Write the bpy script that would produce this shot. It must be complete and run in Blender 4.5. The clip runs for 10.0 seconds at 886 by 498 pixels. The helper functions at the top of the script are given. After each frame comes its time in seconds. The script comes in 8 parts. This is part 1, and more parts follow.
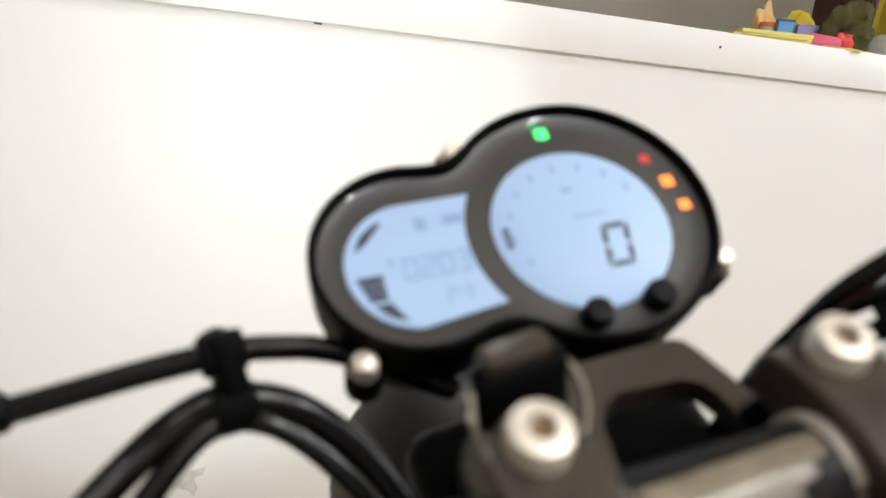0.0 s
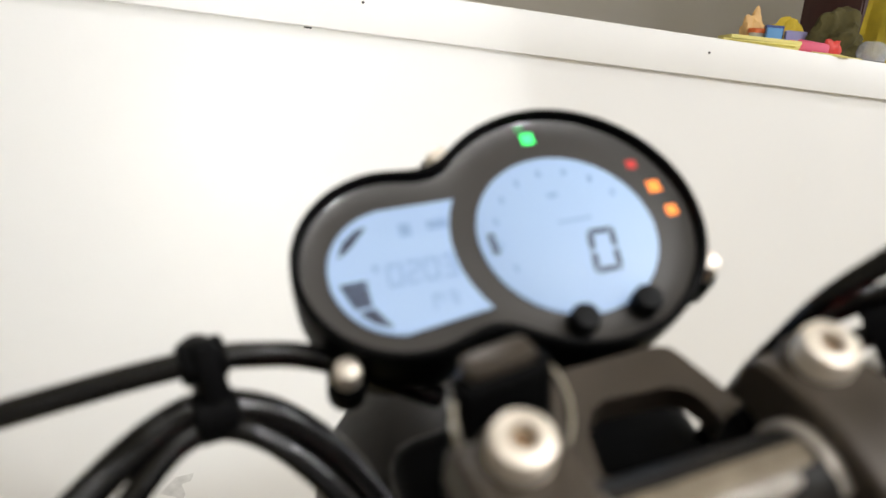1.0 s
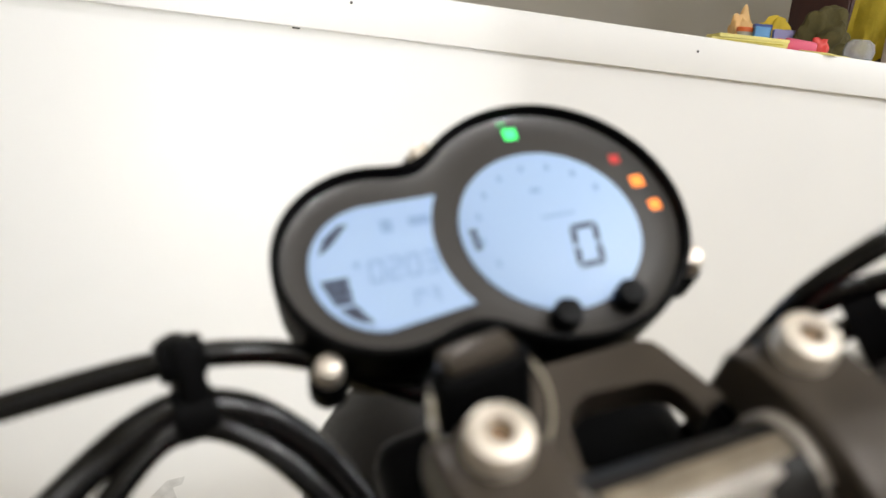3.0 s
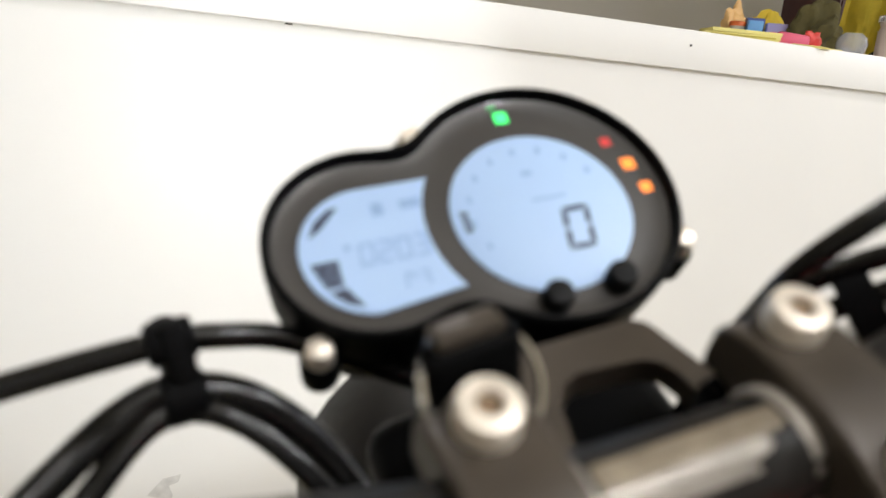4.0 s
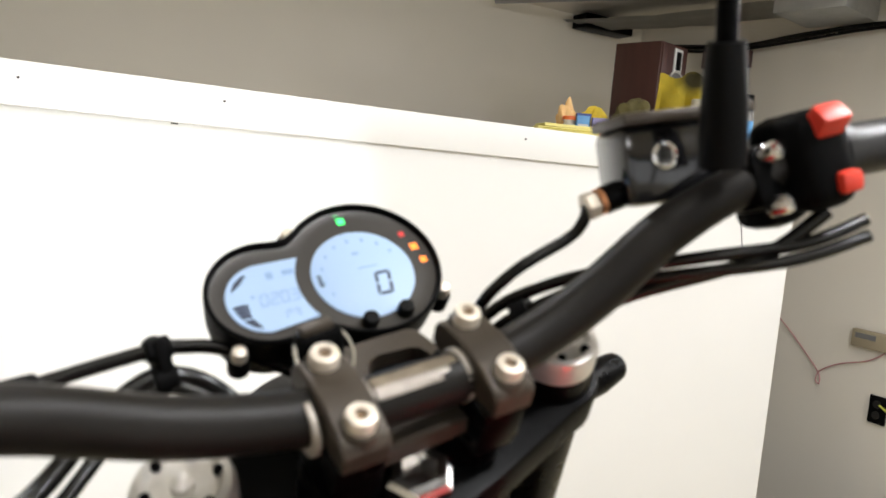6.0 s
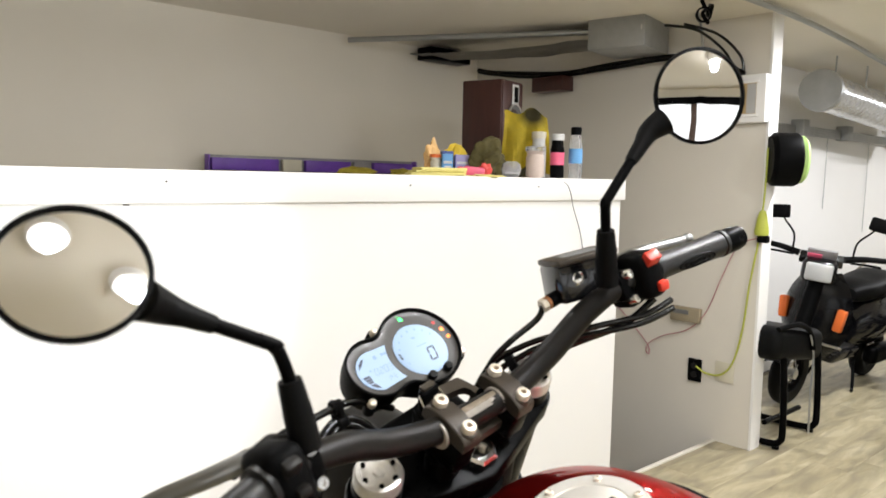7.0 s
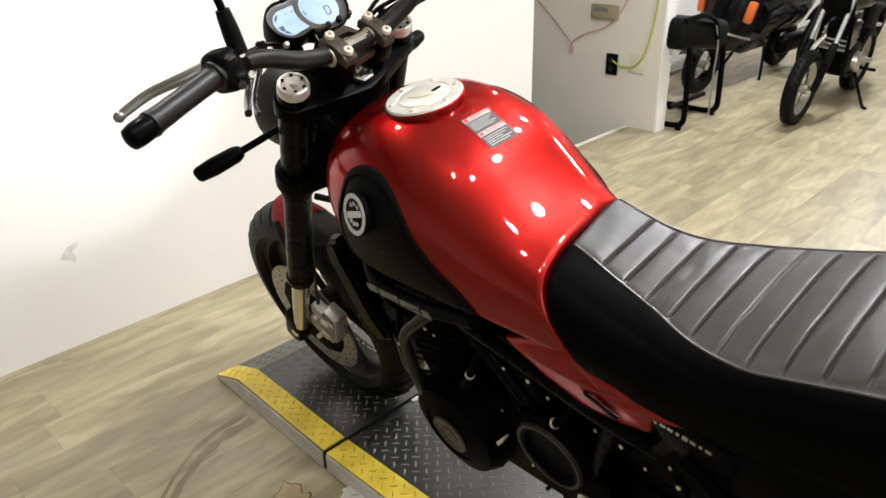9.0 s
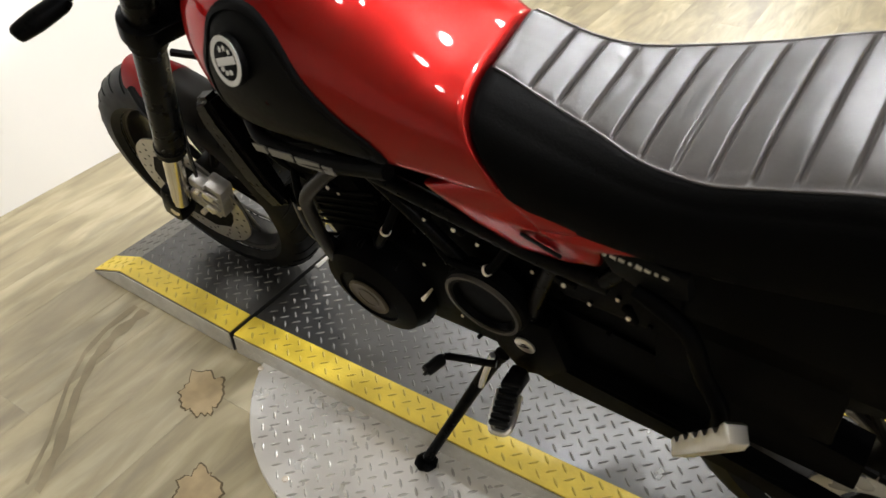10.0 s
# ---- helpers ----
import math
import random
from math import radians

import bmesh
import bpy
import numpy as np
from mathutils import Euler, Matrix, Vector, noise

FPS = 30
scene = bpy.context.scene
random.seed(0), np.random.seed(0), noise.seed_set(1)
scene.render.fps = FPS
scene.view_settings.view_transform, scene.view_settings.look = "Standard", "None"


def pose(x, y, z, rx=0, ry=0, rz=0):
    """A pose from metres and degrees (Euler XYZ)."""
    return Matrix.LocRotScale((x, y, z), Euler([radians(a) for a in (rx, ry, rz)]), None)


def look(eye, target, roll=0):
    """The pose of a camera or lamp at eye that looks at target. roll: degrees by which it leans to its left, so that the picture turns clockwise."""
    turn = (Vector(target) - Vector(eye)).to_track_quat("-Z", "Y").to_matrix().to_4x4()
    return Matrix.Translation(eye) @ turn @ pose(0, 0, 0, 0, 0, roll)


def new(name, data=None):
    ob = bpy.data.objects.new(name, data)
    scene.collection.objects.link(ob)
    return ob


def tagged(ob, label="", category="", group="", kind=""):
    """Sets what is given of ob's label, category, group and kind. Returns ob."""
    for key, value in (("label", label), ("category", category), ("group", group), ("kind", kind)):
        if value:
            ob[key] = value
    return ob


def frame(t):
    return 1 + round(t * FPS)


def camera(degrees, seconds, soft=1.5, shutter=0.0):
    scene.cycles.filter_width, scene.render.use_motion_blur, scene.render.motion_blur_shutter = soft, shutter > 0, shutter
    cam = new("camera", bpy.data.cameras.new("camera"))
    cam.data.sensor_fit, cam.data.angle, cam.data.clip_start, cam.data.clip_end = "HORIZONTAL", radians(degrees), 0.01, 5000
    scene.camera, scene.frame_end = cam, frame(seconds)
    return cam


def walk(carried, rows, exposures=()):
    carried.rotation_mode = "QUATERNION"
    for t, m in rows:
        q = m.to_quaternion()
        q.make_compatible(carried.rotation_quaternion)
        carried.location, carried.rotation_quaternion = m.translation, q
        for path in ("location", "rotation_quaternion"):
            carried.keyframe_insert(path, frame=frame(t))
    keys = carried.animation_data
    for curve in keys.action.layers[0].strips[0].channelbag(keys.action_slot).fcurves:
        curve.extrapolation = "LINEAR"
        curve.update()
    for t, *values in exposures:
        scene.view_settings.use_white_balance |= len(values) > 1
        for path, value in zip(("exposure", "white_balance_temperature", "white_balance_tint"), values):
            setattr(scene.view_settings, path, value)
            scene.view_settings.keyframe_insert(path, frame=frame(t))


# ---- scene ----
cam = camera(61.0, 10.0)
PATH = [
    (0, (-0.019, 0.034, 1.172), (0.632, 1.873, 0.729), 6.0),
    (0.5, (-0.017, 0.036, 1.172), (0.641, 1.872, 0.731), 5.9),
    (1, (-0.016, 0.036, 1.172), (0.657, 1.87, 0.743), 6.2),
    (1.5, (-0.014, 0.035, 1.171), (0.673, 1.865, 0.748), 6.0),
    (2, (-0.013, 0.036, 1.172), (0.681, 1.863, 0.747), 6.0),
    (3.5, (-0.011, 0.036, 1.168), (0.681, 1.863, 0.744), 5.8),
    (4, (-0.01, 0.035, 1.165), (0.693, 1.858, 0.737), 5.5),
    (4.5, (-0.01, 0.038, 1.163), (0.699, 1.857, 0.731), 5.4),
    (5, (-0.015, 0.023, 1.165), (0.705, 1.846, 0.769), 3.8),
    (5.5, (-0.019, -0.043, 1.181), (0.803, 1.753, 0.87), 3.5),
    (5.7, (-0.035, -0.091, 1.184), (0.855, 1.679, 0.906), 3.8),
    (6.8, (-0.336, -0.35, 1.283), (0.93, 1.197, 1.21), 3.3),
    (7, (-0.442, -0.385, 1.323), (0.889, 1.096, 1.137), 1.1),
    (7.5, (-0.617, -0.556, 1.393), (0.752, 0.874, 1.11), 0.9),
    (8, (-0.676, -0.735, 1.399), (0.622, 0.715, 0.937), 0.2),
    (8.5, (-0.669, -0.764, 1.346), (0.65, 0.575, 0.662), 0.1),
    (9, (-0.658, -0.78, 1.3), (0.614, 0.495, 0.431), -1.5),
    (9.5, (-0.639, -0.759, 1.263), (0.606, 0.417, 0.23), -1.7),
    (10, (-0.602, -0.676, 1.229), (0.698, 0.24, 0.016), -3.6),
]
walk(cam, [(t, look(eye, target, roll)) for t, eye, target, roll in PATH], exposures=[(0.0, -0.5), (5.0, -0.4), (6.8, -0.1), (8.5, -0.1), (9.3, -0.05), (10.0, 0.1)])
cam.data.dof.use_dof = True
cam.data.dof.focus_distance = 1.7
cam.data.dof.aperture_fstop = 8.0
scene.view_settings.exposure = 0.0

# ---- light ----
world = bpy.data.worlds.new("world")
scene.world = world
world.use_nodes = True
world.node_tree.nodes["Background"].inputs[0].default_value = (0.9, 0.95, 1.0, 1)
world.node_tree.nodes["Background"].inputs[1].default_value = 0.05

FLOOR_Y, LEDGE_Y, BACK_Y, CEIL = 1.475, 1.505, 3.3, 2.14
WARM = (0.985, 0.995, 1.03)


def disk_lamp(x, y, watts, size=0.085):
    d = bpy.data.lights.new("lamp", "AREA")
    d.shape, d.size, d.energy, d.color = "DISK", size, watts, WARM
    ob = new("lamp", d)
    ob.location = (x, y, CEIL - 0.075)
    return ob


def globe_lamp(x, y, watts):
    d = bpy.data.lights.new("lamp", "POINT")
    d.shadow_soft_size, d.energy, d.color = 0.042, watts, WARM
    ob = new("lamp", d)
    ob.location = (x, y, CEIL - 0.115)
    return ob


# a slanting row of spot lamps over the machine, two by the ledge, more unseen ones behind
OVER = [(-0.13, -0.46), (-0.37, -0.17)]
NEAR = [(0.36, -0.45), (0.84, -0.18), (1.33, 0.07), (2.34, -0.2)]
BEHIND = [(x, -2.0) for x in (-1.2, 0.3, 1.8)]
EDGE = [(-0.02, 0.95), (2.1, 1.05)]
# unseen fill lamps, added to brighten the far white wall
FAR_FILL = [(3.6, 0.7), (5.2, 0.7), (7.0, 0.7)]
LAMPS = OVER + NEAR + BEHIND + EDGE + FAR_FILL
for x, y in OVER:
    globe_lamp(x, y, 0.8)
    disk_lamp(x, y, 1.2)
for x, y in NEAR:
    globe_lamp(x, y, 7.5)
    disk_lamp(x, y, 11)
for x, y in BEHIND:
    globe_lamp(x, y, 3.0)
    disk_lamp(x, y, 10)
for x, y in EDGE:
    disk_lamp(x, y, 6)
for x, y in FAR_FILL:
    disk_lamp(x, y, 32)


# ---- materials ----
def mat(name, base, rough=0.5, metal=0.0, var=0.12, scale=8.0, bump=0.0, bscale=200.0, coat=0.0, stretch=(1, 1, 1), rvar=0.1, spec=0.5, emit=None, power=0.0):
    m = bpy.data.materials.new(name)
    m.use_nodes = True
    t = m.node_tree
    b = t.nodes["Principled BSDF"]
    co = t.nodes.new("ShaderNodeTexCoord")
    mp = t.nodes.new("ShaderNodeMapping")
    mp.inputs["Scale"].default_value = stretch
    t.links.new(co.outputs["Object"], mp.inputs["Vector"])
    n1 = t.nodes.new("ShaderNodeTexNoise")
    n1.inputs["Scale"].default_value, n1.inputs["Detail"].default_value = scale, 5
    t.links.new(mp.outputs[0], n1.inputs["Vector"])
    mix = t.nodes.new("ShaderNodeMix")
    mix.data_type = "RGBA"
    t.links.new(n1.outputs["Fac"], mix.inputs["Factor"])
    mix.inputs["A"].default_value = (*[min(1, c * (1 - var)) for c in base], 1)
    mix.inputs["B"].default_value = (*[min(1, c * (1 + var)) for c in base], 1)
    t.links.new(mix.outputs["Result"], b.inputs["Base Color"])
    mr = t.nodes.new("ShaderNodeMapRange")
    mr.inputs["To Min"].default_value, mr.inputs["To Max"].default_value = max(0.02, rough - rvar), min(1, rough + rvar)
    n2 = t.nodes.new("ShaderNodeTexNoise")
    n2.inputs["Scale"].default_value = scale * 3.3
    t.links.new(mp.outputs[0], n2.inputs["Vector"])
    t.links.new(n2.outputs["Fac"], mr.inputs["Value"])
    t.links.new(mr.outputs[0], b.inputs["Roughness"])
    b.inputs["Metallic"].default_value = metal
    b.inputs["Coat Weight"].default_value = coat
    b.inputs["Coat Roughness"].default_value = 0.03
    b.inputs["Specular IOR Level"].default_value = spec
    if bump:
        n3 = t.nodes.new("ShaderNodeTexNoise")
        n3.inputs["Scale"].default_value, n3.inputs["Detail"].default_value = bscale, 3
        t.links.new(mp.outputs[0], n3.inputs["Vector"])
        bp = t.nodes.new("ShaderNodeBump")
        bp.inputs["Strength"].default_value, bp.inputs["Distance"].default_value = bump, 0.002
        t.links.new(n3.outputs["Fac"], bp.inputs["Height"])
        t.links.new(bp.outputs[0], b.inputs["Normal"])
    if emit:
        b.inputs["Emission Color"].default_value = (*emit, 1)
        b.inputs["Emission Strength"].default_value = power
    return m


WHITE = mat("white_paint", (0.82, 0.81, 0.79), 0.42, var=0.02, scale=3, bump=0.05, bscale=90)
BEIGE = mat("beige_paint", (0.84, 0.79, 0.69), 0.75, var=0.05, scale=1.4, bump=0.06, bscale=70)
GREYWALL = mat("grey_paint", (0.68, 0.64, 0.565), 0.7, var=0.05, scale=1.6, bump=0.06, bscale=70)
CEILMAT = mat("ceiling_paint", (0.80, 0.75, 0.65), 0.8, var=0.06, scale=1.2, bump=0.08, bscale=60)
RED = mat("candy_red", (0.25, 0.0070, 0.0062), 0.36, metal=0.9, var=0.12, scale=900, coat=0.55, rvar=0.05)
RED.node_tree.nodes["Principled BSDF"].inputs["Specular Tint"].default_value = (0.9, 0.04, 0.05, 1)
BLACKP = mat("black_plastic", (0.0035, 0.0035, 0.0036), 0.46, var=0.2, scale=40, bump=0.12, bscale=900, spec=0.03)
BLACKM = mat("black_metal", (0.0018, 0.0018, 0.0019), 0.30, var=0.2, scale=25, bump=0.05, bscale=500, spec=0.04)
BRONZE = mat("black_anodised", (0.0095, 0.0083, 0.007), 0.42, metal=0.0, var=0.25, scale=30, bump=0.08, bscale=700, spec=0.17)
FORKM = mat("gloss_fork_black", (0.0018, 0.0018, 0.0019), 0.28, var=0.1, scale=12, spec=0.05, rvar=0.04)
RUBBER = mat("rubber", (0.0035, 0.0035, 0.0035), 0.5, var=0.2, scale=30, bump=0.1, bscale=400, spec=0.08)
TYRE = mat("tyre_rubber", (0.005, 0.005, 0.005), 0.5, var=0.3, scale=12, bump=0.1, bscale=300, spec=0.1)
# Even near-black with almost no gloss, set to keep engine and gear dark.
ENGB = mat("flat_engine_black", (0.0012, 0.0012, 0.0013), 0.5, var=0.3, scale=20, bump=0.1, bscale=200, spec=0.02)
# Brown for the bolt recesses, their shade put into the colour.
SOCKETM = mat("socket_shade_brown", (0.16, 0.10, 0.05), 0.5, metal=0.5)
CHROME = mat("chrome", (0.75, 0.74, 0.72), 0.16, metal=1.0, var=0.05, scale=20, rvar=0.06)
ALU = mat("brushed_aluminium", (0.62, 0.61, 0.59), 0.35, metal=1.0, var=0.1, scale=40, rvar=0.1)
BOLT = mat("zinc_bolt", (0.74, 0.67, 0.57), 0.45, metal=0.55, var=0.1, scale=200)
GOLD = mat("fork_silver", (0.72, 0.68, 0.58), 0.2, metal=1.0, var=0.08, scale=30)
SEAT = mat("charcoal_leather", (0.054, 0.048, 0.0455), 0.38, var=0.12, scale=9, bump=0.10, bscale=420, rvar=0.08, spec=0.9)
# Gloss black; the beige ceiling's reflection is put into this brown base.
CLAMPM = mat("ceiling_tint_black", (0.048, 0.038, 0.028), 0.40, metal=0.25, var=0.35, scale=40, bump=0.1, bscale=600, spec=0.45)
SEATSIDE = mat("black_vinyl", (0.0022, 0.0022, 0.0022), 0.5, var=0.15, scale=20, bump=0.3, bscale=500, spec=0.05)
THREAD = mat("stitching", (0.10, 0.09, 0.085), 0.7)
FACEM = mat("gauge_face_grey", (0.030, 0.027, 0.024), 0.40, var=0.12, scale=60, bump=0.04, bscale=1200, spec=0.4, coat=0.1)
GREYP = mat("dark_grey_plastic", (0.012, 0.011, 0.010), 0.45, var=0.1, scale=40, bump=0.1, bscale=900, spec=0.25)
DIAL = mat("lcd_blue", (0.20, 0.28, 0.38), 0.55, var=0.03, scale=30, emit=(0.36, 0.50, 0.80), power=0.52)
LCDINK = mat("lcd_ink", (0.03, 0.04, 0.07), 0.4)
LCDFAINT = mat("lcd_faint_ink", (0.12, 0.18, 0.28), 0.4, emit=(0.24, 0.36, 0.62), power=0.6)
GREEN = mat("green_lamp", (0.05, 0.5, 0.1), 0.4, emit=(0.03, 0.85, 0.18), power=3.0)
GREEND = mat("green_lamp_dim", (0.02, 0.2, 0.05), 0.4, emit=(0.0, 0.3, 0.06), power=0.6)
ORANGE = mat("orange_lamp", (0.6, 0.2, 0.03), 0.4, emit=(1.0, 0.22, 0.02), power=2.0)
REDL = mat("dark_red_lamp", (0.35, 0.02, 0.02), 0.4, emit=(1.0, 0.05, 0.03), power=0.5)
REDSW = mat("red_switch", (0.62, 0.04, 0.02), 0.4)
YELLOW = mat("yellow_paint", (0.74, 0.54, 0.05), 0.45, var=0.4, scale=14, bump=0.2, bscale=150)
PLATE = mat("dark_tread_plate", (0.095, 0.095, 0.094), 0.33, metal=0.75, var=0.35, scale=7, rvar=0.12)
STEEL = mat("steel_tread_plate", (0.74, 0.725, 0.70), 0.30, metal=0.5, var=0.15, scale=6, rvar=0.12)
LABELW = mat("label_white", (0.42, 0.42, 0.41), 0.7, spec=0.1)
LABELG = mat("label_grey", (0.10, 0.098, 0.095), 0.7, spec=0.1)
LUGM = mat("worn_lug_metal", (0.15, 0.147, 0.142), 0.42, metal=0.35, var=0.5, scale=9)
LUGS = mat("steel_lug_metal", (0.40, 0.39, 0.37), 0.34, metal=0.7, var=0.3, scale=9)
LUGY = mat("rubbed_yellow_lug", (0.56, 0.41, 0.05), 0.5, var=0.5, scale=40)
WHITEINK = mat("white_print", (0.55, 0.55, 0.54), 0.45)
GREYINK = mat("grey_print", (0.15, 0.15, 0.15), 0.45)
REDINK = mat("red_print", (0.55, 0.03, 0.03), 0.45)
MIRROR = mat("mirror_glass", (0.93, 0.93, 0.92), 0.02, metal=1.0, var=0.0, rvar=0.0)
LAMPGLOW = mat("lamp_glow", (0.9, 0.9, 0.85), 0.3, emit=(1.0, 0.94, 0.82), power=25)


# ---- shapes ----
def B():
    return bmesh.new()


def add_box(bm, c, s, bev=0.0, rot=(0, 0, 0), seg=2):
    k = bmesh.new()
    bmesh.ops.create_cube(k, size=1)
    bmesh.ops.scale(k, vec=s, verts=k.verts)
    if bev:
        bmesh.ops.bevel(k, geom=k.edges[:], offset=bev, segments=seg, affect="EDGES", profile=0.5)
    k.transform(pose(*c, *rot))
    return merge(bm, k)


def merge(bm, k):
    me = bpy.data.meshes.new("tmp")
    k.to_mesh(me)
    k.free()
    bm.from_mesh(me)
    bpy.data.meshes.remove(me)
    return bm


def add_loft(bm, rings, closed=True, caps=True):
    vs = [[bm.verts.new(p) for p in r] for r in rings]
    n = len(rings[0])
    for a, b in zip(vs, vs[1:]):
        for i in range(n if closed else n - 1):
            j = (i + 1) % n
            bm.faces.new((a[i], a[j], b[j], b[i]))
    if caps and closed:
        bm.faces.new(vs[0][::-1])
        bm.faces.new(vs[-1])
    return bm


def fix(bm):
    bmesh.ops.recalc_face_normals(bm, faces=bm.faces)
    return bm


def add_tube(bm, pts, r, seg=10, sub=6, flat=1.0):
    P = [Vector(p) for p in pts]
    rr = r if isinstance(r, (list, tuple)) else [r] * len(P)
    path, rad = [], []
    if len(P) == 2 or sub <= 1:
        path, rad = P, list(rr)
    else:
        for i in range(len(P) - 1):
            p0, p1, p2, p3 = P[max(i - 1, 0)], P[i], P[i + 1], P[min(i + 2, len(P) - 1)]
            for k in range(sub):
                u = k / sub
                path.append(0.5 * ((2 * p1) + (p2 - p0) * u + (2 * p0 - 5 * p1 + 4 * p2 - p3) * u * u + (3 * p1 - p0 - 3 * p2 + p3) * u ** 3))
                rad.append(rr[i] * (1 - u) + rr[i + 1] * u)
        path.append(P[-1])
        rad.append(rr[-1])
    rings, side = [], None
    for i, p in enumerate(path):
        d = (path[min(i + 1, len(path) - 1)] - path[max(i - 1, 0)]).normalized()
        if side is None:
            side = d.orthogonal().normalized()
        side = (side - d * side.dot(d)).normalized()
        up = d.cross(side)
        rings.append([p + rad[i] * (math.cos(a) * side + flat * math.sin(a) * up) for a in [2 * math.pi * k / seg for k in range(seg)]])
    k = bmesh.new()
    add_loft(k, rings)
    return merge(bm, fix(k))


def axis_pose(p, d):
    return Matrix.Translation(p) @ Vector(d).to_track_quat("Z", "Y").to_matrix().to_4x4()


def add_lathe(bm, prof, m, seg=32, closed=False):
    k = bmesh.new()
    rings = [[(r * math.cos(a), r * math.sin(a), h) for a in [2 * math.pi * i / seg for i in range(seg)]] for r, h in prof]
    if closed:
        rings = rings + [rings[0]]
    add_loft(k, rings, True, not closed)
    bmesh.ops.remove_doubles(k, verts=k.verts, dist=1e-6)
    k.transform(m)
    return merge(bm, fix(k))


def add_cyl(bm, p0, p1, r, r1=None, seg=20, bev=0.0):
    p0, p1 = Vector(p0), Vector(p1)
    h, r1 = (p1 - p0).length, r if r1 is None else r1
    prof = [(r - bev, 0), (r, bev), (r1, h - bev), (r1 - bev, h)] if bev else [(r, 0), (r1, h)]
    return add_lathe(bm, prof, axis_pose(p0, p1 - p0), seg)


def add_prism(bm, poly, h, m, bev=0.0):
    k = bmesh.new()
    vs = [k.verts.new((x, y, 0)) for x, y in poly]
    f = k.faces.new(vs)
    top = bmesh.ops.extrude_face_region(k, geom=[f])
    bmesh.ops.translate(k, vec=(0, 0, h), verts=[v for v in top["geom"] if isinstance(v, bmesh.types.BMVert)])
    fix(k)
    if bev:
        es = [e for e in k.edges if abs(e.verts[0].co.z - e.verts[1].co.z) < 1e-9 and e.verts[0].co.z > h / 2]
        bmesh.ops.bevel(k, geom=es, offset=bev, segments=2, affect="EDGES", profile=0.5)
    k.transform(m)
    return merge(bm, k)


def mesh_of(name, bm, material, smooth=True, angle=38):
    me = bpy.data.meshes.new(name)
    bm.to_mesh(me)
    bm.free()
    me.materials.append(material)
    if smooth:
        me.polygons.foreach_set("use_smooth", [True] * len(me.polygons))
        me.set_sharp_from_angle(angle=radians(angle))
    return me


def part(name, bm, material, parent=None, label="", smooth=True, angle=38):
    ob = new(name, mesh_of(name, bm, material, smooth, angle))
    ob.parent = parent
    if label:
        tagged(ob, label)
    return ob


def thing(name, m, label, category, group="", kind=""):
    ob = new(name)
    ob.matrix_world = m
    ob.empty_display_size = 0.1
    return tagged(ob, label, category, group, kind)


def solid(name, bm, material, label, category, kind="", smooth=True, group="", m=None):
    ob = new(name, mesh_of(name, bm, material, smooth))
    if m is not None:
        ob.matrix_world = m
    return tagged(ob, label, category, group, kind)


def arc(cx, cy, r, a0, a1, n):
    return [(cx + r * math.cos(radians(a0 + (a1 - a0) * i / n)), cy + r * math.sin(radians(a0 + (a1 - a0) * i / n))) for i in range(n + 1)]


def lerp_table(rows, y):
    """Straight interpolation in rows of (key, values...), keys falling."""
    if y >= rows[0][0]:
        return rows[0][1:]
    for a, b in zip(rows, rows[1:]):
        if y >= b[0]:
            u = (a[0] - y) / (a[0] - b[0])
            return [p + (q - p) * u for p, q in zip(a[1:], b[1:])]
    return rows[-1][1:]


# ---- the room ----
X0, X1, Y0, Y1 = -3.2, 9.0, -3.8, 1.98
GREY_X = 3.15


def wall(name, c, s, material, label):
    return solid(name, add_box(B(), c, s), material, label, "wall", "structure", smooth=False)


wall("wall_back", ((X0 + GREY_X) / 2, BACK_Y + 0.05, 0.6), (GREY_X - X0 + 0.2, 0.1, 3.4), BEIGE, "beige painted wall behind the white ledge")
wall("wall_grey", (GREY_X + 0.045, (1.3 + BACK_Y) / 2, 0.6), (0.09, BACK_Y - 1.3, 3.4), GREYWALL, "grey painted partition beside the stairwell")
wall("wall_post", (GREY_X + 0.045, 1.296, 1.07), (0.098, 0.012, 2.14), WHITE, "white end face of the partition")
wall("wall_white", ((GREY_X + 0.09 + X1) / 2, Y1 + 0.05, 1.07), (X1 - GREY_X - 0.09, 0.1, 2.14), WHITE, "white wall behind the parked motorcycles")
wall("wall_west", (X0 - 0.05, (Y0 + BACK_Y) / 2, 0.6), (0.1, BACK_Y - Y0 + 0.2, 3.4), BEIGE, "plain beige side wall")
wall("wall_east", (X1 + 0.05, (Y0 + Y1) / 2, 1.07), (0.1, Y1 - Y0 + 0.2, 2.14), WHITE, "plain white end wall")
# the wall behind the camera, with a wide window under a dark lintel
WX0, WX1, WZ0, WZ1 = -2.6, 6.5, 0.7, 1.86
wall("wall_south", ((X0 + WX0) / 2, Y0 - 0.05, 1.07), (WX0 - X0, 0.1, 2.14), BEIGE, "plain beige wall beside the window")
wall("wall_south_end", ((WX1 + X1) / 2, Y0 - 0.05, 1.07), (X1 - WX1, 0.1, 2.14), BEIGE, "plain beige wall beside the window")
wall("wall_south_sill", ((WX0 + WX1) / 2, Y0 - 0.05, WZ0 / 2), (WX1 - WX0, 0.1, WZ0), BEIGE, "beige wall under the wide window")
wall("wall_south_top", ((WX0 + WX1) / 2, Y0 - 0.05, (WZ1 + 2.14) / 2), (WX1 - WX0, 0.1, 2.14 - WZ1), BEIGE, "beige wall over the wide window")
SKYGLOW = mat("daylight_outside", (0.9, 0.93, 1.0), 0.9, var=0.02, emit=(0.93, 0.96, 1.0), power=1.0)
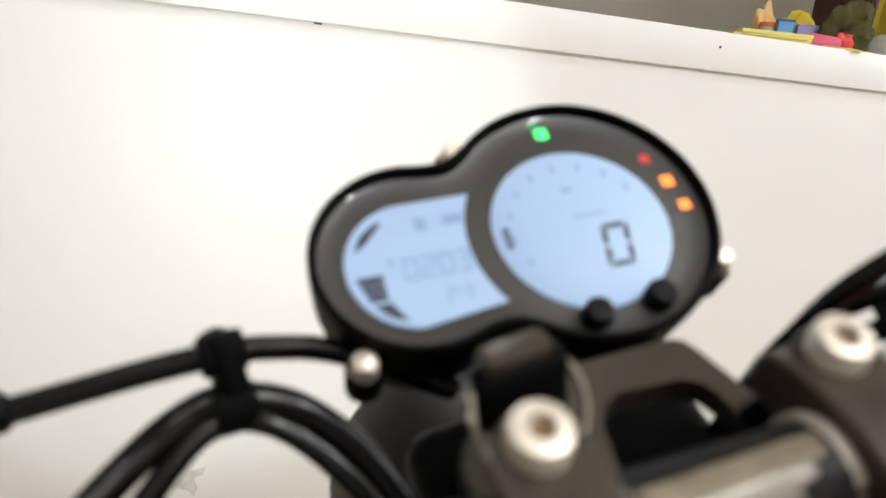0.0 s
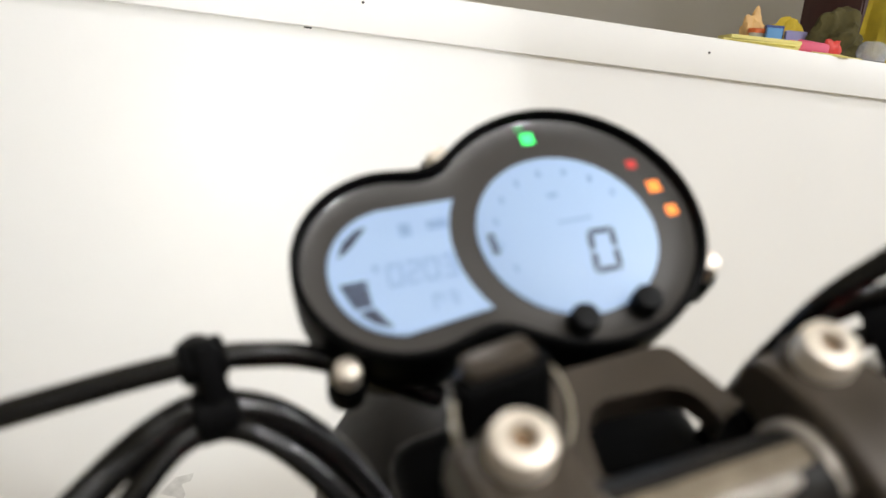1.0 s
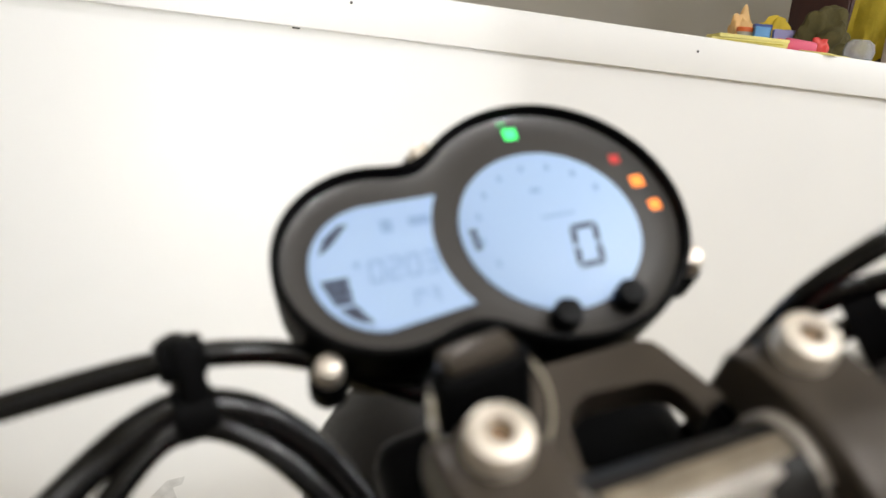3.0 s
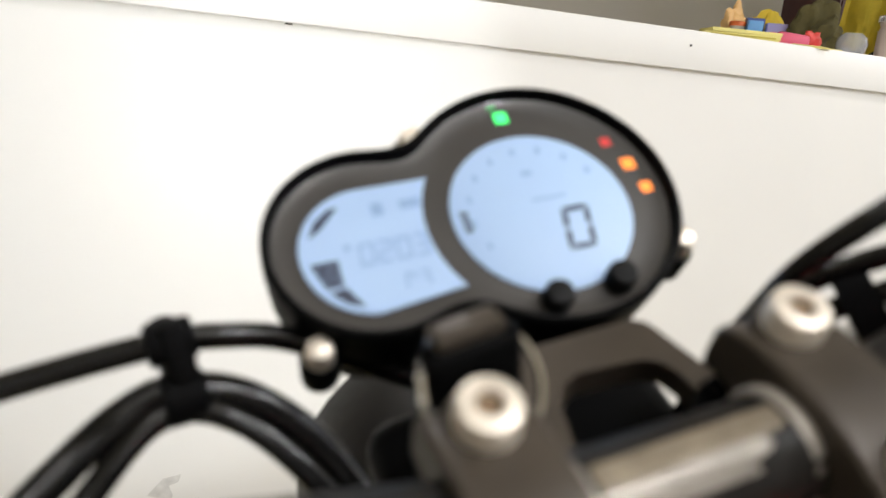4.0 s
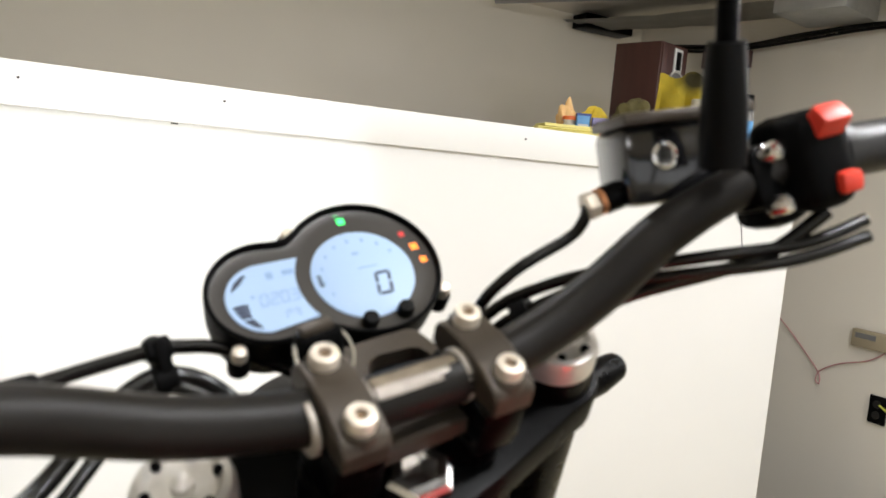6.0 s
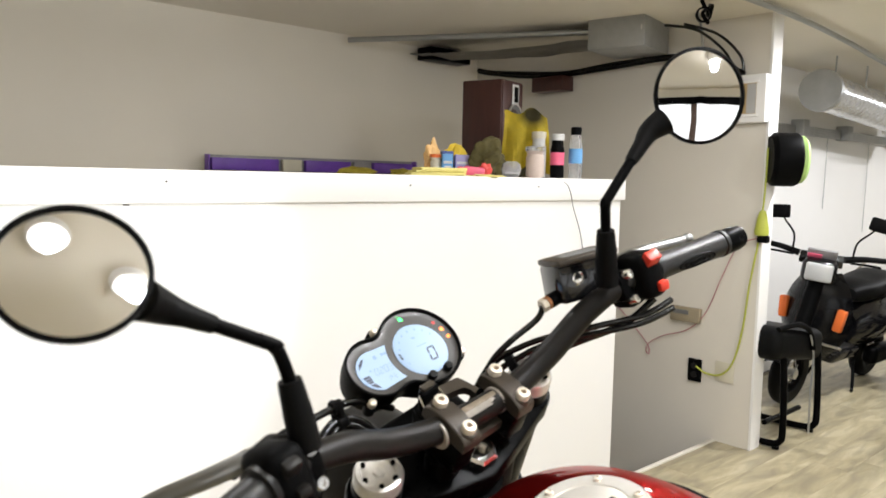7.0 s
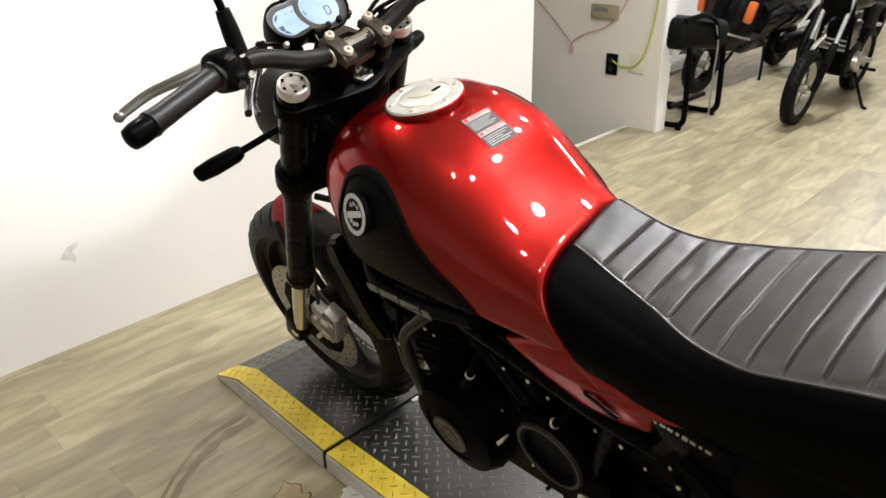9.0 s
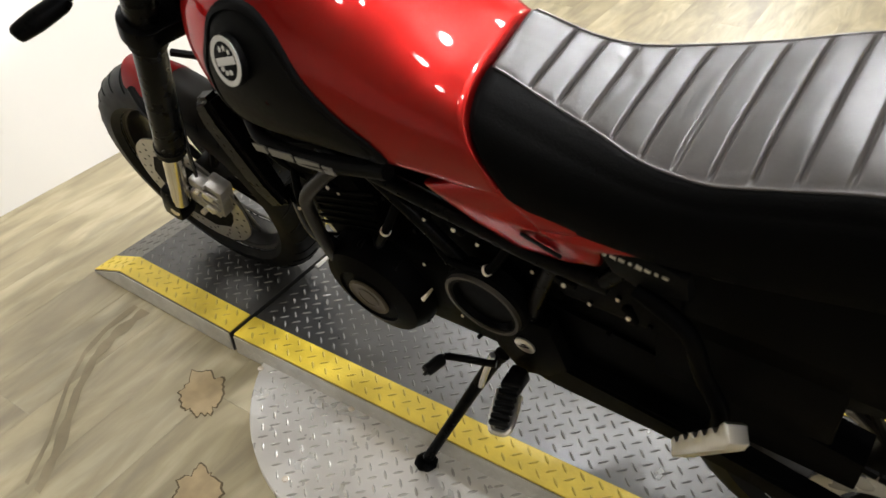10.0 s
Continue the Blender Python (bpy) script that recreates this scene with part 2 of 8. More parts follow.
solid("backdrop", add_box(B(), ((WX0 + WX1) / 2, Y0 - 0.35, 1.3), (WX1 - WX0 + 0.6, 0.02, 1.9)), SKYGLOW, "bright plain daylight outside the window", "backdrop", "structure", smooth=False)
DARKWOOD = mat("dark_brown_wood", (0.09, 0.05, 0.035), 0.45, var=0.3, scale=6, stretch=(1, 1, 12))
win = thing("window_1", pose(0, 0, 0), "wide window with dark lintel and brown mullions", "window", kind="structure")
part("lintel", add_box(B(), ((WX0 + WX1) / 2, Y0 + 0.02, WZ1 + 0.05), (WX1 - WX0 + 0.2, 0.1, 0.13), 0.006), BLACKM, win, "black steel lintel")
for x in (-1.6, -0.2, 1.2, 2.6, 4.0, 5.4):
    part("mullion", add_box(B(), (x, Y0 - 0.03, (WZ0 + WZ1) / 2), (0.12, 0.08, WZ1 - WZ0), 0.005), DARKWOOD, win, "brown wooden mullion")
solid("ceiling", add_box(B(), ((X0 + X1) / 2, (Y0 + BACK_Y) / 2, CEIL + 0.05), (X1 - X0 + 0.2, BACK_Y - Y0 + 0.2, 0.1)), CEILMAT, "low cream painted ceiling", "ceiling", "structure", smooth=False)

# the white half wall with its deep ledge
LX1 = 2.27
hw = thing("wall_half", pose(0, 0, 0), "white painted half wall with a deep ledge", "wall", kind="structure")
part("panel", add_box(B(), ((X0 + LX1) / 2, LEDGE_Y + 0.05, 0.63), (LX1 - X0, 0.1, 1.28)), WHITE, hw, smooth=False)
part("end_panel", add_box(B(), (LX1 - 0.04, (LEDGE_Y + 0.1 + BACK_Y) / 2, 0.1), (0.08, BACK_Y - LEDGE_Y - 0.1, 2.29)), WHITE, hw, smooth=False)
part("cap_board", add_box(B(), ((X0 + LX1 + 0.016) / 2, LEDGE_Y - 0.004, 1.2905), (LX1 + 0.012 - X0, 0.022, 0.086), 0.003), WHITE, hw)
part("ledge", add_box(B(), ((X0 + LX1 + 0.014) / 2, (LEDGE_Y + 0.008 + BACK_Y) / 2, 1.3245), (LX1 + 0.014 - X0, BACK_Y - LEDGE_Y - 0.008, 0.018), 0.002), WHITE, hw)
NAIL = mat("dark_nail", (0.06, 0.055, 0.05), 0.6)
for x, z in ((-0.08, 1.301), (0.305, 1.303), (1.097, 1.300), (1.72, 1.30)):
    part("nail_head", add_cyl(B(), (x, LEDGE_Y - 0.0145, z), (x, LEDGE_Y - 0.0165, z), 0.0028, seg=10), NAIL, hw)
part("nail_head", add_box(B(), (0.205, LEDGE_Y - 0.0175, 1.245), (0.014, 0.004, 0.003)), NAIL, hw)

# floor of pale vinyl planks
FLOORM = bpy.data.materials.new("vinyl_plank")
FLOORM.use_nodes = True
_t = FLOORM.node_tree
_b = _t.nodes["Principled BSDF"]
_co = _t.nodes.new("ShaderNodeTexCoord")
_oi = _t.nodes.new("ShaderNodeObjectInfo")
_gi = _t.nodes.new("ShaderNodeNewGeometry")
_ad = _t.nodes.new("ShaderNodeMath")
_t.links.new(_oi.outputs["Random"], _ad.inputs[0])
_t.links.new(_gi.outputs["Random Per Island"], _ad.inputs[1])
_cb = _t.nodes.new("ShaderNodeCombineXYZ")
_mu = _t.nodes.new("ShaderNodeMath")
_mu.operation = "MULTIPLY"
_mu.inputs[1].default_value = 37.0
_t.links.new(_ad.outputs[0], _mu.inputs[0])
_t.links.new(_mu.outputs[0], _cb.inputs[2])
_va = _t.nodes.new("ShaderNodeVectorMath")
_t.links.new(_gi.outputs["Position"], _va.inputs[0])
_t.links.new(_cb.outputs[0], _va.inputs[1])
_mp = _t.nodes.new("ShaderNodeMapping")
_mp.inputs["Scale"].default_value = (2.2, 9.5, 1.0)
_t.links.new(_va.outputs[0], _mp.inputs["Vector"])
_n1 = _t.nodes.new("ShaderNodeTexNoise")
_n1.inputs["Scale"].default_value, _n1.inputs["Detail"].default_value, _n1.inputs["Distortion"].default_value = 1.5, 5, 0.8
_t.links.new(_mp.outputs[0], _n1.inputs["Vector"])
_cr = _t.nodes.new("ShaderNodeValToRGB")
_cr.color_ramp.elements[0].position, _cr.color_ramp.elements[0].color = 0.26, (0.245, 0.207, 0.135, 1)
_cr.color_ramp.elements[1].position, _cr.color_ramp.elements[1].color = 0.76, (0.52, 0.462, 0.315, 1)
_e = _cr.color_ramp.elements.new(0.5)
_e.color = (0.375, 0.322, 0.20, 1)
_t.links.new(_n1.outputs["Fac"], _cr.inputs["Fac"])
_hs = _t.nodes.new("ShaderNodeHueSaturation")
_mr = _t.nodes.new("ShaderNodeMapRange")
_fr = _t.nodes.new("ShaderNodeMath")
_fr.operation = "FRACT"
_t.links.new(_ad.outputs[0], _fr.inputs[0])
_t.links.new(_fr.outputs[0], _mr.inputs["Value"])
_mr.inputs["To Min"].default_value, _mr.inputs["To Max"].default_value = 0.92, 1.09
_t.links.new(_mr.outputs[0], _hs.inputs["Value"])
_t.links.new(_cr.outputs["Color"], _hs.inputs["Color"])
_n4 = _t.nodes.new("ShaderNodeTexNoise")
_n4.inputs["Scale"].default_value, _n4.inputs["Detail"].default_value, _n4.inputs["Distortion"].default_value = 7.5, 7, 1.2
_mp4 = _t.nodes.new("ShaderNodeMapping")
_mp4.inputs["Scale"].default_value = (0.42, 1.5, 1.0)
_t.links.new(_va.outputs[0], _mp4.inputs["Vector"])
_t.links.new(_mp4.outputs[0], _n4.inputs["Vector"])
_m4 = _t.nodes.new("ShaderNodeMapRange")
_m4.inputs["From Min"].default_value, _m4.inputs["From Max"].default_value = 0.48, 0.68
_m4.inputs["To Max"].default_value = 0.50
_t.links.new(_n4.outputs["Fac"], _m4.inputs["Value"])
_x4 = _t.nodes.new("ShaderNodeMix")
_x4.data_type = "RGBA"
_t.links.new(_m4.outputs[0], _x4.inputs["Factor"])
_t.links.new(_hs.outputs["Color"], _x4.inputs["A"])
_x4.inputs["B"].default_value = (0.205, 0.180, 0.128, 1)
_t.links.new(_x4.outputs["Result"], _b.inputs["Base Color"])
_b.inputs["Roughness"].default_value = 0.36
_n2 = _t.nodes.new("ShaderNodeTexNoise")
_n2.inputs["Scale"].default_value = 60
_t.links.new(_mp.outputs[0], _n2.inputs["Vector"])
_bp = _t.nodes.new("ShaderNodeBump")
_bp.inputs["Strength"].default_value, _bp.inputs["Distance"].default_value = 0.12, 0.001
_t.links.new(_n2.outputs["Fac"], _bp.inputs["Height"])
_t.links.new(_bp.outputs[0], _b.inputs["Normal"])

SUBFLOOR = mat("subfloor", (0.20, 0.165, 0.11), 0.8)
floor = thing("floor", pose(0, 0, 0), "pale oak vinyl plank floor with scuffs", "floor", kind="structure")
part("subfloor", add_box(B(), ((X0 + X1) / 2, (Y0 + FLOOR_Y) / 2, -0.055), (X1 - X0, FLOOR_Y - Y0, 0.1)), SUBFLOOR, floor, smooth=False)
part("subfloor", add_box(B(), ((GREY_X + 0.09 + X1) / 2, (FLOOR_Y + Y1) / 2, -0.055), (X1 - GREY_X - 0.09, Y1 - FLOOR_Y, 0.1)), SUBFLOOR, floor, smooth=False)
PW, PL = 0.152, 0.914


def plank_mesh(w, length):
    bm = add_box(B(), (0, 0, -0.003), (length - 0.0003, w - 0.0003, 0.006))
    es = [e for e in bm.edges if min(e.verts[0].co.z, e.verts[1].co.z) > -0.001]
    bmesh.ops.bevel(bm, geom=es, offset=0.0003, segments=1, affect="EDGES")
    return mesh_of("plank", bm, FLOORM, smooth=False)


plank_full = plank_mesh(PW, PL)
rest = B()
row, y = 0, FLOOR_Y - PW / 2
ys = [FLOOR_Y - PW / 2 - PW * k for k in range(int((FLOOR_Y - Y0) / PW))] + [FLOOR_Y + PW / 2 + PW * k for k in range(3)]
rnd = random.Random(5)
for y in ys:
    x = X0 - rnd.random() * PL
    while x < X1:
        a, b = max(x, X0 if y < FLOOR_Y else GREY_X + 0.09), min(x + PL, X1)
        if b - a > 0.03:
            c = (a + b) / 2
            if b - a > PL - 0.01 and -1.2 < c < 5.2 and -0.75 < y:
                ob = new("plank", plank_full)
                ob.location, ob.parent = (c, y, 0), floor
            else:
                add_box(rest, (c, y, -0.003), (b - a - 0.0003, PW - 0.0003, 0.006))
        x += PL
add_box(rest, ((X0 + LX1) / 2, FLOOR_Y + 0.0155, -0.003), (LX1 - X0, 0.029, 0.006))
part("plank_field", rest, FLOORM, floor, smooth=False)["kind"] = "stuff"
TRIM = mat("cream_trim", (0.66, 0.62, 0.54), 0.5)
solid("trim_floor_edge", add_box(B(), ((LX1 + GREY_X) / 2 + 0.01, FLOOR_Y + 0.012, -0.03), (GREY_X - LX1, 0.022, 0.075), 0.004), TRIM, "cream nosing along the stairwell edge", "trim", "structure")
solid("stairwell_floor", add_box(B(), ((X0 + GREY_X) / 2, (FLOOR_Y + BACK_Y) / 2 + 0.05, -1.0), (GREY_X - X0, BACK_Y - FLOOR_Y - 0.1, 0.1)), SUBFLOOR, "dark floor at the foot of the stairwell", "floor", "structure")
# housings for every lamp, the added far ones included
for x, y in LAMPS:
    lp = thing("ceiling_lamp", pose(x, y, CEIL), "small round white ceiling lamp, lit, the far ones added", "lamp", "ceiling lamps")
    part("housing", add_lathe(B(), [(0.075, 0), (0.075, -0.03), (0.068, -0.06), (0.064, -0.06), (0.062, -0.055)], pose(0, 0, 0), 24), WHITE, lp)
    part("bulb", add_lathe(B(), [(0.048, -0.045), (0.048, -0.057), (0.034, -0.062), (0.004, -0.064)], pose(0, 0, 0), 20), LAMPGLOW, lp)

# ---- the display platform ----
def lug_field(name, z_of, x0, x1, y0, y1, inside, material, parent, pitch=0.0256, ln=0.0240, wd=0.0056, h=0.0016):
    vs, fs = [], []
    r45 = math.sqrt(0.5)
    n0 = int((x1 - x0 + y1 - y0) / pitch) + 2
    for iu in range(-n0, n0):
        for iv in range(-n0, n0):
            cx, cy = x0 + (iu - iv) * pitch * r45, y0 + (iu + iv) * pitch * r45
            if not (x0 + ln * 0.36 < cx < x1 - ln * 0.36 and y0 < cy < y1 and inside(cx, cy)):
                continue
            a = radians(45 if (iu + iv) % 2 else 135)
            ux, uy = math.cos(a), math.sin(a)
            n = len(vs)
            for p, q, hh in ((-0.5, 0, 0), (-0.22, -0.5, 0), (0.22, -0.5, 0), (0.5, 0, 0), (0.22, 0.5, 0), (-0.22, 0.5, 0), (-0.25, 0, 1), (0.25, 0, 1)):
                px_, py_ = cx + p * ln * ux - q * wd * uy, cy + p * ln * uy + q * wd * ux
                vs.append((px_, py_, z_of(px_, py_) + hh * h))
            for f in ((0, 1, 6), (1, 2, 7, 6), (2, 3, 7), (3, 4, 7), (4, 5, 6, 7), (5, 0, 6)):
                fs.append(tuple(n + k for k in f))
    me = bpy.data.meshes.new(name)
    me.from_pydata(vs, [], fs)
    me.materials.append(material)
    ob = new(name, me)
    ob.parent = parent
    ob["kind"] = "stuff"
    return ob


PX0, PX1, PJ, PF, PK, PH = 0.150, 0.66, 0.46, 1.02, 0.885, 0.055
SKEW = 0.042
plat = thing("display_platform", pose(0, 0, 0), "dark tread plate platform with yellow painted edges", "platform")


def ramp_z(x, y):
    return PH if y < PK else PH - (PH - 0.004) * (y - PK) / (PF - PK)


def ramp_x(y):
    """The front piece lies slightly askew to the deck."""
    return SKEW * max(0.0, y - PJ)


k = B()
add_box(k, ((PX0 + PX1) / 2, (PJ - 0.005 - 2.4) / 2, PH / 2), (PX1 - PX0, PJ - 0.005 + 2.4, PH), 0.002, seg=1)
part("deck", k, PLATE, plat)
k = B()
side = [(PJ + 0.005, 0.0), (PF, 0.0), (PF, 0.004), (PK, PH), (PJ + 0.005, PH)]
add_prism(k, side, PX1 - PX0 - 0.0, Matrix(((0, 0, 1, PX0), (1, 0, 0, 0), (0, 1, 0, 0), (0, 0, 0, 1))))
for v in k.verts:
    v.co.x += ramp_x(v.co.y)
part("ramp", k, PLATE, plat, smooth=False)


def strip(name, x0, x1, y0, y1):
    ys = [y0, y1] if y1 < PJ else [y0 + (PK - y0) * i / 8 for i in range(9)] + [PK + (y1 - PK) * i / 4 for i in range(1, 5)]
    rows = [[(x0 + ramp_x(y), y, ramp_z(x0, y)), (x1 + ramp_x(y), y, ramp_z(x1, y))] for y in ys]
    bm = B()
    add_loft(bm, [[(a[0], a[1], a[2] + 0.003), (b[0], b[1], b[2] + 0.003), (b[0], b[1], b[2] - 0.004), (a[0], a[1], a[2] - 0.004)] for a, b in rows])
    return part(name, fix(bm), YELLOW, plat, "yellow painted edge band", smooth=False)


SW = 0.068
strip("edge_band", PX0 + 0.001, PX0 + SW, -2.4, PJ - 0.007)
strip("edge_band", PX0 + 0.002, PX0 + SW, PJ + 0.007, PF - 0.003)
strip("edge_band", PX1 - SW, PX1, -2.4, PJ - 0.007)
strip("edge_band", PX1 - SW, PX1 - 0.002, PJ + 0.007, PF - 0.003)
for y0, y1 in ((-1.2, PJ - 0.02), (PJ + 0.02, PF - 0.015)):
    for x0, x1, dz, material, h in ((PX0 + SW + 0.002, PX1 - SW - 0.002, 0.0, LUGM, 0.0019), (PX0 + 0.001, PX0 + SW - 0.001, 0.003, LUGY, 0.0018)):
        lf = lug_field("tread_pattern", lambda x, y: ramp_z(x, y) + dz, x0, x1, y0, y1, lambda x, y: True, material, plat, h=h)
        for v in lf.data.vertices:
            v.co.x += ramp_x(v.co.y)
# bare tread plate on the platform's visible side faces
TREADSIDE = mat("worn_side_plate", (0.55, 0.54, 0.51), 0.45, metal=0.3, var=0.3, scale=20)


def side_face(name, y0, y1):
    k = B()
    n = 24
    add_loft(k, [[(PX0 + ramp_x(y) - 0.003, y, 0.002), (PX0 + ramp_x(y) - 0.0002, y, 0.002), (PX0 + ramp_x(y) - 0.0002, y, ramp_z(0, y) - 0.002), (PX0 + ramp_x(y) - 0.003, y, ramp_z(0, y) - 0.002)] for y in [y0 + (y1 - y0) * i / n for i in range(n + 1)]])
    sp_ = part(name, fix(k), TREADSIDE, plat, "bare tread plate side", smooth=False)
    vs, fs = [], []
    y, i = min(y0, y1) + 0.012, 0
    while y < max(y0, y1) - 0.012:
        for r in range(3):
            z = 0.011 + 0.017 * r
            if z < ramp_z(0, y) - 0.010:
                a = radians(45 if (i + r) % 2 else 135)
                c, q = math.cos(a), math.sin(a)
                m = len(vs)
                for u, v, h in ((-0.010, 0, 0), (0, -0.003, 0), (0.010, 0, 0), (0, 0.003, 0), (0, 0, 0.0013)):
                    vs.append((PX0 + ramp_x(y) - 0.0031 - h, y + u * c - v * q, z + u * q + v * c))
                fs.extend(((m, m + 1, m + 4), (m + 1, m + 2, m + 4), (m + 2, m + 3, m + 4), (m + 3, m, m + 4)))
        y, i = y + 0.017, i + 1
    me = bpy.data.meshes.new("side_tread")
    me.from_pydata(vs, [], fs)
    me.materials.append(TREADSIDE)
    ob = new("side_tread", me)
    ob.parent = sp_
    ob["kind"] = "stuff"


side_face("side_plate", PJ + 0.008, PF - 0.012)
side_face("side_plate", -1.2, PJ - 0.008)
# Bright strip on the far half only, added as the joint's metallic highlight.
part("joint_angle", add_box(B(), ((PX0 + PX1) / 2 + 0.14, PJ - 0.012, PH + 0.002), (0.22, 0.012, 0.004), 0.001), ALU, plat, "bright metal strip added as the joint's highlight")
DCX, DCY, DR, DZ = 0.32, -0.03, 0.436, 0.012
disc = thing("turntable_disc", pose(0, 0, 0), "round bare steel tread plate under the platform", "turntable")
part("plate", add_lathe(B(), [(DR, 0), (DR, DZ - 0.002), (DR - 0.002, DZ)], pose(DCX, DCY, 0), 96), STEEL, disc)
lug_field("tread_pattern", lambda x, y: DZ, DCX - DR, DCX + DR, DCY - DR, DCY + DR, lambda x, y: math.hypot(x - DCX, y - DCY) < DR - 0.015 and x < PX0 - 0.01, LUGS, disc, h=0.0016)
for x, y in ((0.142, 0.109), (-0.06, 0.111), (0.13, 0.36), (0.02, -0.18)):
    part("bolt", add_lathe(B(), [(0.007, 0), (0.007, 0.002), (0.004, 0.0035)], pose(x, y, DZ), 10), BOLT, disc)


# ---- the red motorcycle, built upright at its own origin: y ahead, z up from the deck ----
bike = thing("motorcycle", pose(0.385, 0.0, 0.055, 0, -16.1, -3.9), "candy red and black roadster motorcycle leaning on its side stand", "motorcycle")
RAKE = radians(24.5)
AXIS = Vector((0, -math.sin(RAKE), math.cos(RAKE)))
PIV = Vector((0, 0.12, 1.08))
ST = Matrix.Translation(PIV) @ Matrix.Rotation(radians(2.6), 4, AXIS) @ Matrix.Translation(-PIV)
XAX = Matrix.Rotation(radians(90), 4, "Y")


def bpart(name, bm, material, label="", parent=None, steer=False, angle=38):
    if steer:
        bm.transform(ST)
    return part(name, bm, material, parent or bike, label, angle=angle)


# fuel tank
TANK = [
    (0.200, 0.900, 0.050, 0.82, 0.70), (0.190, 0.925, 0.090, 0.82, 0.69), (0.165, 0.952, 0.124, 0.825, 0.685), (0.13, 0.974, 0.147, 0.83, 0.685),
    (0.09, 0.990, 0.158, 0.83, 0.69), (0.05, 1.000, 0.164, 0.83, 0.70), (0.00, 1.003, 0.168, 0.83, 0.71), (-0.05, 0.997, 0.169, 0.825, 0.72),
    (-0.10, 0.980, 0.167, 0.82, 0.73), (-0.15, 0.957, 0.162, 0.81, 0.735), (-0.20, 0.9170, 0.155, 0.80, 0.74), (-0.25, 0.8865, 0.147, 0.79, 0.745), (-0.30, 0.870, 0.143, 0.785, 0.75), (-0.36, 0.862, 0.142, 0.78, 0.755)]


def tank_row(y):
    """The profile rows, eased over a short stretch."""
    ks = ((-0.027, 1), (-0.018, 2), (-0.009, 3), (0, 4), (0.009, 3), (0.018, 2), (0.027, 1))
    f = min(1.0, max(0.12, (0.2 - y) / 0.06))
    rows = [(lerp_table(TANK, y + d * f), k) for d, k in ks]
    return [sum(r[i] * k for r, k in rows) / 16 for i in range(4)]


def boxy(y):
    """Section exponent: the tank grows squarer towards the seat."""
    return 0.80 - 0.20 * min(1, max(0, (-0.17 - y) / 0.13))


def tank_ring(y, grow=0.0, n=48):
    zt, w, zs, zb = tank_row(y)
    out = []
    for i in range(n):
        a = 2 * math.pi * i / n
        c, s = math.cos(a), math.sin(a)
        p = boxy(y) if c < 0 else 0.80
        x = (w - (0.042 * min(1, max(0, (-0.10 - y) / 0.17)) if c > 0 else 0) + grow) * math.copysign(abs(c) ** p, c)
        z = zs + ((zt - zs + grow) if s > 0 else (zs - zb + grow)) * math.copysign(abs(s) ** p, s)
        out.append(Vector((x, y, z)))
    return out


def tank_side(y, z, grow):
    """x of the tank's left side at a height."""
    zt, w, zs, zb = tank_row(y)
    h = (z - zs) / (zt - zs) if z > zs else (zs - z) / (zs - zb)
    h = min(0.985, max(0.0, h))
    s = h ** (1 / boxy(y))
    return -(w * math.sqrt(max(0, 1 - s * s)) ** boxy(y) + grow)


def seam_y(a):
    """Where the tank ends against the seat, by the angle round its section."""
    e = min(1.0, abs(a - math.pi / 2) / (math.pi / 2))
    return -0.285 + 0.015 * math.cos(a) - 0.050 * e ** 3.2


rings = []
for i in range(55):
    f = min(1.0, i / 52)
    row = []
    for k in range(64):
        a = 2 * math.pi * k / 64
        aa = a if a <= 1.5 * math.pi else a - 2 * math.pi
        y = 0.2 + (seam_y(aa) - 0.2) * f
        y -= 0.0012 if i == 53 else 0.002 if i == 54 else 0
        row.append(tank_ring(y, -0.0014 if i == 53 else -0.006 if i == 54 else 0, 64)[k])
    rings.append(row)
bm = B()
add_loft(bm, rings)
fix(bm)
tank = bpart("fuel_tank", bm, RED, "candy red painted fuel tank with lacquer", angle=60)


def side_patch(poly, grow, mirror=False, n=26, thick=0.006):
    """A raised panel that follows the tank's flank inside an outline of (y, z)."""
    cy = sum(p[0] for p in poly) / len(poly)
    cz = sum(p[1] for p in poly) / len(poly)
    dense = []
    for i in range(len(poly)):
        a, b, c, d = [poly[(i + k) % len(poly)] for k in (-1, 0, 1, 2)]
        for q in range(4):
            u = q / 4
            dense.append([0.5 * (2 * b[j] + (c[j] - a[j]) * u + (2 * a[j] - 5 * b[j] + 4 * c[j] - d[j]) * u * u + (3 * b[j] - a[j] - 3 * c[j] + d[j]) * u ** 3) for j in (0, 1)])
    rings = []
    for f, g in ((1.0, 0.0), (0.99, 0.8), (0.965, 1.0), (0.93, 1.0), (0.915, 0.45), (0.895, 0.45), (0.875, 0.95), (0.8, 1.0), (0.6, 1.0), (0.4, 1.0), (0.2, 1.0), (0.02, 1.0)):
        rings.append([((-1 if mirror else 1) * tank_side(cy + (y - cy) * f, cz + (z - cz) * f, grow * g - 0.001), cy + (y - cy) * f, cz + (z - cz) * f) for y, z in dense])
    bm = B()
    add_loft(bm, rings, True, False)
    return fix(bm)


PAD = [(0.060, 0.905), (0.040, 0.943), (0.000, 0.958), (-0.040, 0.952), (-0.076, 0.927), (-0.109, 0.884), (-0.148, 0.842), (-0.182, 0.812), (-0.197, 0.780), (-0.142, 0.759), (-0.061, 0.740), (0.022, 0.733), (0.075, 0.748), (0.095, 0.800), (0.085, 0.860)]
pad = bpart("knee_pad", side_patch(PAD, 0.006), BLACKP, "matt black knee pad", tank)
bpart("knee_pad", side_patch(PAD, 0.006, True), BLACKP, "matt black knee pad", tank)
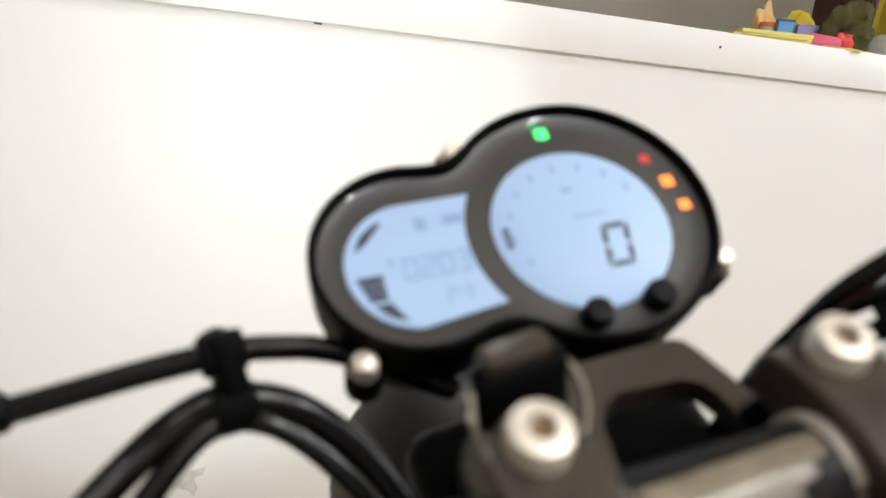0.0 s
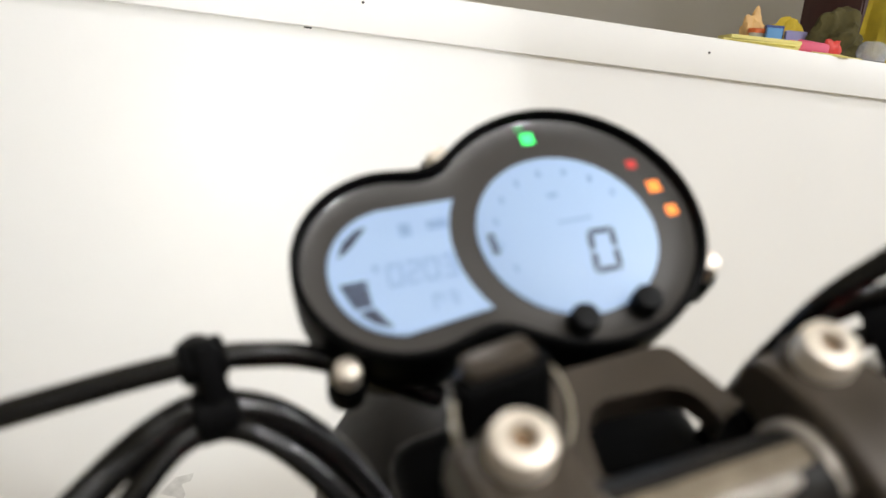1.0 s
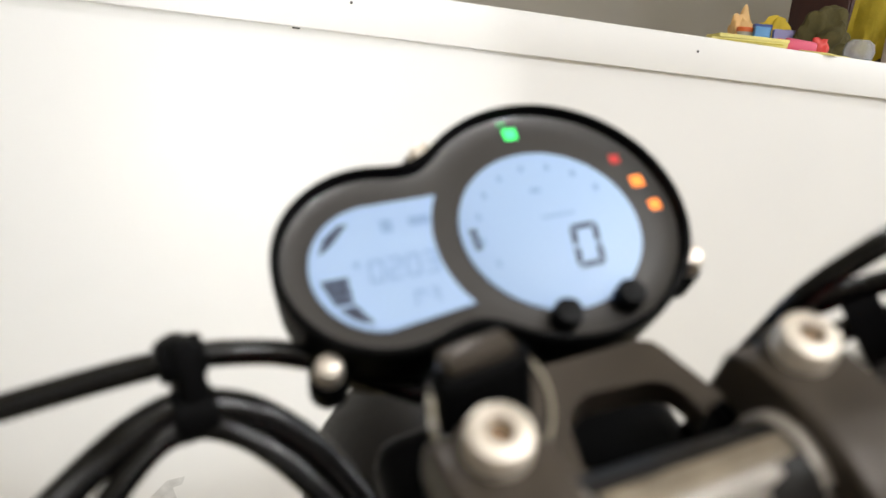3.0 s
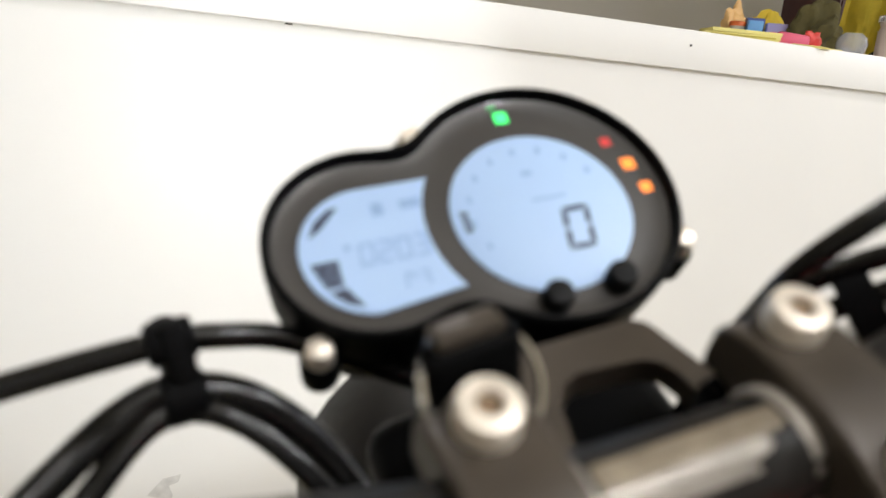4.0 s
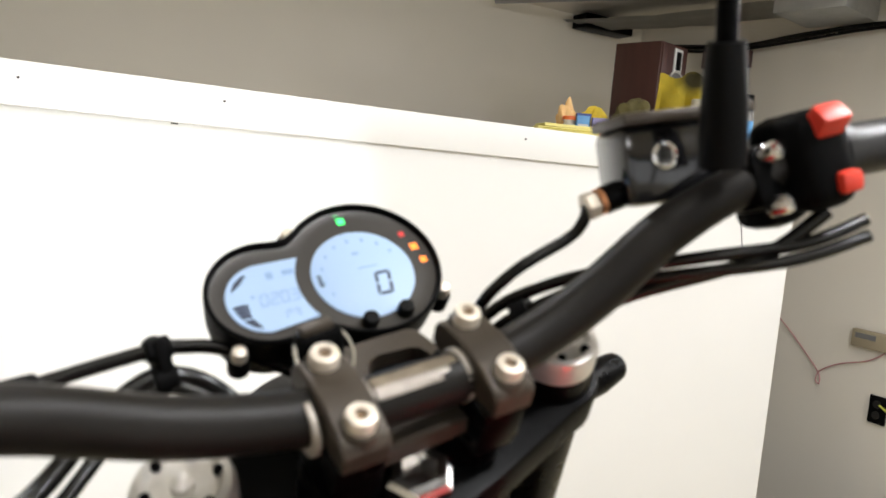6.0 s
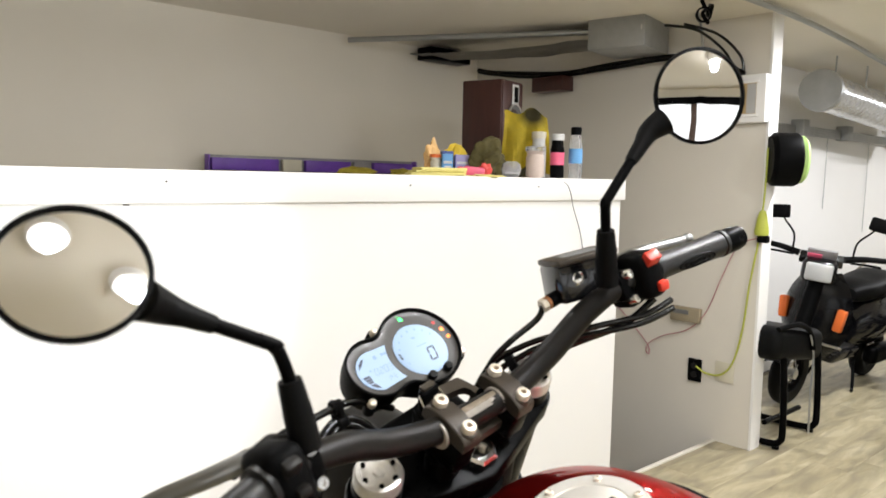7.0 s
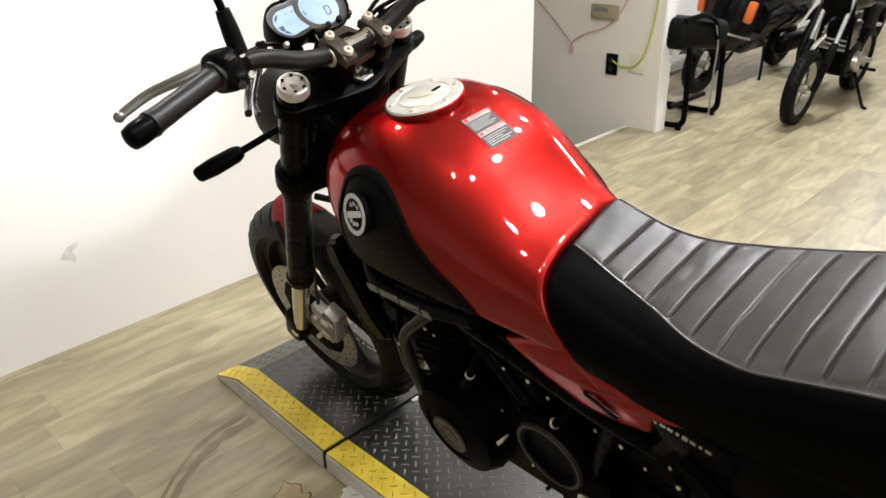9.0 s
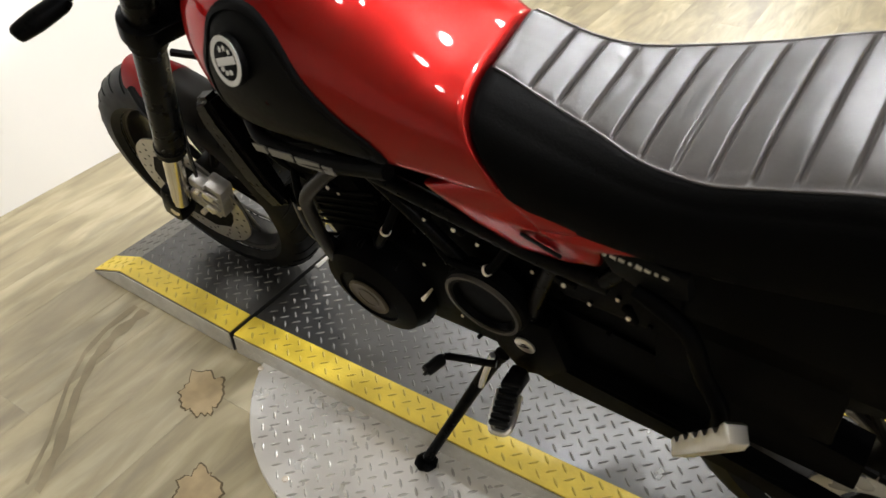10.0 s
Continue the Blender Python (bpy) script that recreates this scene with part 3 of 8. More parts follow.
# the round badge, drawn as plain shapes
lc = Vector((-0.172, 0.002, 0.897))
ln = Vector((-0.93, 0.10, 0.34)).normalized()
lm = axis_pose(lc, ln)
badge = bpart("badge", add_lathe(B(), [(0.033, -0.006), (0.033, 0.002), (0.031, 0.003), (0.001, 0.003)], lm, 40), BLACKP, "round black and white badge", tank)
bpart("badge_ring", add_lathe(B(), [(0.0315, 0.0031), (0.0315, 0.0039), (0.0245, 0.0039), (0.0245, 0.0031)], lm, 40, True), WHITEINK, "", badge)
bm = B()
add_box(bm, (0, 0, 0.0035), (0.042, 0.010, 0.001), rot=(0, 0, 20))
for a in (60, 95, 130):
    add_prism(bm, [(0.016 * math.cos(radians(a)) + (0.0042 if i % 2 else 0.0018) * math.cos(i * math.pi / 5), 0.016 * math.sin(radians(a)) + (0.0042 if i % 2 else 0.0018) * math.sin(i * math.pi / 5)) for i in range(10)], 0.001, pose(0, 0, 0.003))
for a in (235, 270, 305):
    add_cyl(bm, (0.015 * math.cos(radians(a)), 0.015 * math.sin(radians(a)), 0.003), (0.015 * math.cos(radians(a)), 0.015 * math.sin(radians(a)), 0.004), 0.0035, seg=10)
bm.transform(lm)
bpart("badge_print", bm, WHITEINK, "", badge)

# filler cap
CAPALU = mat("satin_cap_aluminium", (0.70, 0.67, 0.61), 0.42, metal=0.6, var=0.08, scale=60, rvar=0.06)
cm = Matrix.Translation((0, 0.0, 1.003)) @ pose(0, 0, 0, -2, 0, 0)
fc = bpart("filler_cap", add_lathe(B(), [(0.060, -0.006), (0.060, 0.0005), (0.058, 0.003), (0.0415, 0.0034), (0.0405, 0.0022), (0.0395, 0.0022), (0.0385, 0.0040), (0.037, 0.0048), (0.001, 0.0050)], cm, 64), CAPALU, "brushed aluminium filler cap", tank)
for i in range(6):
    a = radians(30 + 60 * i)
    bpart("cap_screw", add_lathe(B(), [(0.0042, 0.003), (0.0042, 0.0055), (0.0028, 0.0062), (0.0022, 0.0045)], cm @ pose(0.0495 * math.cos(a), 0.0495 * math.sin(a), 0), 12), BOLT, "", fc)
bm = B()
add_prism(bm, [(-0.020, 0.014), (-0.012, 0.016), (-0.002, -0.004), (0.012, -0.010), (0.026, -0.008), (0.028, -0.016), (0.004, -0.020), (-0.012, -0.006)], 0.0022, cm @ pose(0, 0, 0.0046), 0.0006)
bpart("key_flap", bm, BOLT, "", fc)
bpart("keyhole", add_box(B(), (0.016, -0.0125, 1.0105), (0.016, 0.007, 0.0006)), BLACKM, "", fc)
bpart("cap_gasket", add_lathe(B(), [(0.0622, -0.012), (0.0622, -0.002), (0.0605, 0.0), (0.0605, -0.012)], cm, 56, True), RED, "", fc)

# warning label
s1, s2, s4, s3 = Vector((-0.010, -0.085, 0.986)), Vector((0.039, -0.089, 0.985)), Vector((0.058, -0.150, 0.950)), Vector((0.006, -0.146, 0.952))
ux, uy = (s2 - s1).normalized(), Vector()
uy = ((s3 - s1) - ux * (s3 - s1).dot(ux)).normalized()
un = uy.cross(ux).normalized()
un = un if un.z > 0 else -un
lab_w, lab_h = 0.050, 0.070


def label_z(x, y):
    zt, w, zs, zb = tank_row(y)
    c = min(0.999, abs(x) / w) ** (1 / 0.8)
    return zs + (zt - zs) * math.sqrt(1 - c * c) ** 0.8


def label_patch(u0, u1, v0, v1, lift):
    bm = B()
    rows = []
    for i in range(9):
        r = []
        for j in range(9):
            u, v = u0 + (u1 - u0) * i / 8, v0 + (v1 - v0) * j / 8
            p = s1 + ux * (u * lab_w) + uy * (v * lab_h)
            r.append((p.x, p.y, label_z(p.x, p.y) + lift))
        rows.append(r)
    add_loft(bm, rows, False)
    return fix(bm)


lab = bpart("warning_label", label_patch(0, 1, 0, 1, 0.0006), LABELG, "grey printed warning label", tank)
for v in (0.02, 0.52):
    bpart("label_bar", label_patch(0.02, 0.98, v, v + 0.13, 0.0010), LABELW, "", lab)
    bm = B()
    tx = bpy.data.curves.new("warning_text", "FONT")
    tx.body, tx.size, tx.extrude = "WARNING", 0.0078, 0.0001
    ob = new("warning_text", tx)
    p = s1 + ux * (0.24 * lab_w) + uy * ((v + 0.115) * lab_h)
    base = Vector((p.x, p.y, label_z(p.x, p.y) + 0.0026))
    m = Matrix.Identity(4)
    m.col[0][:3], m.col[1][:3], m.col[2][:3], m.col[3][:3] = ux, -uy, un, base
    tx.materials.append(REDINK)
    ob.parent, ob.matrix_basis = lab, m
    bpart("label_icon", label_patch(0.05, 0.18, v + 0.02, v + 0.11, 0.0013), REDINK, "", lab)
    for i in range(5):
        bpart("label_line", label_patch(0.06, 0.9 - 0.12 * (i % 3), v + 0.18 + 0.055 * i, v + 0.20 + 0.055 * i, 0.0010), LABELW, "", lab)

# black lower rim of the tank with a plate of small print
for sx in (-1, 1):
    bm = B()
    add_tube(bm, [(sx * 0.120, 0.115, 0.735), (sx * 0.148, 0.06, 0.722), (sx * 0.156, -0.05, 0.732), (sx * 0.152, -0.19, 0.762)], 0.012, 10)
    bpart("tank_rim", bm, BLACKP, "", tank)
for i, (y0, y1) in enumerate(((0.062, 0.035), (0.028, -0.020), (-0.026, -0.075), (-0.080, -0.10))):
    bm = add_box(B(), (-0.1665, (y0 + y1) / 2, 0.7275 + 0.0032 * i), (0.002, abs(y1 - y0), 0.014), rot=(-6, 0, 0))
    bpart("print_strip", bm, GREYINK, "grey printed strip", tank)

# seat: one rounded section, its quilted top panel let in between two seams
# rows: y, crown, half width, shoulder height, exponent, seam half width, seam offset
SEATR = [
    (-0.26, 0.877, 0.143, 0.785, 0.60, 0.056, 0.014), (-0.30, 0.871, 0.143, 0.783, 0.60, 0.056, 0.012), (-0.34, 0.862, 0.143, 0.776, 0.60, 0.056, 0.006), (-0.38, 0.854, 0.144, 0.768, 0.60, 0.060, 0.002), (-0.43, 0.850, 0.145, 0.763, 0.60, 0.070, 0.0),
    (-0.50, 0.855, 0.147, 0.764, 0.60, 0.097, 0.0), (-0.57, 0.872, 0.149, 0.773, 0.60, 0.112, 0.0), (-0.63, 0.896, 0.150, 0.786, 0.60, 0.113, 0.0), (-0.70, 0.918, 0.148, 0.802, 0.60, 0.110, 0.0), (-0.80, 0.932, 0.138, 0.815, 0.60, 0.102, 0.0), (-0.92, 0.930, 0.115, 0.83, 0.60, 0.086, 0.0), (-1.0, 0.912, 0.085, 0.84, 0.60, 0.062, 0.0)]


def seat_row(y):
    rows = [lerp_table(SEATR, y + d) for d in (-0.02, -0.01, 0, 0.01, 0.02)]
    return [sum(r[i] for r in rows) / 5 for i in range(6)]


def seat_z(x, zt, w, zs, p):
    c = min(0.9999, abs(x) / w) ** (1 / p)
    return zs + (zt - zs) * math.sqrt(1 - c * c) ** p


RIBS = [-0.347 - 0.0375 * i for i in range(17)]
bm = B()
rings = []
for i in range(361):
    y = -0.2885 - 0.70 * i / 360
    zt, w, zs, p, sw, off = seat_row(y)
    d = min(abs(y - q) for q in RIBS)
    dip = 0.0042 * math.exp(-(d / 0.0018) ** 2) + 0.0007 * math.exp(-(d / 0.007) ** 2)
    tuck = (0.007, 0.0025, 0.0006)[i] if i < 3 else 0
    row = []
    for j in range(33):
        u = -1 + 2 * j / 32
        x = off + sw * u
        yy = y + 0.13 * x * max(0, 1 + (y + 0.2885) / 0.055)
        edge = 1 - abs(u) ** 14
        crease = 0.0006 * noise.noise(Vector((x * 28, y * 60, 3))) + 0.0004 * noise.noise(Vector((x * 70, y * 22, 8)))
        row.append((x, yy, seat_z(x, zt, w, zs, p) - dip * edge - tuck - 0.002 * abs(u) ** 20 + crease * edge))
    rings.append(row)
add_loft(bm, rings, False)
bmesh.ops.solidify(bm, geom=bm.faces[:], thickness=-0.005)
seat = bpart("seat", fix(bm), SEAT, "charcoal ribbed leather seat with black sides", angle=70)
for sx in (-1, 1):
    bm = B()
    rings = []
    for i in range(121):
        f = i / 120
        row = []
        for j in range(23):
            u = j / 18
            y = -0.2885 - 0.70 * f
            for _ in range(3):
                zt, w, zs, p, sw, off = seat_row(y)
                xs = abs(off + sx * sw)
                a0 = math.acos(min(1, xs / w) ** (1 / p))
                a = a0 * max(0, 1 - u)
                y0 = seam_y(a if sx > 0 else math.pi - a) - 0.0035
                y = y0 + (-0.9885 - y0) * f
            tuck = (0.007, 0.0025, 0.0006)[i] if i < 3 else 0
            x = w * math.cos(a) ** p - tuck
            z = zs + (zt - zs) * math.sin(a) ** p - tuck * 0.6
            if sx > 0 and u <= 1:
                z1 = seat_z(xs, zt, w, zs, p)
                x, z = xs + (w - 0.042 - xs) * u ** 2.2 - tuck, z1 - (z1 - zs) * u ** 0.9 - tuck * 0.6
            if u > 1:
                x, z = x - 0.05 * (u - 1) - 0.12 * (u - 1) ** 2, z - 0.09 * (u - 1)
            groove = 0.0016 * math.exp(-((u - 0.30) / 0.035) ** 2) + 0.0016 * math.exp(-(u / 0.03) ** 2)
            row.append((sx * (x - groove * 0.7), y, z - groove))
        rings.append(row)
    add_loft(bm, rings, False)
    bmesh.ops.solidify(bm, geom=bm.faces[:], thickness=0.005 if sx > 0 else -0.005)
    bpart("seat_side", fix(bm), SEATSIDE, "smooth black vinyl seat side", seat, angle=70)
    pts = []
    for i in range(60):
        y = -0.296 - 0.69 * i / 59
        zt, w, zs, p, sw, off = seat_row(y)
        x = off + sx * sw
        pts.append((x, y + 0.13 * x * max(0, 1 + (y + 0.2885) / 0.055), seat_z(x, zt, w, zs, p) - 0.0009))
    bpart("piping", add_tube(B(), pts, 0.0015, 6, 1), SEAT, "", seat)
for q in RIBS:
    bm = B()
    for side in (-0.0052,):
        zt, w, zs, p, sw, off = seat_row(q + side)
        n = int(sw * 2 / 0.0042)
        for j in range(1, n):
            x0, x1 = off + sw * (-1 + 2 * j / n), off + sw * (-1 + 2 * (j + 0.62) / n)
            yo = [q + side + 0.13 * x * max(0, 1 + (q + 0.2885) / 0.055) for x in (x0, x1)]
            add_tube(bm, [(x0, yo[0], seat_z(x0, zt, w, zs, p) - 0.0009), (x1, yo[1], seat_z(x1, zt, w, zs, p) - 0.0009)], 0.0007, 4, 1)
    bpart("stitch_line", bm, THREAD, "", seat)

# red side covers under the seat
COVER = [(-0.232, 0.748), (-0.30, 0.776), (-0.344, 0.790), (-0.385, 0.776), (-0.451, 0.776), (-0.545, 0.786), (-0.540, 0.766), (-0.475, 0.742), (-0.470, 0.712), (-0.428, 0.694), (-0.357, 0.683), (-0.300, 0.708)]
for sx in (-1, 1):
    cy, cz = sum(p[0] for p in COVER) / 12, sum(p[1] for p in COVER) / 12
    dense = []
    for k in range(12):
        a, b = COVER[k], COVER[(k + 1) % 12]
        dense += [(a[0] + (b[0] - a[0]) * q / 5, a[1] + (b[1] - a[1]) * q / 5) for q in range(5)]
    rings = []
    for f, g in ((1.0, 0.0), (1.0, 0.010), (0.985, 0.016), (0.95, 0.0205), (0.88, 0.024), (0.78, 0.0265), (0.62, 0.028), (0.42, 0.029), (0.2, 0.029), (0.01, 0.029)):
        rings.append([(sx * ((0.1265 if sx < 0 else 0.095) + g * 0.62 + 0.004 * (1 - ((z - 0.74) / 0.05) ** 2)), cy + (y - cy) * f, cz + (z - cz) * f) for y, z in dense])
    bm = B()
    add_loft(bm, rings, True, False)
    cov = bpart("side_cover", fix(bm), RED, "candy red side cover", angle=60)
    bm = B()
    add_prism(bm, [(-0.467, 0.744), (-0.523, 0.763), (-0.570, 0.747), (-0.574, 0.710), (-0.520, 0.697), (-0.485, 0.712)], 0.018, Matrix(((0, 0, sx, sx * (0.124 if sx < 0 else 0.092)), (1, 0, 0, 0), (0, 1, 0, 0), (0, 0, 0, 1))), 0.005)
    em = bpart("cover_end", fix(bm), BLACKP, "black cover end with a raised grey script plate")
    bm = B()
    for i in range(8):
        add_box(bm, (sx * (0.1423 if sx < 0 else 0.1103), -0.479 - 0.0098 * i, 0.744 - 0.0006 * i), (0.0016, 0.0070 if i % 3 else 0.004, 0.0075 if i in (0, 4) else 0.0048), rot=(14, 0, 0))
    bpart("script_plate", bm, ALU, "plain metal script bars", em)
    bpart("cover_slot", add_box(B(), (sx * (0.1475 if sx < 0 else 0.116), -0.40, 0.722), (0.002, 0.055, 0.008), 0.0009, (18, 0, 0)), BLACKM, "", cov)
bm = B()
add_box(bm, (0, -0.70, 0.79), (0.225, 0.48, 0.055), 0.015)
add_box(bm, (0, -0.97, 0.815), (0.14, 0.16, 0.06), 0.02)
bpart("tail_fairing", bm, BLACKP, "black tail moulding")
bpart("tail_lamp", add_box(B(), (0, -1.055, 0.82), (0.09, 0.02, 0.035), 0.006), REDINK, "red tail lamp")

# steering: fork, yokes, bars
CAPMETAL = mat("machined_cap_metal", (0.66, 0.64, 0.60), 0.40, metal=0.6, var=0.25, scale=120)
DISCM = mat("dark_disc_steel", (0.34, 0.33, 0.315), 0.35, metal=0.9, var=0.2, scale=30)
FORK = radians(30.4)
LEG = Vector((0, -math.sin(FORK), math.cos(FORK)))


def fork_y(z):
    return 0.624 - (z - 0.30) * math.tan(FORK)


for sx in (-1, 1):
    p = lambda z: (sx * 0.113, fork_y(z) - 0.014, z)
    fl = bpart("fork_leg", add_tube(B(), [p(1.04), p(0.80), p(0.54)], [0.0262, 0.0262, 0.0275], 32, 1), FORKM, "black upside-down fork leg", steer=True)
    bpart("fork_seal", add_cyl(B(), p(0.545), p(0.525), 0.0305, seg=32, bev=0.002), FORKM, "", fl, True)
    bpart("fork_collar", add_cyl(B(), p(0.86), p(0.815), 0.031, seg=24, bev=0.003), BLACKM, "", fl, True)
    bm = B()
    add_box(bm, (sx * 0.108, fork_y(0.30) - 0.004, 0.315), (0.052, 0.06, 0.11), 0.014, (30, 0, 0))
    bpart("fork_foot", bm, BLACKM, "", fl, True)
    bpart("slider", add_tube(B(), [p(0.54), p(0.33)], 0.0205, 24, 1), GOLD, "bare metal fork slider", fl, True)
    cap = bpart("fork_cap", add_lathe(B(), [(0.0255, -0.004), (0.0255, 0.012), (0.0235, 0.016), (0.0195, 0.017), (0.017, 0.013), (0.006, 0.013), (0.0055, 0.017), (0.001, 0.018)], axis_pose(p(1.04), LEG), 36), CAPMETAL, "bright machined fork cap", fl, True)
    for i in range(6):
        a = radians(60 * i)
        m = axis_pose(p(1.04), LEG) @ pose(0.0175 * math.cos(a), 0.0175 * math.sin(a), 0.0165)
        bpart("cap_notch", add_lathe(B(), [(0.0028, -0.002), (0.0028, 0.0006), (0.0005, 0.0007)], m, 8), BLACKM, "", cap, True)

YM = Matrix.Translation((0, fork_y(1.012) - 0.014, 1.012)) @ pose(0, 0, 0, math.degrees(FORK), 0, 0)
bm = B()
out = arc(-0.113, 0, 0.0315, 90, 270, 10) + [(-0.05, -0.05), (0.0, -0.062), (0.05, -0.05)] + arc(0.113, 0, 0.0315, -90, 90, 10) + [(0.05, 0.025), (-0.05, 0.025)]
add_prism(bm, out, 0.026, YM @ pose(0, 0, -0.010), 0.004)
yoke = bpart("top_yoke", fix(bm), BLACKM, "black anodised top yoke", steer=True)
bpart("stem_nut", add_lathe(B(), [(0.020, 0), (0.020, 0.010), (0.017, 0.013), (0.011, 0.013), (0.010, 0.004), (0.001, 0.004)], YM @ pose(0, -0.034, 0.018), 6), CHROME, "bright stem nut", yoke, True)
bm = B()
out = arc(-0.113, 0, 0.038, 90, 270, 10) + [(0.0, -0.07)] + arc(0.113, 0, 0.038, -90, 90, 10)
add_prism(bm, out, 0.035, YM @ pose(0, 0, -0.20), 0.004)
bpart("bottom_yoke", fix(bm), BLACKM, "", steer=True)
bpart("steering_head", add_cyl(B(), YM @ Vector((0, -0.034, -0.18)), YM @ Vector((0, -0.034, -0.015)), 0.034, seg=24), BLACKM)

BAR = [(-0.395, 0.045, 1.154), (-0.28, 0.077, 1.155), (-0.225, 0.095, 1.149), (-0.17, 0.113, 1.130), (-0.12, 0.131, 1.100), (-0.085, 0.1395, 1.084), (-0.04, 0.1405, 1.072), (0, 0.1405, 1.068), (0.045, 0.1405, 1.066), (0.085, 0.139, 1.073), (0.12, 0.132, 1.087), (0.17, 0.115, 1.117), (0.225, 0.093, 1.135), (0.28, 0.080, 1.137), (0.395, 0.060, 1.129)]
bars = bpart("handlebar", add_tube(B(), BAR, [0.011, 0.011, 0.0115, 0.0135, 0.014, 0.014, 0.014, 0.014, 0.014, 0.014, 0.014, 0.0135, 0.0115, 0.011, 0.011], 20, 7), BRONZE, "satin black handlebar", steer=True)
# clamp frame: bar axis along x, bolts standing along z
CM = Matrix.Translation((0.002, 0.1405, 1.0655)) @ pose(0, 0, 0, 30, 4, 3)
BARM = Matrix.Translation((0.002, 0.1405, 1.0680)) @ pose(0, 0, 0, 30, 4, 3)
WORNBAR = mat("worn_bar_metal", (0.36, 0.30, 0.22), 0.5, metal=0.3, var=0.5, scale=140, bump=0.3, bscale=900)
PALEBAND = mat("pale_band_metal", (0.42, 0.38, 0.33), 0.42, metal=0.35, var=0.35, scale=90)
for sx in (-1, 1):
    bm = B()
    sec = [(0.031, 0.0005), (0.031, 0.012), (0.0285, 0.0165), (0.021, 0.0195), (0.010, 0.0215), (0, 0.0225), (-0.010, 0.0215), (-0.021, 0.0195), (-0.0285, 0.0165), (-0.031, 0.012), (-0.031, 0.0005)]
    add_prism(bm, sec, 0.025, Matrix(((0, 0, 1, sx * 0.0412 - 0.0125), (1, 0, 0, 0), (0, 1, 0, 0), (0, 0, 0, 1))))
    bmesh.ops.bevel(bm, geom=bm.edges[:], offset=0.0012, segments=1, affect="EDGES")
    bm.transform(CM)
    cl = bpart("bar_clamp", fix(bm), CLAMPM, "black bar clamp with zinc bolts", bars, True)
    bm = B()
    add_box(bm, (sx * 0.0412, 0, -0.018), (0.029, 0.056, 0.034), 0.005)
    add_cyl(bm, (sx * 0.0412, 0, -0.034), (sx * 0.0412, -0.004, -0.058), 0.019, seg=24, bev=0.003)
    bm.transform(CM)
    bpart("clamp_riser", bm, BLACKM, "", cl, True)
    for sy in (-1, 1):
        m = CM @ pose(sx * 0.0412, sy * 0.0205, 0)
        bpart("clamp_bolt", add_lathe(B(), [(0.0076, 0.014), (0.0076, 0.0255), (0.0070, 0.0272), (0.0062, 0.0276), (0.0033, 0.0276), (0.0031, 0.0236), (0.001, 0.0236)], m, 24), BOLT, "", cl, True)
        # Darker disc inside the recess stands for the shade in it.
        bpart("bolt_socket", add_lathe(B(), [(0.0032, 0.0237), (0.0032, 0.0252), (0.0005, 0.0240)], m, 6), SOCKETM, "", cl, True)
        bpart("bolt_seat", add_lathe(B(), [(0.0098, 0.010), (0.0098, 0.0190), (0.0090, 0.0202), (0.0070, 0.0202)], m, 24), CLAMPM, "", cl, True)
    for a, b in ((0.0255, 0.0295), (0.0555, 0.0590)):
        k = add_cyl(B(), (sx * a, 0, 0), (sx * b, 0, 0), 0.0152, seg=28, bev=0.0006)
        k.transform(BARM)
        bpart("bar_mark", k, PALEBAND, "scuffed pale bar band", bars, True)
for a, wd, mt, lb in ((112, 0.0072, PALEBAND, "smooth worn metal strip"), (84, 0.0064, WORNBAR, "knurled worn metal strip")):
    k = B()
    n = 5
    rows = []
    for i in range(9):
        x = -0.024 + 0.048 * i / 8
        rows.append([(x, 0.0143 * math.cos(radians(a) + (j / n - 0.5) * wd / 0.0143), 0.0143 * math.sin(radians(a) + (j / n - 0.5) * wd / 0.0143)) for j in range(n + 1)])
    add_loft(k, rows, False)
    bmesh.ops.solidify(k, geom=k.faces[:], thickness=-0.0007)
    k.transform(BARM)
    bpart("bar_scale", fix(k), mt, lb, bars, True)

# gauge bracket between bars and gauge
GO = Vector((-0.004, 0.262, 1.1115))
GN = Vector((0.05, -0.695, 0.715)).normalized()
GU = Vector((0.9975, 0.066, -0.006))
GU = (GU - GN * GU.dot(GN)).normalized()
GV = GN.cross(GU)
GSC = 1.03
GTURN = radians(-6.3)
gpivot = GO + GSC * (GU * 0.0325 - GV * 0.0445)
GU, GV = GU * math.cos(GTURN) + GV * math.sin(GTURN), GV * math.cos(GTURN) - GU * math.sin(GTURN)
GO = gpivot - GSC * (GU * 0.0325 - GV * 0.0445)
GM = Matrix.Identity(4)
GM.col[0][:3], GM.col[1][:3], GM.col[2][:3], GM.col[3][:3] = GU * GSC, GV * GSC, GN * GSC, GO


def gauge_outline(level, n=96):
    """The figure-eight outline of two blended rounds, grown by level."""
    A, ra, C, rc, kk = (0.0305, -0.006), 0.0508, (-0.0325, -0.0105), 0.0368, 0.016
    out = []
    for i in range(n):
        a = 2 * math.pi * i / n
        lo, hi = 0.0, 0.2
        for _ in range(30):
            m = (lo + hi) / 2
            x, y = 0.002 + m * math.cos(a), -0.007 + m * math.sin(a)
            d1, d2 = math.hypot(x - A[0], y - A[1]) - ra, math.hypot(x - C[0], y - C[1]) - rc
            h = max(kk - abs(d1 - d2), 0) / kk
            d = min(d1, d2) - h * h * kk / 4
            lo, hi = (m, hi) if d < level else (lo, m)
        out.append((0.002 + lo * math.cos(a), -0.007 + lo * math.sin(a)))
    return out


def gring(level, h):
    return [GM @ Vector((x, y, h)) for x, y in gauge_outline(level)]


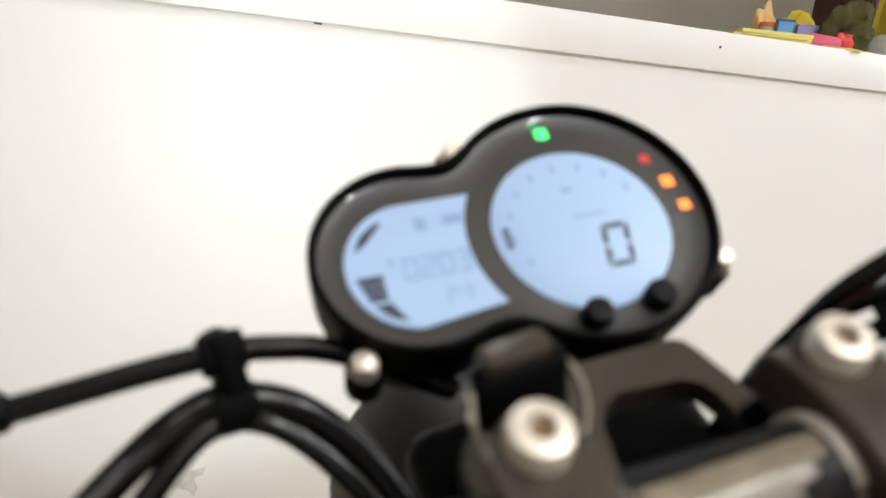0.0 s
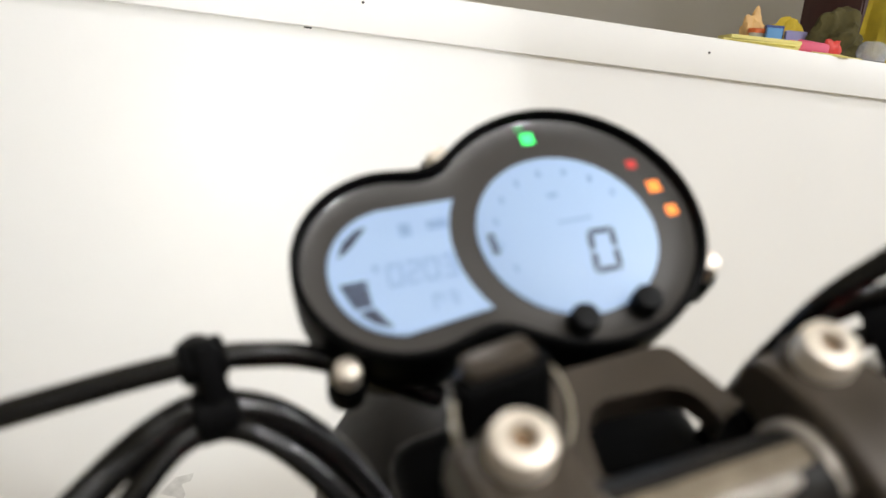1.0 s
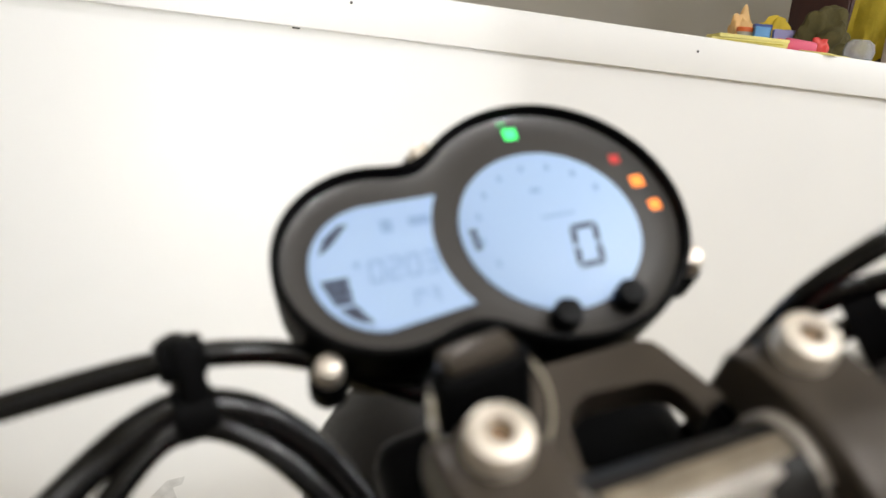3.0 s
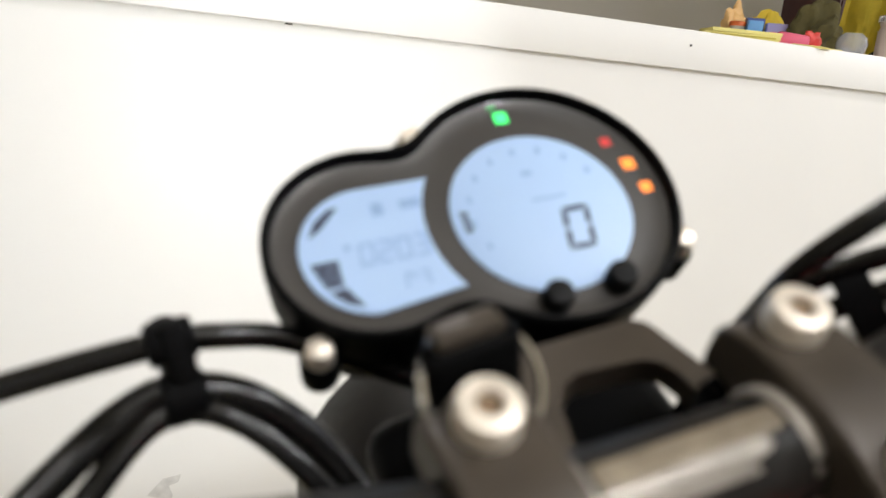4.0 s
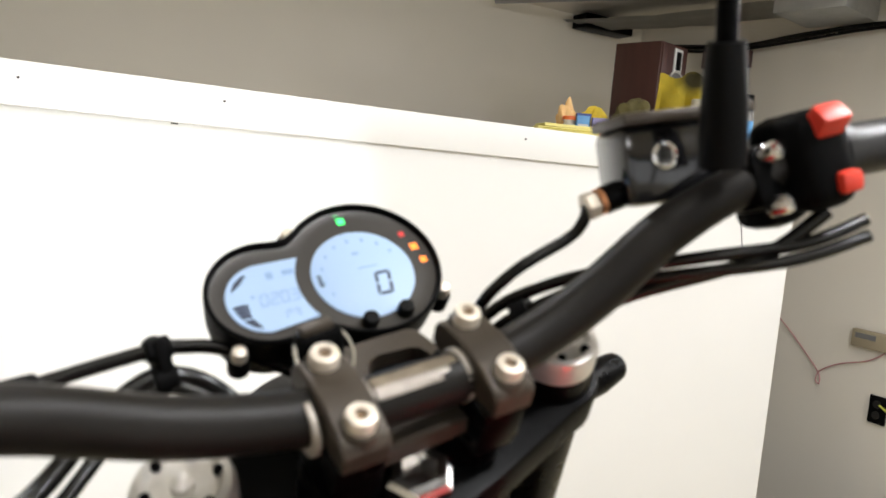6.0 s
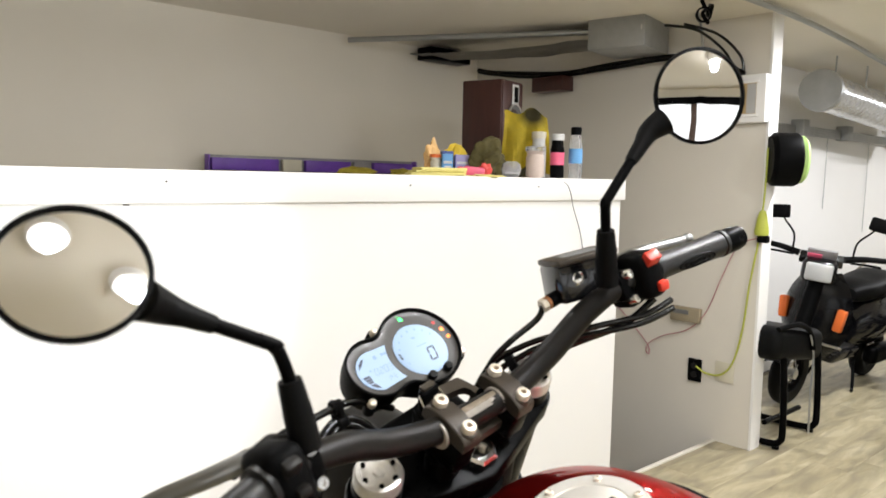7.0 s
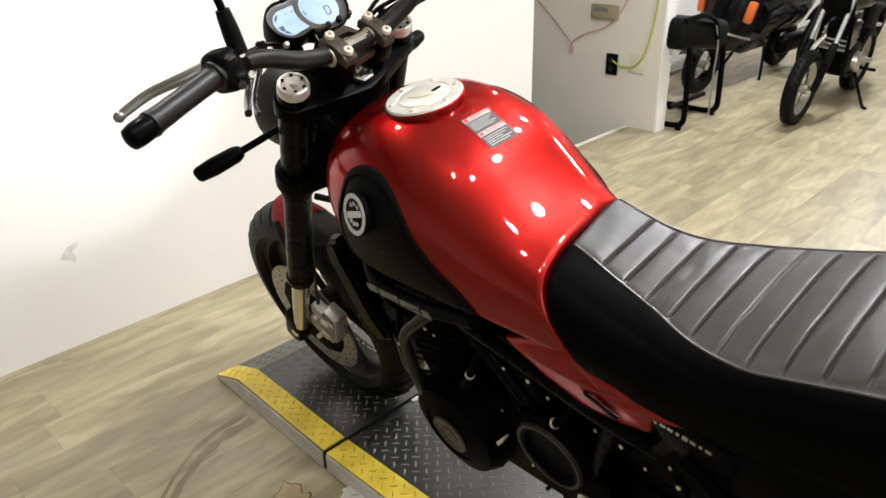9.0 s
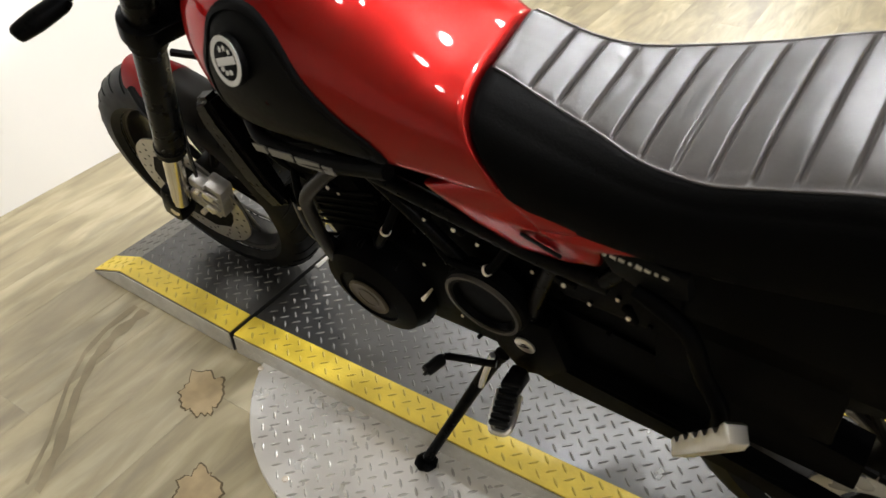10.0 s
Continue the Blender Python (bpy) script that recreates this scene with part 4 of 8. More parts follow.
bm = B()
add_loft(bm, [gring(-0.012, -0.040), gring(-0.004, -0.036), gring(-0.001, -0.020), gring(0.0, -0.004), gring(0.0, 0.004), gring(-0.0010, 0.0056), gring(-0.0024, 0.0056), gring(-0.0030, 0.0036), gring(-0.0034, -0.001)], True, True)
gauge = bpart("instrument_gauge", fix(bm), BLACKP, "black figure-eight digital instrument cluster", steer=True, angle=30)
bpart("gauge_face", fix(add_loft(B(), [gring(-0.0034, -0.0009), gring(-0.0034, 0.0012), gring(-0.0055, 0.0004), gring(-0.012, 0.0003), gring(-0.03, 0.0003)], True, True)), FACEM, "dark grey face plate", gauge, True)
bm = add_lathe(B(), [(0.0332, 0.0004), (0.0332, 0.0010), (0.0326, 0.0013), (0.001, 0.0013)], GM @ pose(0.0294, -0.0098, 0), 64)
dial = bpart("speed_display", bm, DIAL, "pale blue lit round display", gauge, True)
lcd = arc(-0.0332, -0.0125, 0.0243, 95, 262, 26) + arc(0.0294, -0.0098, 0.0428, 213, 150, 12)
bpart("trip_display", fix(add_prism(B(), lcd, 0.0008, GM @ pose(0, 0, 0.0004))), DIAL, "pale blue lit side display", gauge, True)


def ink(name, polys, material, h=0.0014, label=""):
    bm = B()
    for p in polys:
        add_prism(bm, p, 0.0002, GM @ pose(0, 0, h))
    return bpart(name, fix(bm), material, label, gauge, True)


def seg7(x, y, w, h, t, skew, on):
    """Seven bars of a digit, its corner at x, y."""
    g = t * 0.25
    s = {"a": ((g, h), (w - g, h), (w - t - g, h - t), (t + g, h - t)), "d": ((g, 0), (t + g, t), (w - t - g, t), (w - g, 0)),
         "f": ((0, h / 2 + g), (0, h - g), (t, h - t - g), (t, h / 2 + t / 2)), "e": ((0, g), (0, h / 2 - g), (t, h / 2 - t / 2), (t, t + g)),
         "b": ((w, h / 2 + g), (w, h - g), (w - t, h - t - g), (w - t, h / 2 + t / 2)), "c": ((w, g), (w, h / 2 - g), (w - t, h / 2 - t / 2), (w - t, t + g)),
         "g": ((t, h / 2), (t * 1.5, h / 2 + t / 2), (w - t * 1.5, h / 2 + t / 2), (w - t, h / 2), (w - t * 1.5, h / 2 - t / 2), (t * 1.5, h / 2 - t / 2))}
    return [[(x + a + skew * b, y + b) for a, b in s[c]] for c in on]


for bar in seg7(0.0325, -0.0288, 0.0106, 0.0176, 0.0021, 0.18, "abcdef"):
    ink("digit_bar", [bar], LCDINK)
small = []
for i, d in enumerate(("abcdef", "abged", "abcdef", "abgcd")):
    small += seg7(-0.0385 + 0.0063 * i, -0.0190, 0.0050, 0.0085, 0.0008, 0.1, d)
ink("odometer_print", small, LCDFAINT)
ink("clock_digits", seg7(-0.026, -0.0305, 0.0035, 0.006, 0.0008, 0.1, "abef") + seg7(-0.021, -0.0305, 0.0035, 0.006, 0.0008, 0.1, "abcg"), LCDFAINT)
for x0, x1, y0, y1 in ((-0.030, -0.026, -0.0005, 0.0045), (-0.020, -0.0125, 0.0005, 0.004), (-0.0425, -0.0405, -0.0120, -0.0100)):
    ink("icon_bar", [[(x0, y0), (x1, y0), (x1, y1), (x0, y1)]], LCDFAINT)
for i in range(3):
    ink("fuel_bar", [[(-0.0545 + 0.0011 * i, -0.0150 - 0.0033 * i), (-0.0455, -0.0150 - 0.0033 * i), (-0.0455, -0.0179 - 0.0033 * i), (-0.0535 + 0.0011 * i, -0.0179 - 0.0033 * i)]], LCDINK, label="dark fuel level bar")
ink("level_wedge", [[(-0.0505, -0.0262), (-0.0450, -0.0255), (-0.0405, -0.0335), (-0.0460, -0.0310)]], LCDINK)
ink("level_wedge", [[(-0.0530, -0.0050), (-0.0480, -0.0018), (-0.0410, 0.0055), (-0.0445, 0.0052), (-0.0500, 0.0010)]], LCDINK)
ticks = []
for i in range(9):
    a = radians(205 - 22 * i)
    cx, cy = 0.0294 + 0.0262 * math.cos(a), -0.0098 + 0.0262 * math.sin(a)
    ticks.append([(cx - 0.0008, cy - 0.0013), (cx + 0.0008, cy - 0.0013), (cx + 0.0008, cy + 0.0013), (cx - 0.0008, cy + 0.0013)])
ticks += [[(0.027, 0.005), (0.031, 0.005), (0.031, 0.0068), (0.027, 0.0068)], [(0.027, -0.0065), (0.040, -0.0065), (0.040, -0.0055), (0.027, -0.0055)]]
for tick in ticks:
    ink("rev_mark", [tick], LCDFAINT)
for i in range(3):
    ink("rev_bar", [[(-0.0005, -0.0058 - 0.0030 * i), (0.0022, -0.0058 - 0.0030 * i), (0.0022, -0.0080 - 0.0030 * i), (-0.0005, -0.0080 - 0.0030 * i)]], LCDINK)


def pip(name, x, y, s, material, label):
    ink(name, [[(x - s, y - s), (x + s, y - s), (x + s, y + s), (x - s, y + s)]], material, 0.0004, label)


pip("neutral_lamp", 0.0292, 0.0338, 0.0024, GREEN, "lit green neutral lamp")
pip("neutral_icon", 0.0272, 0.0398, 0.0017, GREEND, "dim green lamp icon")
pip("engine_lamp", 0.0700, 0.0030, 0.0024, ORANGE, "lit orange engine lamp")
pip("oil_lamp", 0.0655, 0.0145, 0.0019, REDL, "dim red oil lamp")
pip("abs_lamp", 0.0722, -0.0085, 0.0021, ORANGE, "lit orange lamp")
for x, y in ((0.0205, -0.0455), (0.0445, -0.0435)):
    bpart("gauge_button", add_lathe(B(), [(0.0052, 0), (0.0052, 0.006), (0.0044, 0.0075), (0.001, 0.0078)], GM @ pose(x, y, 0.0), 20), RUBBER, "black rubber push button", gauge, True)
for x, y in ((-0.0575, -0.0425), (-0.0060, 0.0335), (0.0775, -0.0312)):
    bm = add_lathe(B(), [(0.0048, -0.012), (0.0048, 0.0), (0.004, 0.003), (0.0015, 0.0042)], GM @ pose(x, y, -0.004), 16)
    bpart("gauge_screw", bm, BOLT, "domed zinc screw", gauge, True)
    bpart("screw_lug", add_lathe(B(), [(0.0066, -0.018), (0.0066, -0.006), (0.006, -0.005)], GM @ pose(x, y, -0.004), 16), BLACKP, "", gauge, True)

# forked bracket plate with its slot, below the gauge
bm = B()
BM = Matrix.Translation((0, 0.145, 1.045)) @ pose(0, 0, 0, 24, 0, 0)
outer = [(-0.046, -0.010), (0.056, -0.010), (0.050, 0.020), (0.0435, 0.039), (0.0375, 0.063), (0.036, 0.067), (0.032, 0.0695), (-0.014, 0.072), (-0.028, 0.062), (-0.042, 0.030)]
slot = [(-0.005, 0.024), (0.028, 0.024), (0.0345, 0.032), (0.0335, 0.045), (0.0315, 0.0505), (0.027, 0.0535), (0.007, 0.0565), (0.001, 0.0540), (-0.0035, 0.0475), (-0.006, 0.036)]
lo, hi = -0.006, 0.004
ovs = [[bm.verts.new((x, y, z)) for x, y in outer] for z in (lo, hi)]
svs = [[bm.verts.new((x, y, z)) for x, y in slot] for z in (lo, hi)]
for k in (0, 1):
    es = [bm.edges.new((r[i], r[(i + 1) % len(r)])) for r in (ovs[k], svs[k]) for i in range(len(r))]
    bmesh.ops.triangle_fill(bm, use_beauty=True, edges=es)
for r in (ovs, svs):
    for i in range(len(r[0])):
        j = (i + 1) % len(r[0])
        bm.faces.new((r[0][i], r[0][j], r[1][j], r[1][i]))
fix(bm)
bm.transform(BM)
bpart("gauge_bracket", bm, CLAMPM, "black slotted gauge bracket", steer=True)
# Black block added below the bracket so its slot reads dark.
bpart("wiring_cover", add_box(B(), (0.004, 0.222, 0.985), (0.115, 0.125, 0.075), 0.012, (24, 0, 0), 3), BLACKP, "black block added to keep the bracket slot dark", steer=True)
bm = B()
add_cyl(bm, (-0.031, 0.196, 1.020), (-0.031, 0.180, 1.074), 0.0175, seg=28, bev=0.002)
add_cyl(bm, (-0.031, 0.180, 1.074), (-0.031, 0.178, 1.081), 0.0150, seg=28, bev=0.002)
ign = bpart("ignition_lock", bm, BLACKP, "black ignition lock with the key in it", steer=True)
bm = B()
add_box(bm, (-0.031, 0.1735, 1.0935), (0.027, 0.0095, 0.025), 0.0042, (16, 0, 6), 3)
bpart("key_bow", bm, BLACKP, "black plastic key bow", ign, True)
bpart("key_tip", add_box(B(), (-0.031, 0.1705, 1.1070), (0.019, 0.0085, 0.005), 0.0022, (16, 0, 6), 2), CLAMPM, "", ign, True)
bpart("key_ring", add_lathe(B(), [(0.0172, -0.0008), (0.0172, 0.0008), (0.0158, 0.0008), (0.0158, -0.0008)], axis_pose((-0.030, 0.1690, 1.0925), (0.25, -0.85, 0.45)), 40, True), CHROME, "thin bright key ring", ign, True)

# grips, switches, levers, mirrors
# Lighter rubber: some of the grips' grey sheen is put into this base.
GRIPM = mat("sheen_grip_rubber", (0.008, 0.0078, 0.0076), 0.42, var=0.3, scale=40, bump=0.15, bscale=500, spec=0.4)
def at_bar(x):
    for a, b in zip(BAR, BAR[1:]):
        if a[0] <= x <= b[0]:
            u = (x - a[0]) / (b[0] - a[0])
            return Vector(a).lerp(Vector(b), u)
    e = Vector(BAR[-1]) if x > 0 else Vector(BAR[0])
    return e + Vector((x - e.x, -abs(x - e.x) * 0.2, 0))


for sx in (-1, 1):
    d = (at_bar(sx * 0.38) - at_bar(sx * 0.29)).normalized()
    s = at_bar(sx * 0.259)
    prof = []
    for i in range(41):
        h = 0.112 * i / 40
        prof.append((0.0152 + (0.0009 if i % 2 else 0) - 0.0008 * math.sin(math.pi * i / 40), h))
    prof = [(0.0200, -0.004), (0.0200, 0.002), (0.0165, 0.003)] + prof + [(0.0170, 0.113), (0.0170, 0.118), (0.011, 0.118)]
    grip = bpart("grip", add_lathe(B(), prof, axis_pose(s, d), 28), GRIPM, "black ribbed rubber grip", bars, True)
    bm = B()
    for i in range(3):
        m = axis_pose(s + d * 0.058, d)
        pts = [m @ Vector((0.0162 * math.cos(q), 0.0162 * math.sin(q), zz)) for q, zz in [(math.radians(195 + (12 + 7 * i) * math.sin(w)), (0.012 + 0.009 * i) * math.cos(w)) for w in [2 * math.pi * k / 24 for k in range(25)]]]
        add_tube(bm, pts, 0.0011, 6, 1)
    bpart("grip_relief", bm, RUBBER, "", grip, True)
    bpart("bar_end", add_lathe(B(), [(0.0148, 0.119), (0.0158, 0.121), (0.0158, 0.140), (0.0142, 0.150), (0.007, 0.154), (0.001, 0.1545)], axis_pose(s, d), 28), BLACKM, "black metal bar end", bars, True)
    # switch block
    c = at_bar(sx * 0.240)
    bm = B()
    add_box(bm, c, (0.036, 0.050, 0.056), 0.012, (-10, 0, -sx * 10), 3)
    add_box(bm, c + Vector((-sx * 0.014, 0.012, -0.020)), (0.030, 0.034, 0.03), 0.009, (-10, 0, 0))
    sw = bpart("switch_block", bm, BLACKP, "black switch block", bars, True)
    for dy, dz in ((-0.012, 0.016), (-0.0165, -0.013)):
        pb_ = at_bar(sx * 0.212) + Vector((0, dy, dz))
        bpart("perch_bolt", add_lathe(B(), [(0.0058, -0.006), (0.0058, 0.004), (0.0048, 0.0055), (0.0026, 0.0055), (0.0024, 0.003), (0.0005, 0.003)], axis_pose(pb_, (0, -0.95, 0.3)), 16), CHROME, "bright clamp bolt", bars, True)
    if sx > 0:
        bpart("kill_switch", add_box(B(), c + Vector((-0.003, -0.019, 0.022)), (0.019, 0.014, 0.019), 0.003, (40, 0, -10)), REDSW, "red engine stop switch", sw, True)
        bpart("starter_button", add_box(B(), c + Vector((0.0, -0.028, -0.010)), (0.014, 0.010, 0.012), 0.003, (0, 0, -10)), REDSW, "red starter button", sw, True)
    else:
        bpart("rocker_switch", add_box(B(), c + Vector((0.002, -0.023, 0.016)), (0.016, 0.010, 0.014), 0.003, (30, 0, 10)), GREYP, "grey rocker switch", sw, True)
        bpart("turn_switch", add_box(B(), c + Vector((0.004, -0.028, -0.004)), (0.012, 0.012, 0.008), 0.003), GREYP, "", sw, True)
        bpart("horn_button", add_lathe(B(), [(0.006, 0), (0.006, 0.004), (0.001, 0.005)], axis_pose(c + Vector((0.002, -0.024, -0.018)), (0, -1, 0.1)), 14), GREYP, "", sw, True)
    # lever perch and lever
    pc = at_bar(sx * 0.212)
    bm = B()
    add_box(bm, pc + Vector((0, 0.004, 0)), (0.024, 0.034, 0.036), 0.008, (-12, 0, 0))
    add_box(bm, pc + Vector((sx * 0.012, 0.040, 0.002)), (0.040, 0.030, 0.020), 0.006, (0, 0, -sx * 20))
    perch = bpart("lever_perch", bm, BLACKM, "", bars, True)
    tip = Vector((-0.366, 0.178, 1.134)) if sx < 0 else Vector((0.392, 0.122, 1.124))
    bm = B()
    add_tube(bm, [pc + Vector((sx * 0.020, 0.048, 0.002)), pc + Vector((sx * 0.060, 0.060, 0.0)), Vector((sx * 0.315, 0.143 if sx > 0 else 0.176, 1.132 if sx > 0 else 1.142)), Vector((sx * 0.350, 0.136 if sx > 0 else 0.178, 1.128 if sx > 0 else 1.137)), tip], [0.0095, 0.0088, 0.0078, 0.0072, 0.0066], 12, 6, 0.7)
    bmesh.ops.create_uvsphere(bm, u_segments=12, v_segments=8, radius=0.0078, matrix=Matrix.Translation(tip))
    bpart("clutch_lever" if sx < 0 else "brake_lever", bm, mat("worn_lever_metal", (0.25, 0.25, 0.245), 0.34, metal=0.9, var=0.15, scale=30), "bare aluminium lever", perch, True)

# mirrors on rubber-booted stems
STEM = {-1: [(-0.212, 0.080, 1.158), (-0.211, 0.081, 1.187), (-0.210, 0.082, 1.216), (-0.2115, 0.083, 1.239), (-0.2165, 0.084, 1.2495), (-0.280, 0.092, 1.302)],
        1: [(0.180, 0.098, 1.150), (0.181, 0.094, 1.182), (0.182, 0.090, 1.213), (0.1835, 0.087, 1.238), (0.189, 0.086, 1.2475), (0.262, 0.078, 1.302)]}
MIR = {-1: ((-0.334, 0.060, 1.352), Vector((0.05, -0.80, 0.56)), 0.0475), 1: ((0.3195, 0.050, 1.3275), Vector((-0.462, -0.872, 0.158)), 0.0530)}
for sx in (-1, 1):
    p = STEM[sx]
    mir = bpart("mirror", add_tube(B(), [p[1], p[2], p[3], Vector(p[3]).lerp(Vector(p[4]), 0.5) + Vector((0, 0, 0.001)), p[4], p[5]], 0.0056, 14, 5), BLACKM, "round black bar mirror on a cranked stem")
    bpart("stem_boot", add_tube(B(), [p[0], p[1], p[2]], [0.0125, 0.0120, 0.0095], 16, 4), RUBBER, "ribbed rubber boot", mir)
    c, nrm, r = MIR[sx]
    bpart("ball_boot", add_tube(B(), [Vector(p[4]).lerp(Vector(p[5]), 0.55), Vector(p[4]).lerp(Vector(p[5]), 0.8), p[5], Vector(p[5]).lerp(Vector(c), 0.3)], [0.0070, 0.0088, 0.012, 0.016], 16, 4), RUBBER, "", mir)
    m = axis_pose(c, nrm)
    bpart("mirror_shell", add_lathe(B(), [(0.01, -0.022), (r * 0.55, -0.018), (r * 0.88, -0.010), (r, -0.001), (r, 0.003), (r - 0.003, 0.004), (r - 0.004, 0.001)], m, 48), BLACKP, "black round mirror shell", mir)
    bpart("mirror_glass", add_lathe(B(), [(r - 0.0036, 0.0), (r - 0.0036, 0.0015), (0.6 * r, 0.0028), (0.3 * r, 0.0034), (0.0005, 0.0036)], m, 48), MIRROR, "slightly domed mirror glass", mir)

# front brake reservoir
bm = B()
rc_ = Vector((0.192, 0.150, 1.148))
add_box(bm, rc_, (0.078, 0.046, 0.046), 0.006, (-8, 4, -14))
RESM = mat("gloss_reservoir_black", (0.006, 0.006, 0.007), 0.14, var=0.1, scale=30, spec=0.5, coat=0.4)
resv = bpart("brake_reservoir", bm, RESM, "black brake fluid reservoir with a brown-tinted cap", bars)
# The cap's tan is reflected ceiling, carried by the base colour.
bpart("reservoir_cap", add_box(B(), rc_ + Vector((0, -0.003, 0.0265)), (0.080, 0.049, 0.007), 0.002, (-8, 4, -14)), CLAMPM, "cap tinted brown with the ceiling's reflection", resv)
m = Matrix.Translation(rc_) @ pose(0, 0, 0, -8, 4, -14)
bpart("sight_glass", add_lathe(B(), [(0.0078, 0), (0.0078, 0.002), (0.0058, 0.0026), (0.0055, 0.0014), (0.001, 0.0018)], m @ pose(-0.016, -0.0225, 0.004, 90, 0, 0), 24), CHROME, "round sight glass", resv)
bpart("cap_print", add_box(B(), rc_ + Vector((0.0, -0.002, 0.0302)), (0.05, 0.024, 0.0008), rot=(-8, 4, -14)), GREYINK, "grey print on the cap", resv)
bm = B()
add_cyl(bm, (0.139, 0.155, 1.1345), (0.131, 0.1565, 1.133), 0.0082, seg=6, bev=0.001)
bpart("banjo_bolt", bm, BOLT, "zinc banjo bolt", resv)
bpart("copper_washer", add_cyl(B(), (0.1425, 0.1545, 1.135), (0.139, 0.155, 1.1345), 0.0078, seg=20), mat("copper", (0.55, 0.25, 0.12), 0.4, metal=0.9), "copper washer", resv)
bpart("outlet_boss", add_cyl(B(), (0.160, 0.151, 1.138), (0.1425, 0.1545, 1.135), 0.0085, seg=18, bev=0.001), BLACKM, "", resv)

# cables and hoses
HOSE = mat("hose_rubber", (0.0035, 0.0033, 0.003), 0.22, var=0.15, scale=30, spec=0.32)
for nm, pts, r in (
        ("brake_hose", [(0.136, 0.151, 1.131), (0.132, 0.153, 1.122), (0.123, 0.158, 1.114), (0.090, 0.170, 1.101), (0.070, 0.190, 1.076), (0.062, 0.225, 1.02), (0.075, 0.26, 0.90)], 0.0037),
        ("throttle_cable", [(0.262, 0.068, 1.098), (0.225, 0.082, 1.092), (0.176, 0.118, 1.092), (0.118, 0.172, 1.086), (0.076, 0.208, 1.060), (0.040, 0.24, 0.98)], 0.0038),
        ("throttle_cable", [(0.258, 0.064, 1.090), (0.215, 0.085, 1.084), (0.153, 0.142, 1.082), (0.112, 0.172, 1.076), (0.072, 0.205, 1.045), (0.030, 0.22, 0.95)], 0.0038),
        ("switch_cable", [(0.240, 0.075, 1.108), (0.205, 0.098, 1.086), (0.145, 0.150, 1.070), (0.085, 0.19, 1.04), (0.05, 0.21, 0.95)], 0.0042),
        ("clutch_cable", [(-0.236, 0.205, 1.118), (-0.206, 0.225, 1.108), (-0.169, 0.236, 1.104), (-0.128, 0.239, 1.103), (-0.104, 0.239, 1.102), (-0.089, 0.243, 1.098), (-0.067, 0.246, 1.088), (-0.031, 0.25, 1.06)], 0.0042),
        ("switch_cable", [(-0.226, 0.110, 1.075), (-0.181, 0.190, 1.062), (-0.144, 0.225, 1.076), (-0.121, 0.236, 1.085), (-0.103, 0.239, 1.086), (-0.083, 0.239, 1.074), (-0.065, 0.235, 1.046), (-0.053, 0.222, 1.0), (-0.046, 0.21, 0.94)], 0.0056),
        ("switch_cable", [(-0.216, 0.100, 1.070), (-0.176, 0.185, 1.052), (-0.141, 0.218, 1.066), (-0.113, 0.234, 1.081), (-0.091, 0.233, 1.074), (-0.071, 0.225, 1.044), (-0.057, 0.215, 1.0), (-0.051, 0.20, 0.94)], 0.0042)):
    bpart(nm, add_tube(B(), pts, r, 10, 8), HOSE, "", bars, True)
bm = B()
add_box(bm, (-0.103, 0.240, 1.094), (0.009, 0.016, 0.030), 0.003, (0, 0, 20))
add_cyl(bm, (-0.110, 0.2385, 1.1025), (-0.096, 0.2405, 1.1015), 0.0068, seg=18, bev=0.001)
add_cyl(bm, (-0.110, 0.2370, 1.0845), (-0.097, 0.2385, 1.0835), 0.0082, seg=18, bev=0.001)
bpart("cable_clip", bm, BLACKP, "", bars, True)
bm = B()
add_cyl(bm, (-0.241, 0.200, 1.119), (-0.163, 0.237, 1.104), 0.0062, seg=14, bev=0.002)
add_cyl(bm, (-0.241, 0.200, 1.119), (-0.215, 0.2125, 1.114), 0.0095, seg=16, bev=0.002)
bpart("cable_boot", bm, RUBBER, "", bars, True)
bm = B()
add_cyl(bm, (0.108, 0.182, 1.066), (0.100, 0.188, 1.062), 0.016, seg=18)
bpart("cable_tie", bm, BLACKP, "", bars, True)

# headlamp and front indicators
hl = bpart("headlamp", add_lathe(B(), [(0.02, -0.10), (0.055, -0.085), (0.078, -0.05), (0.085, 0.0), (0.085, 0.014), (0.080, 0.018), (0.078, 0.012)], axis_pose((0, 0.400, 0.915), (0, 1, -0.04)), 48), GREYP, "round dark headlamp shell", steer=True)
bpart("headlamp_lens", add_lathe(B(), [(0.0775, 0.006), (0.0775, 0.012), (0.04, 0.018), (0.001, 0.020)], axis_pose((0, 0.400, 0.915), (0, 1, -0.04)), 40), LAMPGLOW, "lit round headlamp lens", hl, True)
for sx in (-1, 1):
    ind = bpart("indicator", add_tube(B(), [(sx * 0.10, 0.255, 0.962), (sx * 0.15, 0.270, 0.955), (sx * 0.195, 0.287, 0.948)], 0.0062, 12, 3), BLACKM, "black bullet indicator on a short stalk", steer=True)
    bpart("indicator_body", add_tube(B(), [(sx * 0.188, 0.284, 0.949), (sx * 0.200, 0.290, 0.947), (sx * 0.235, 0.303, 0.943), (sx * 0.262, 0.313, 0.940), (sx * 0.268, 0.315, 0.939)], [0.009, 0.0145, 0.0155, 0.013, 0.006], 20, 4), BLACKM, "", ind, True)

GALVC = mat("cast_grey_metal", (0.40, 0.39, 0.37), 0.42, metal=0.8, var=0.35, scale=50, bump=0.3, bscale=120)


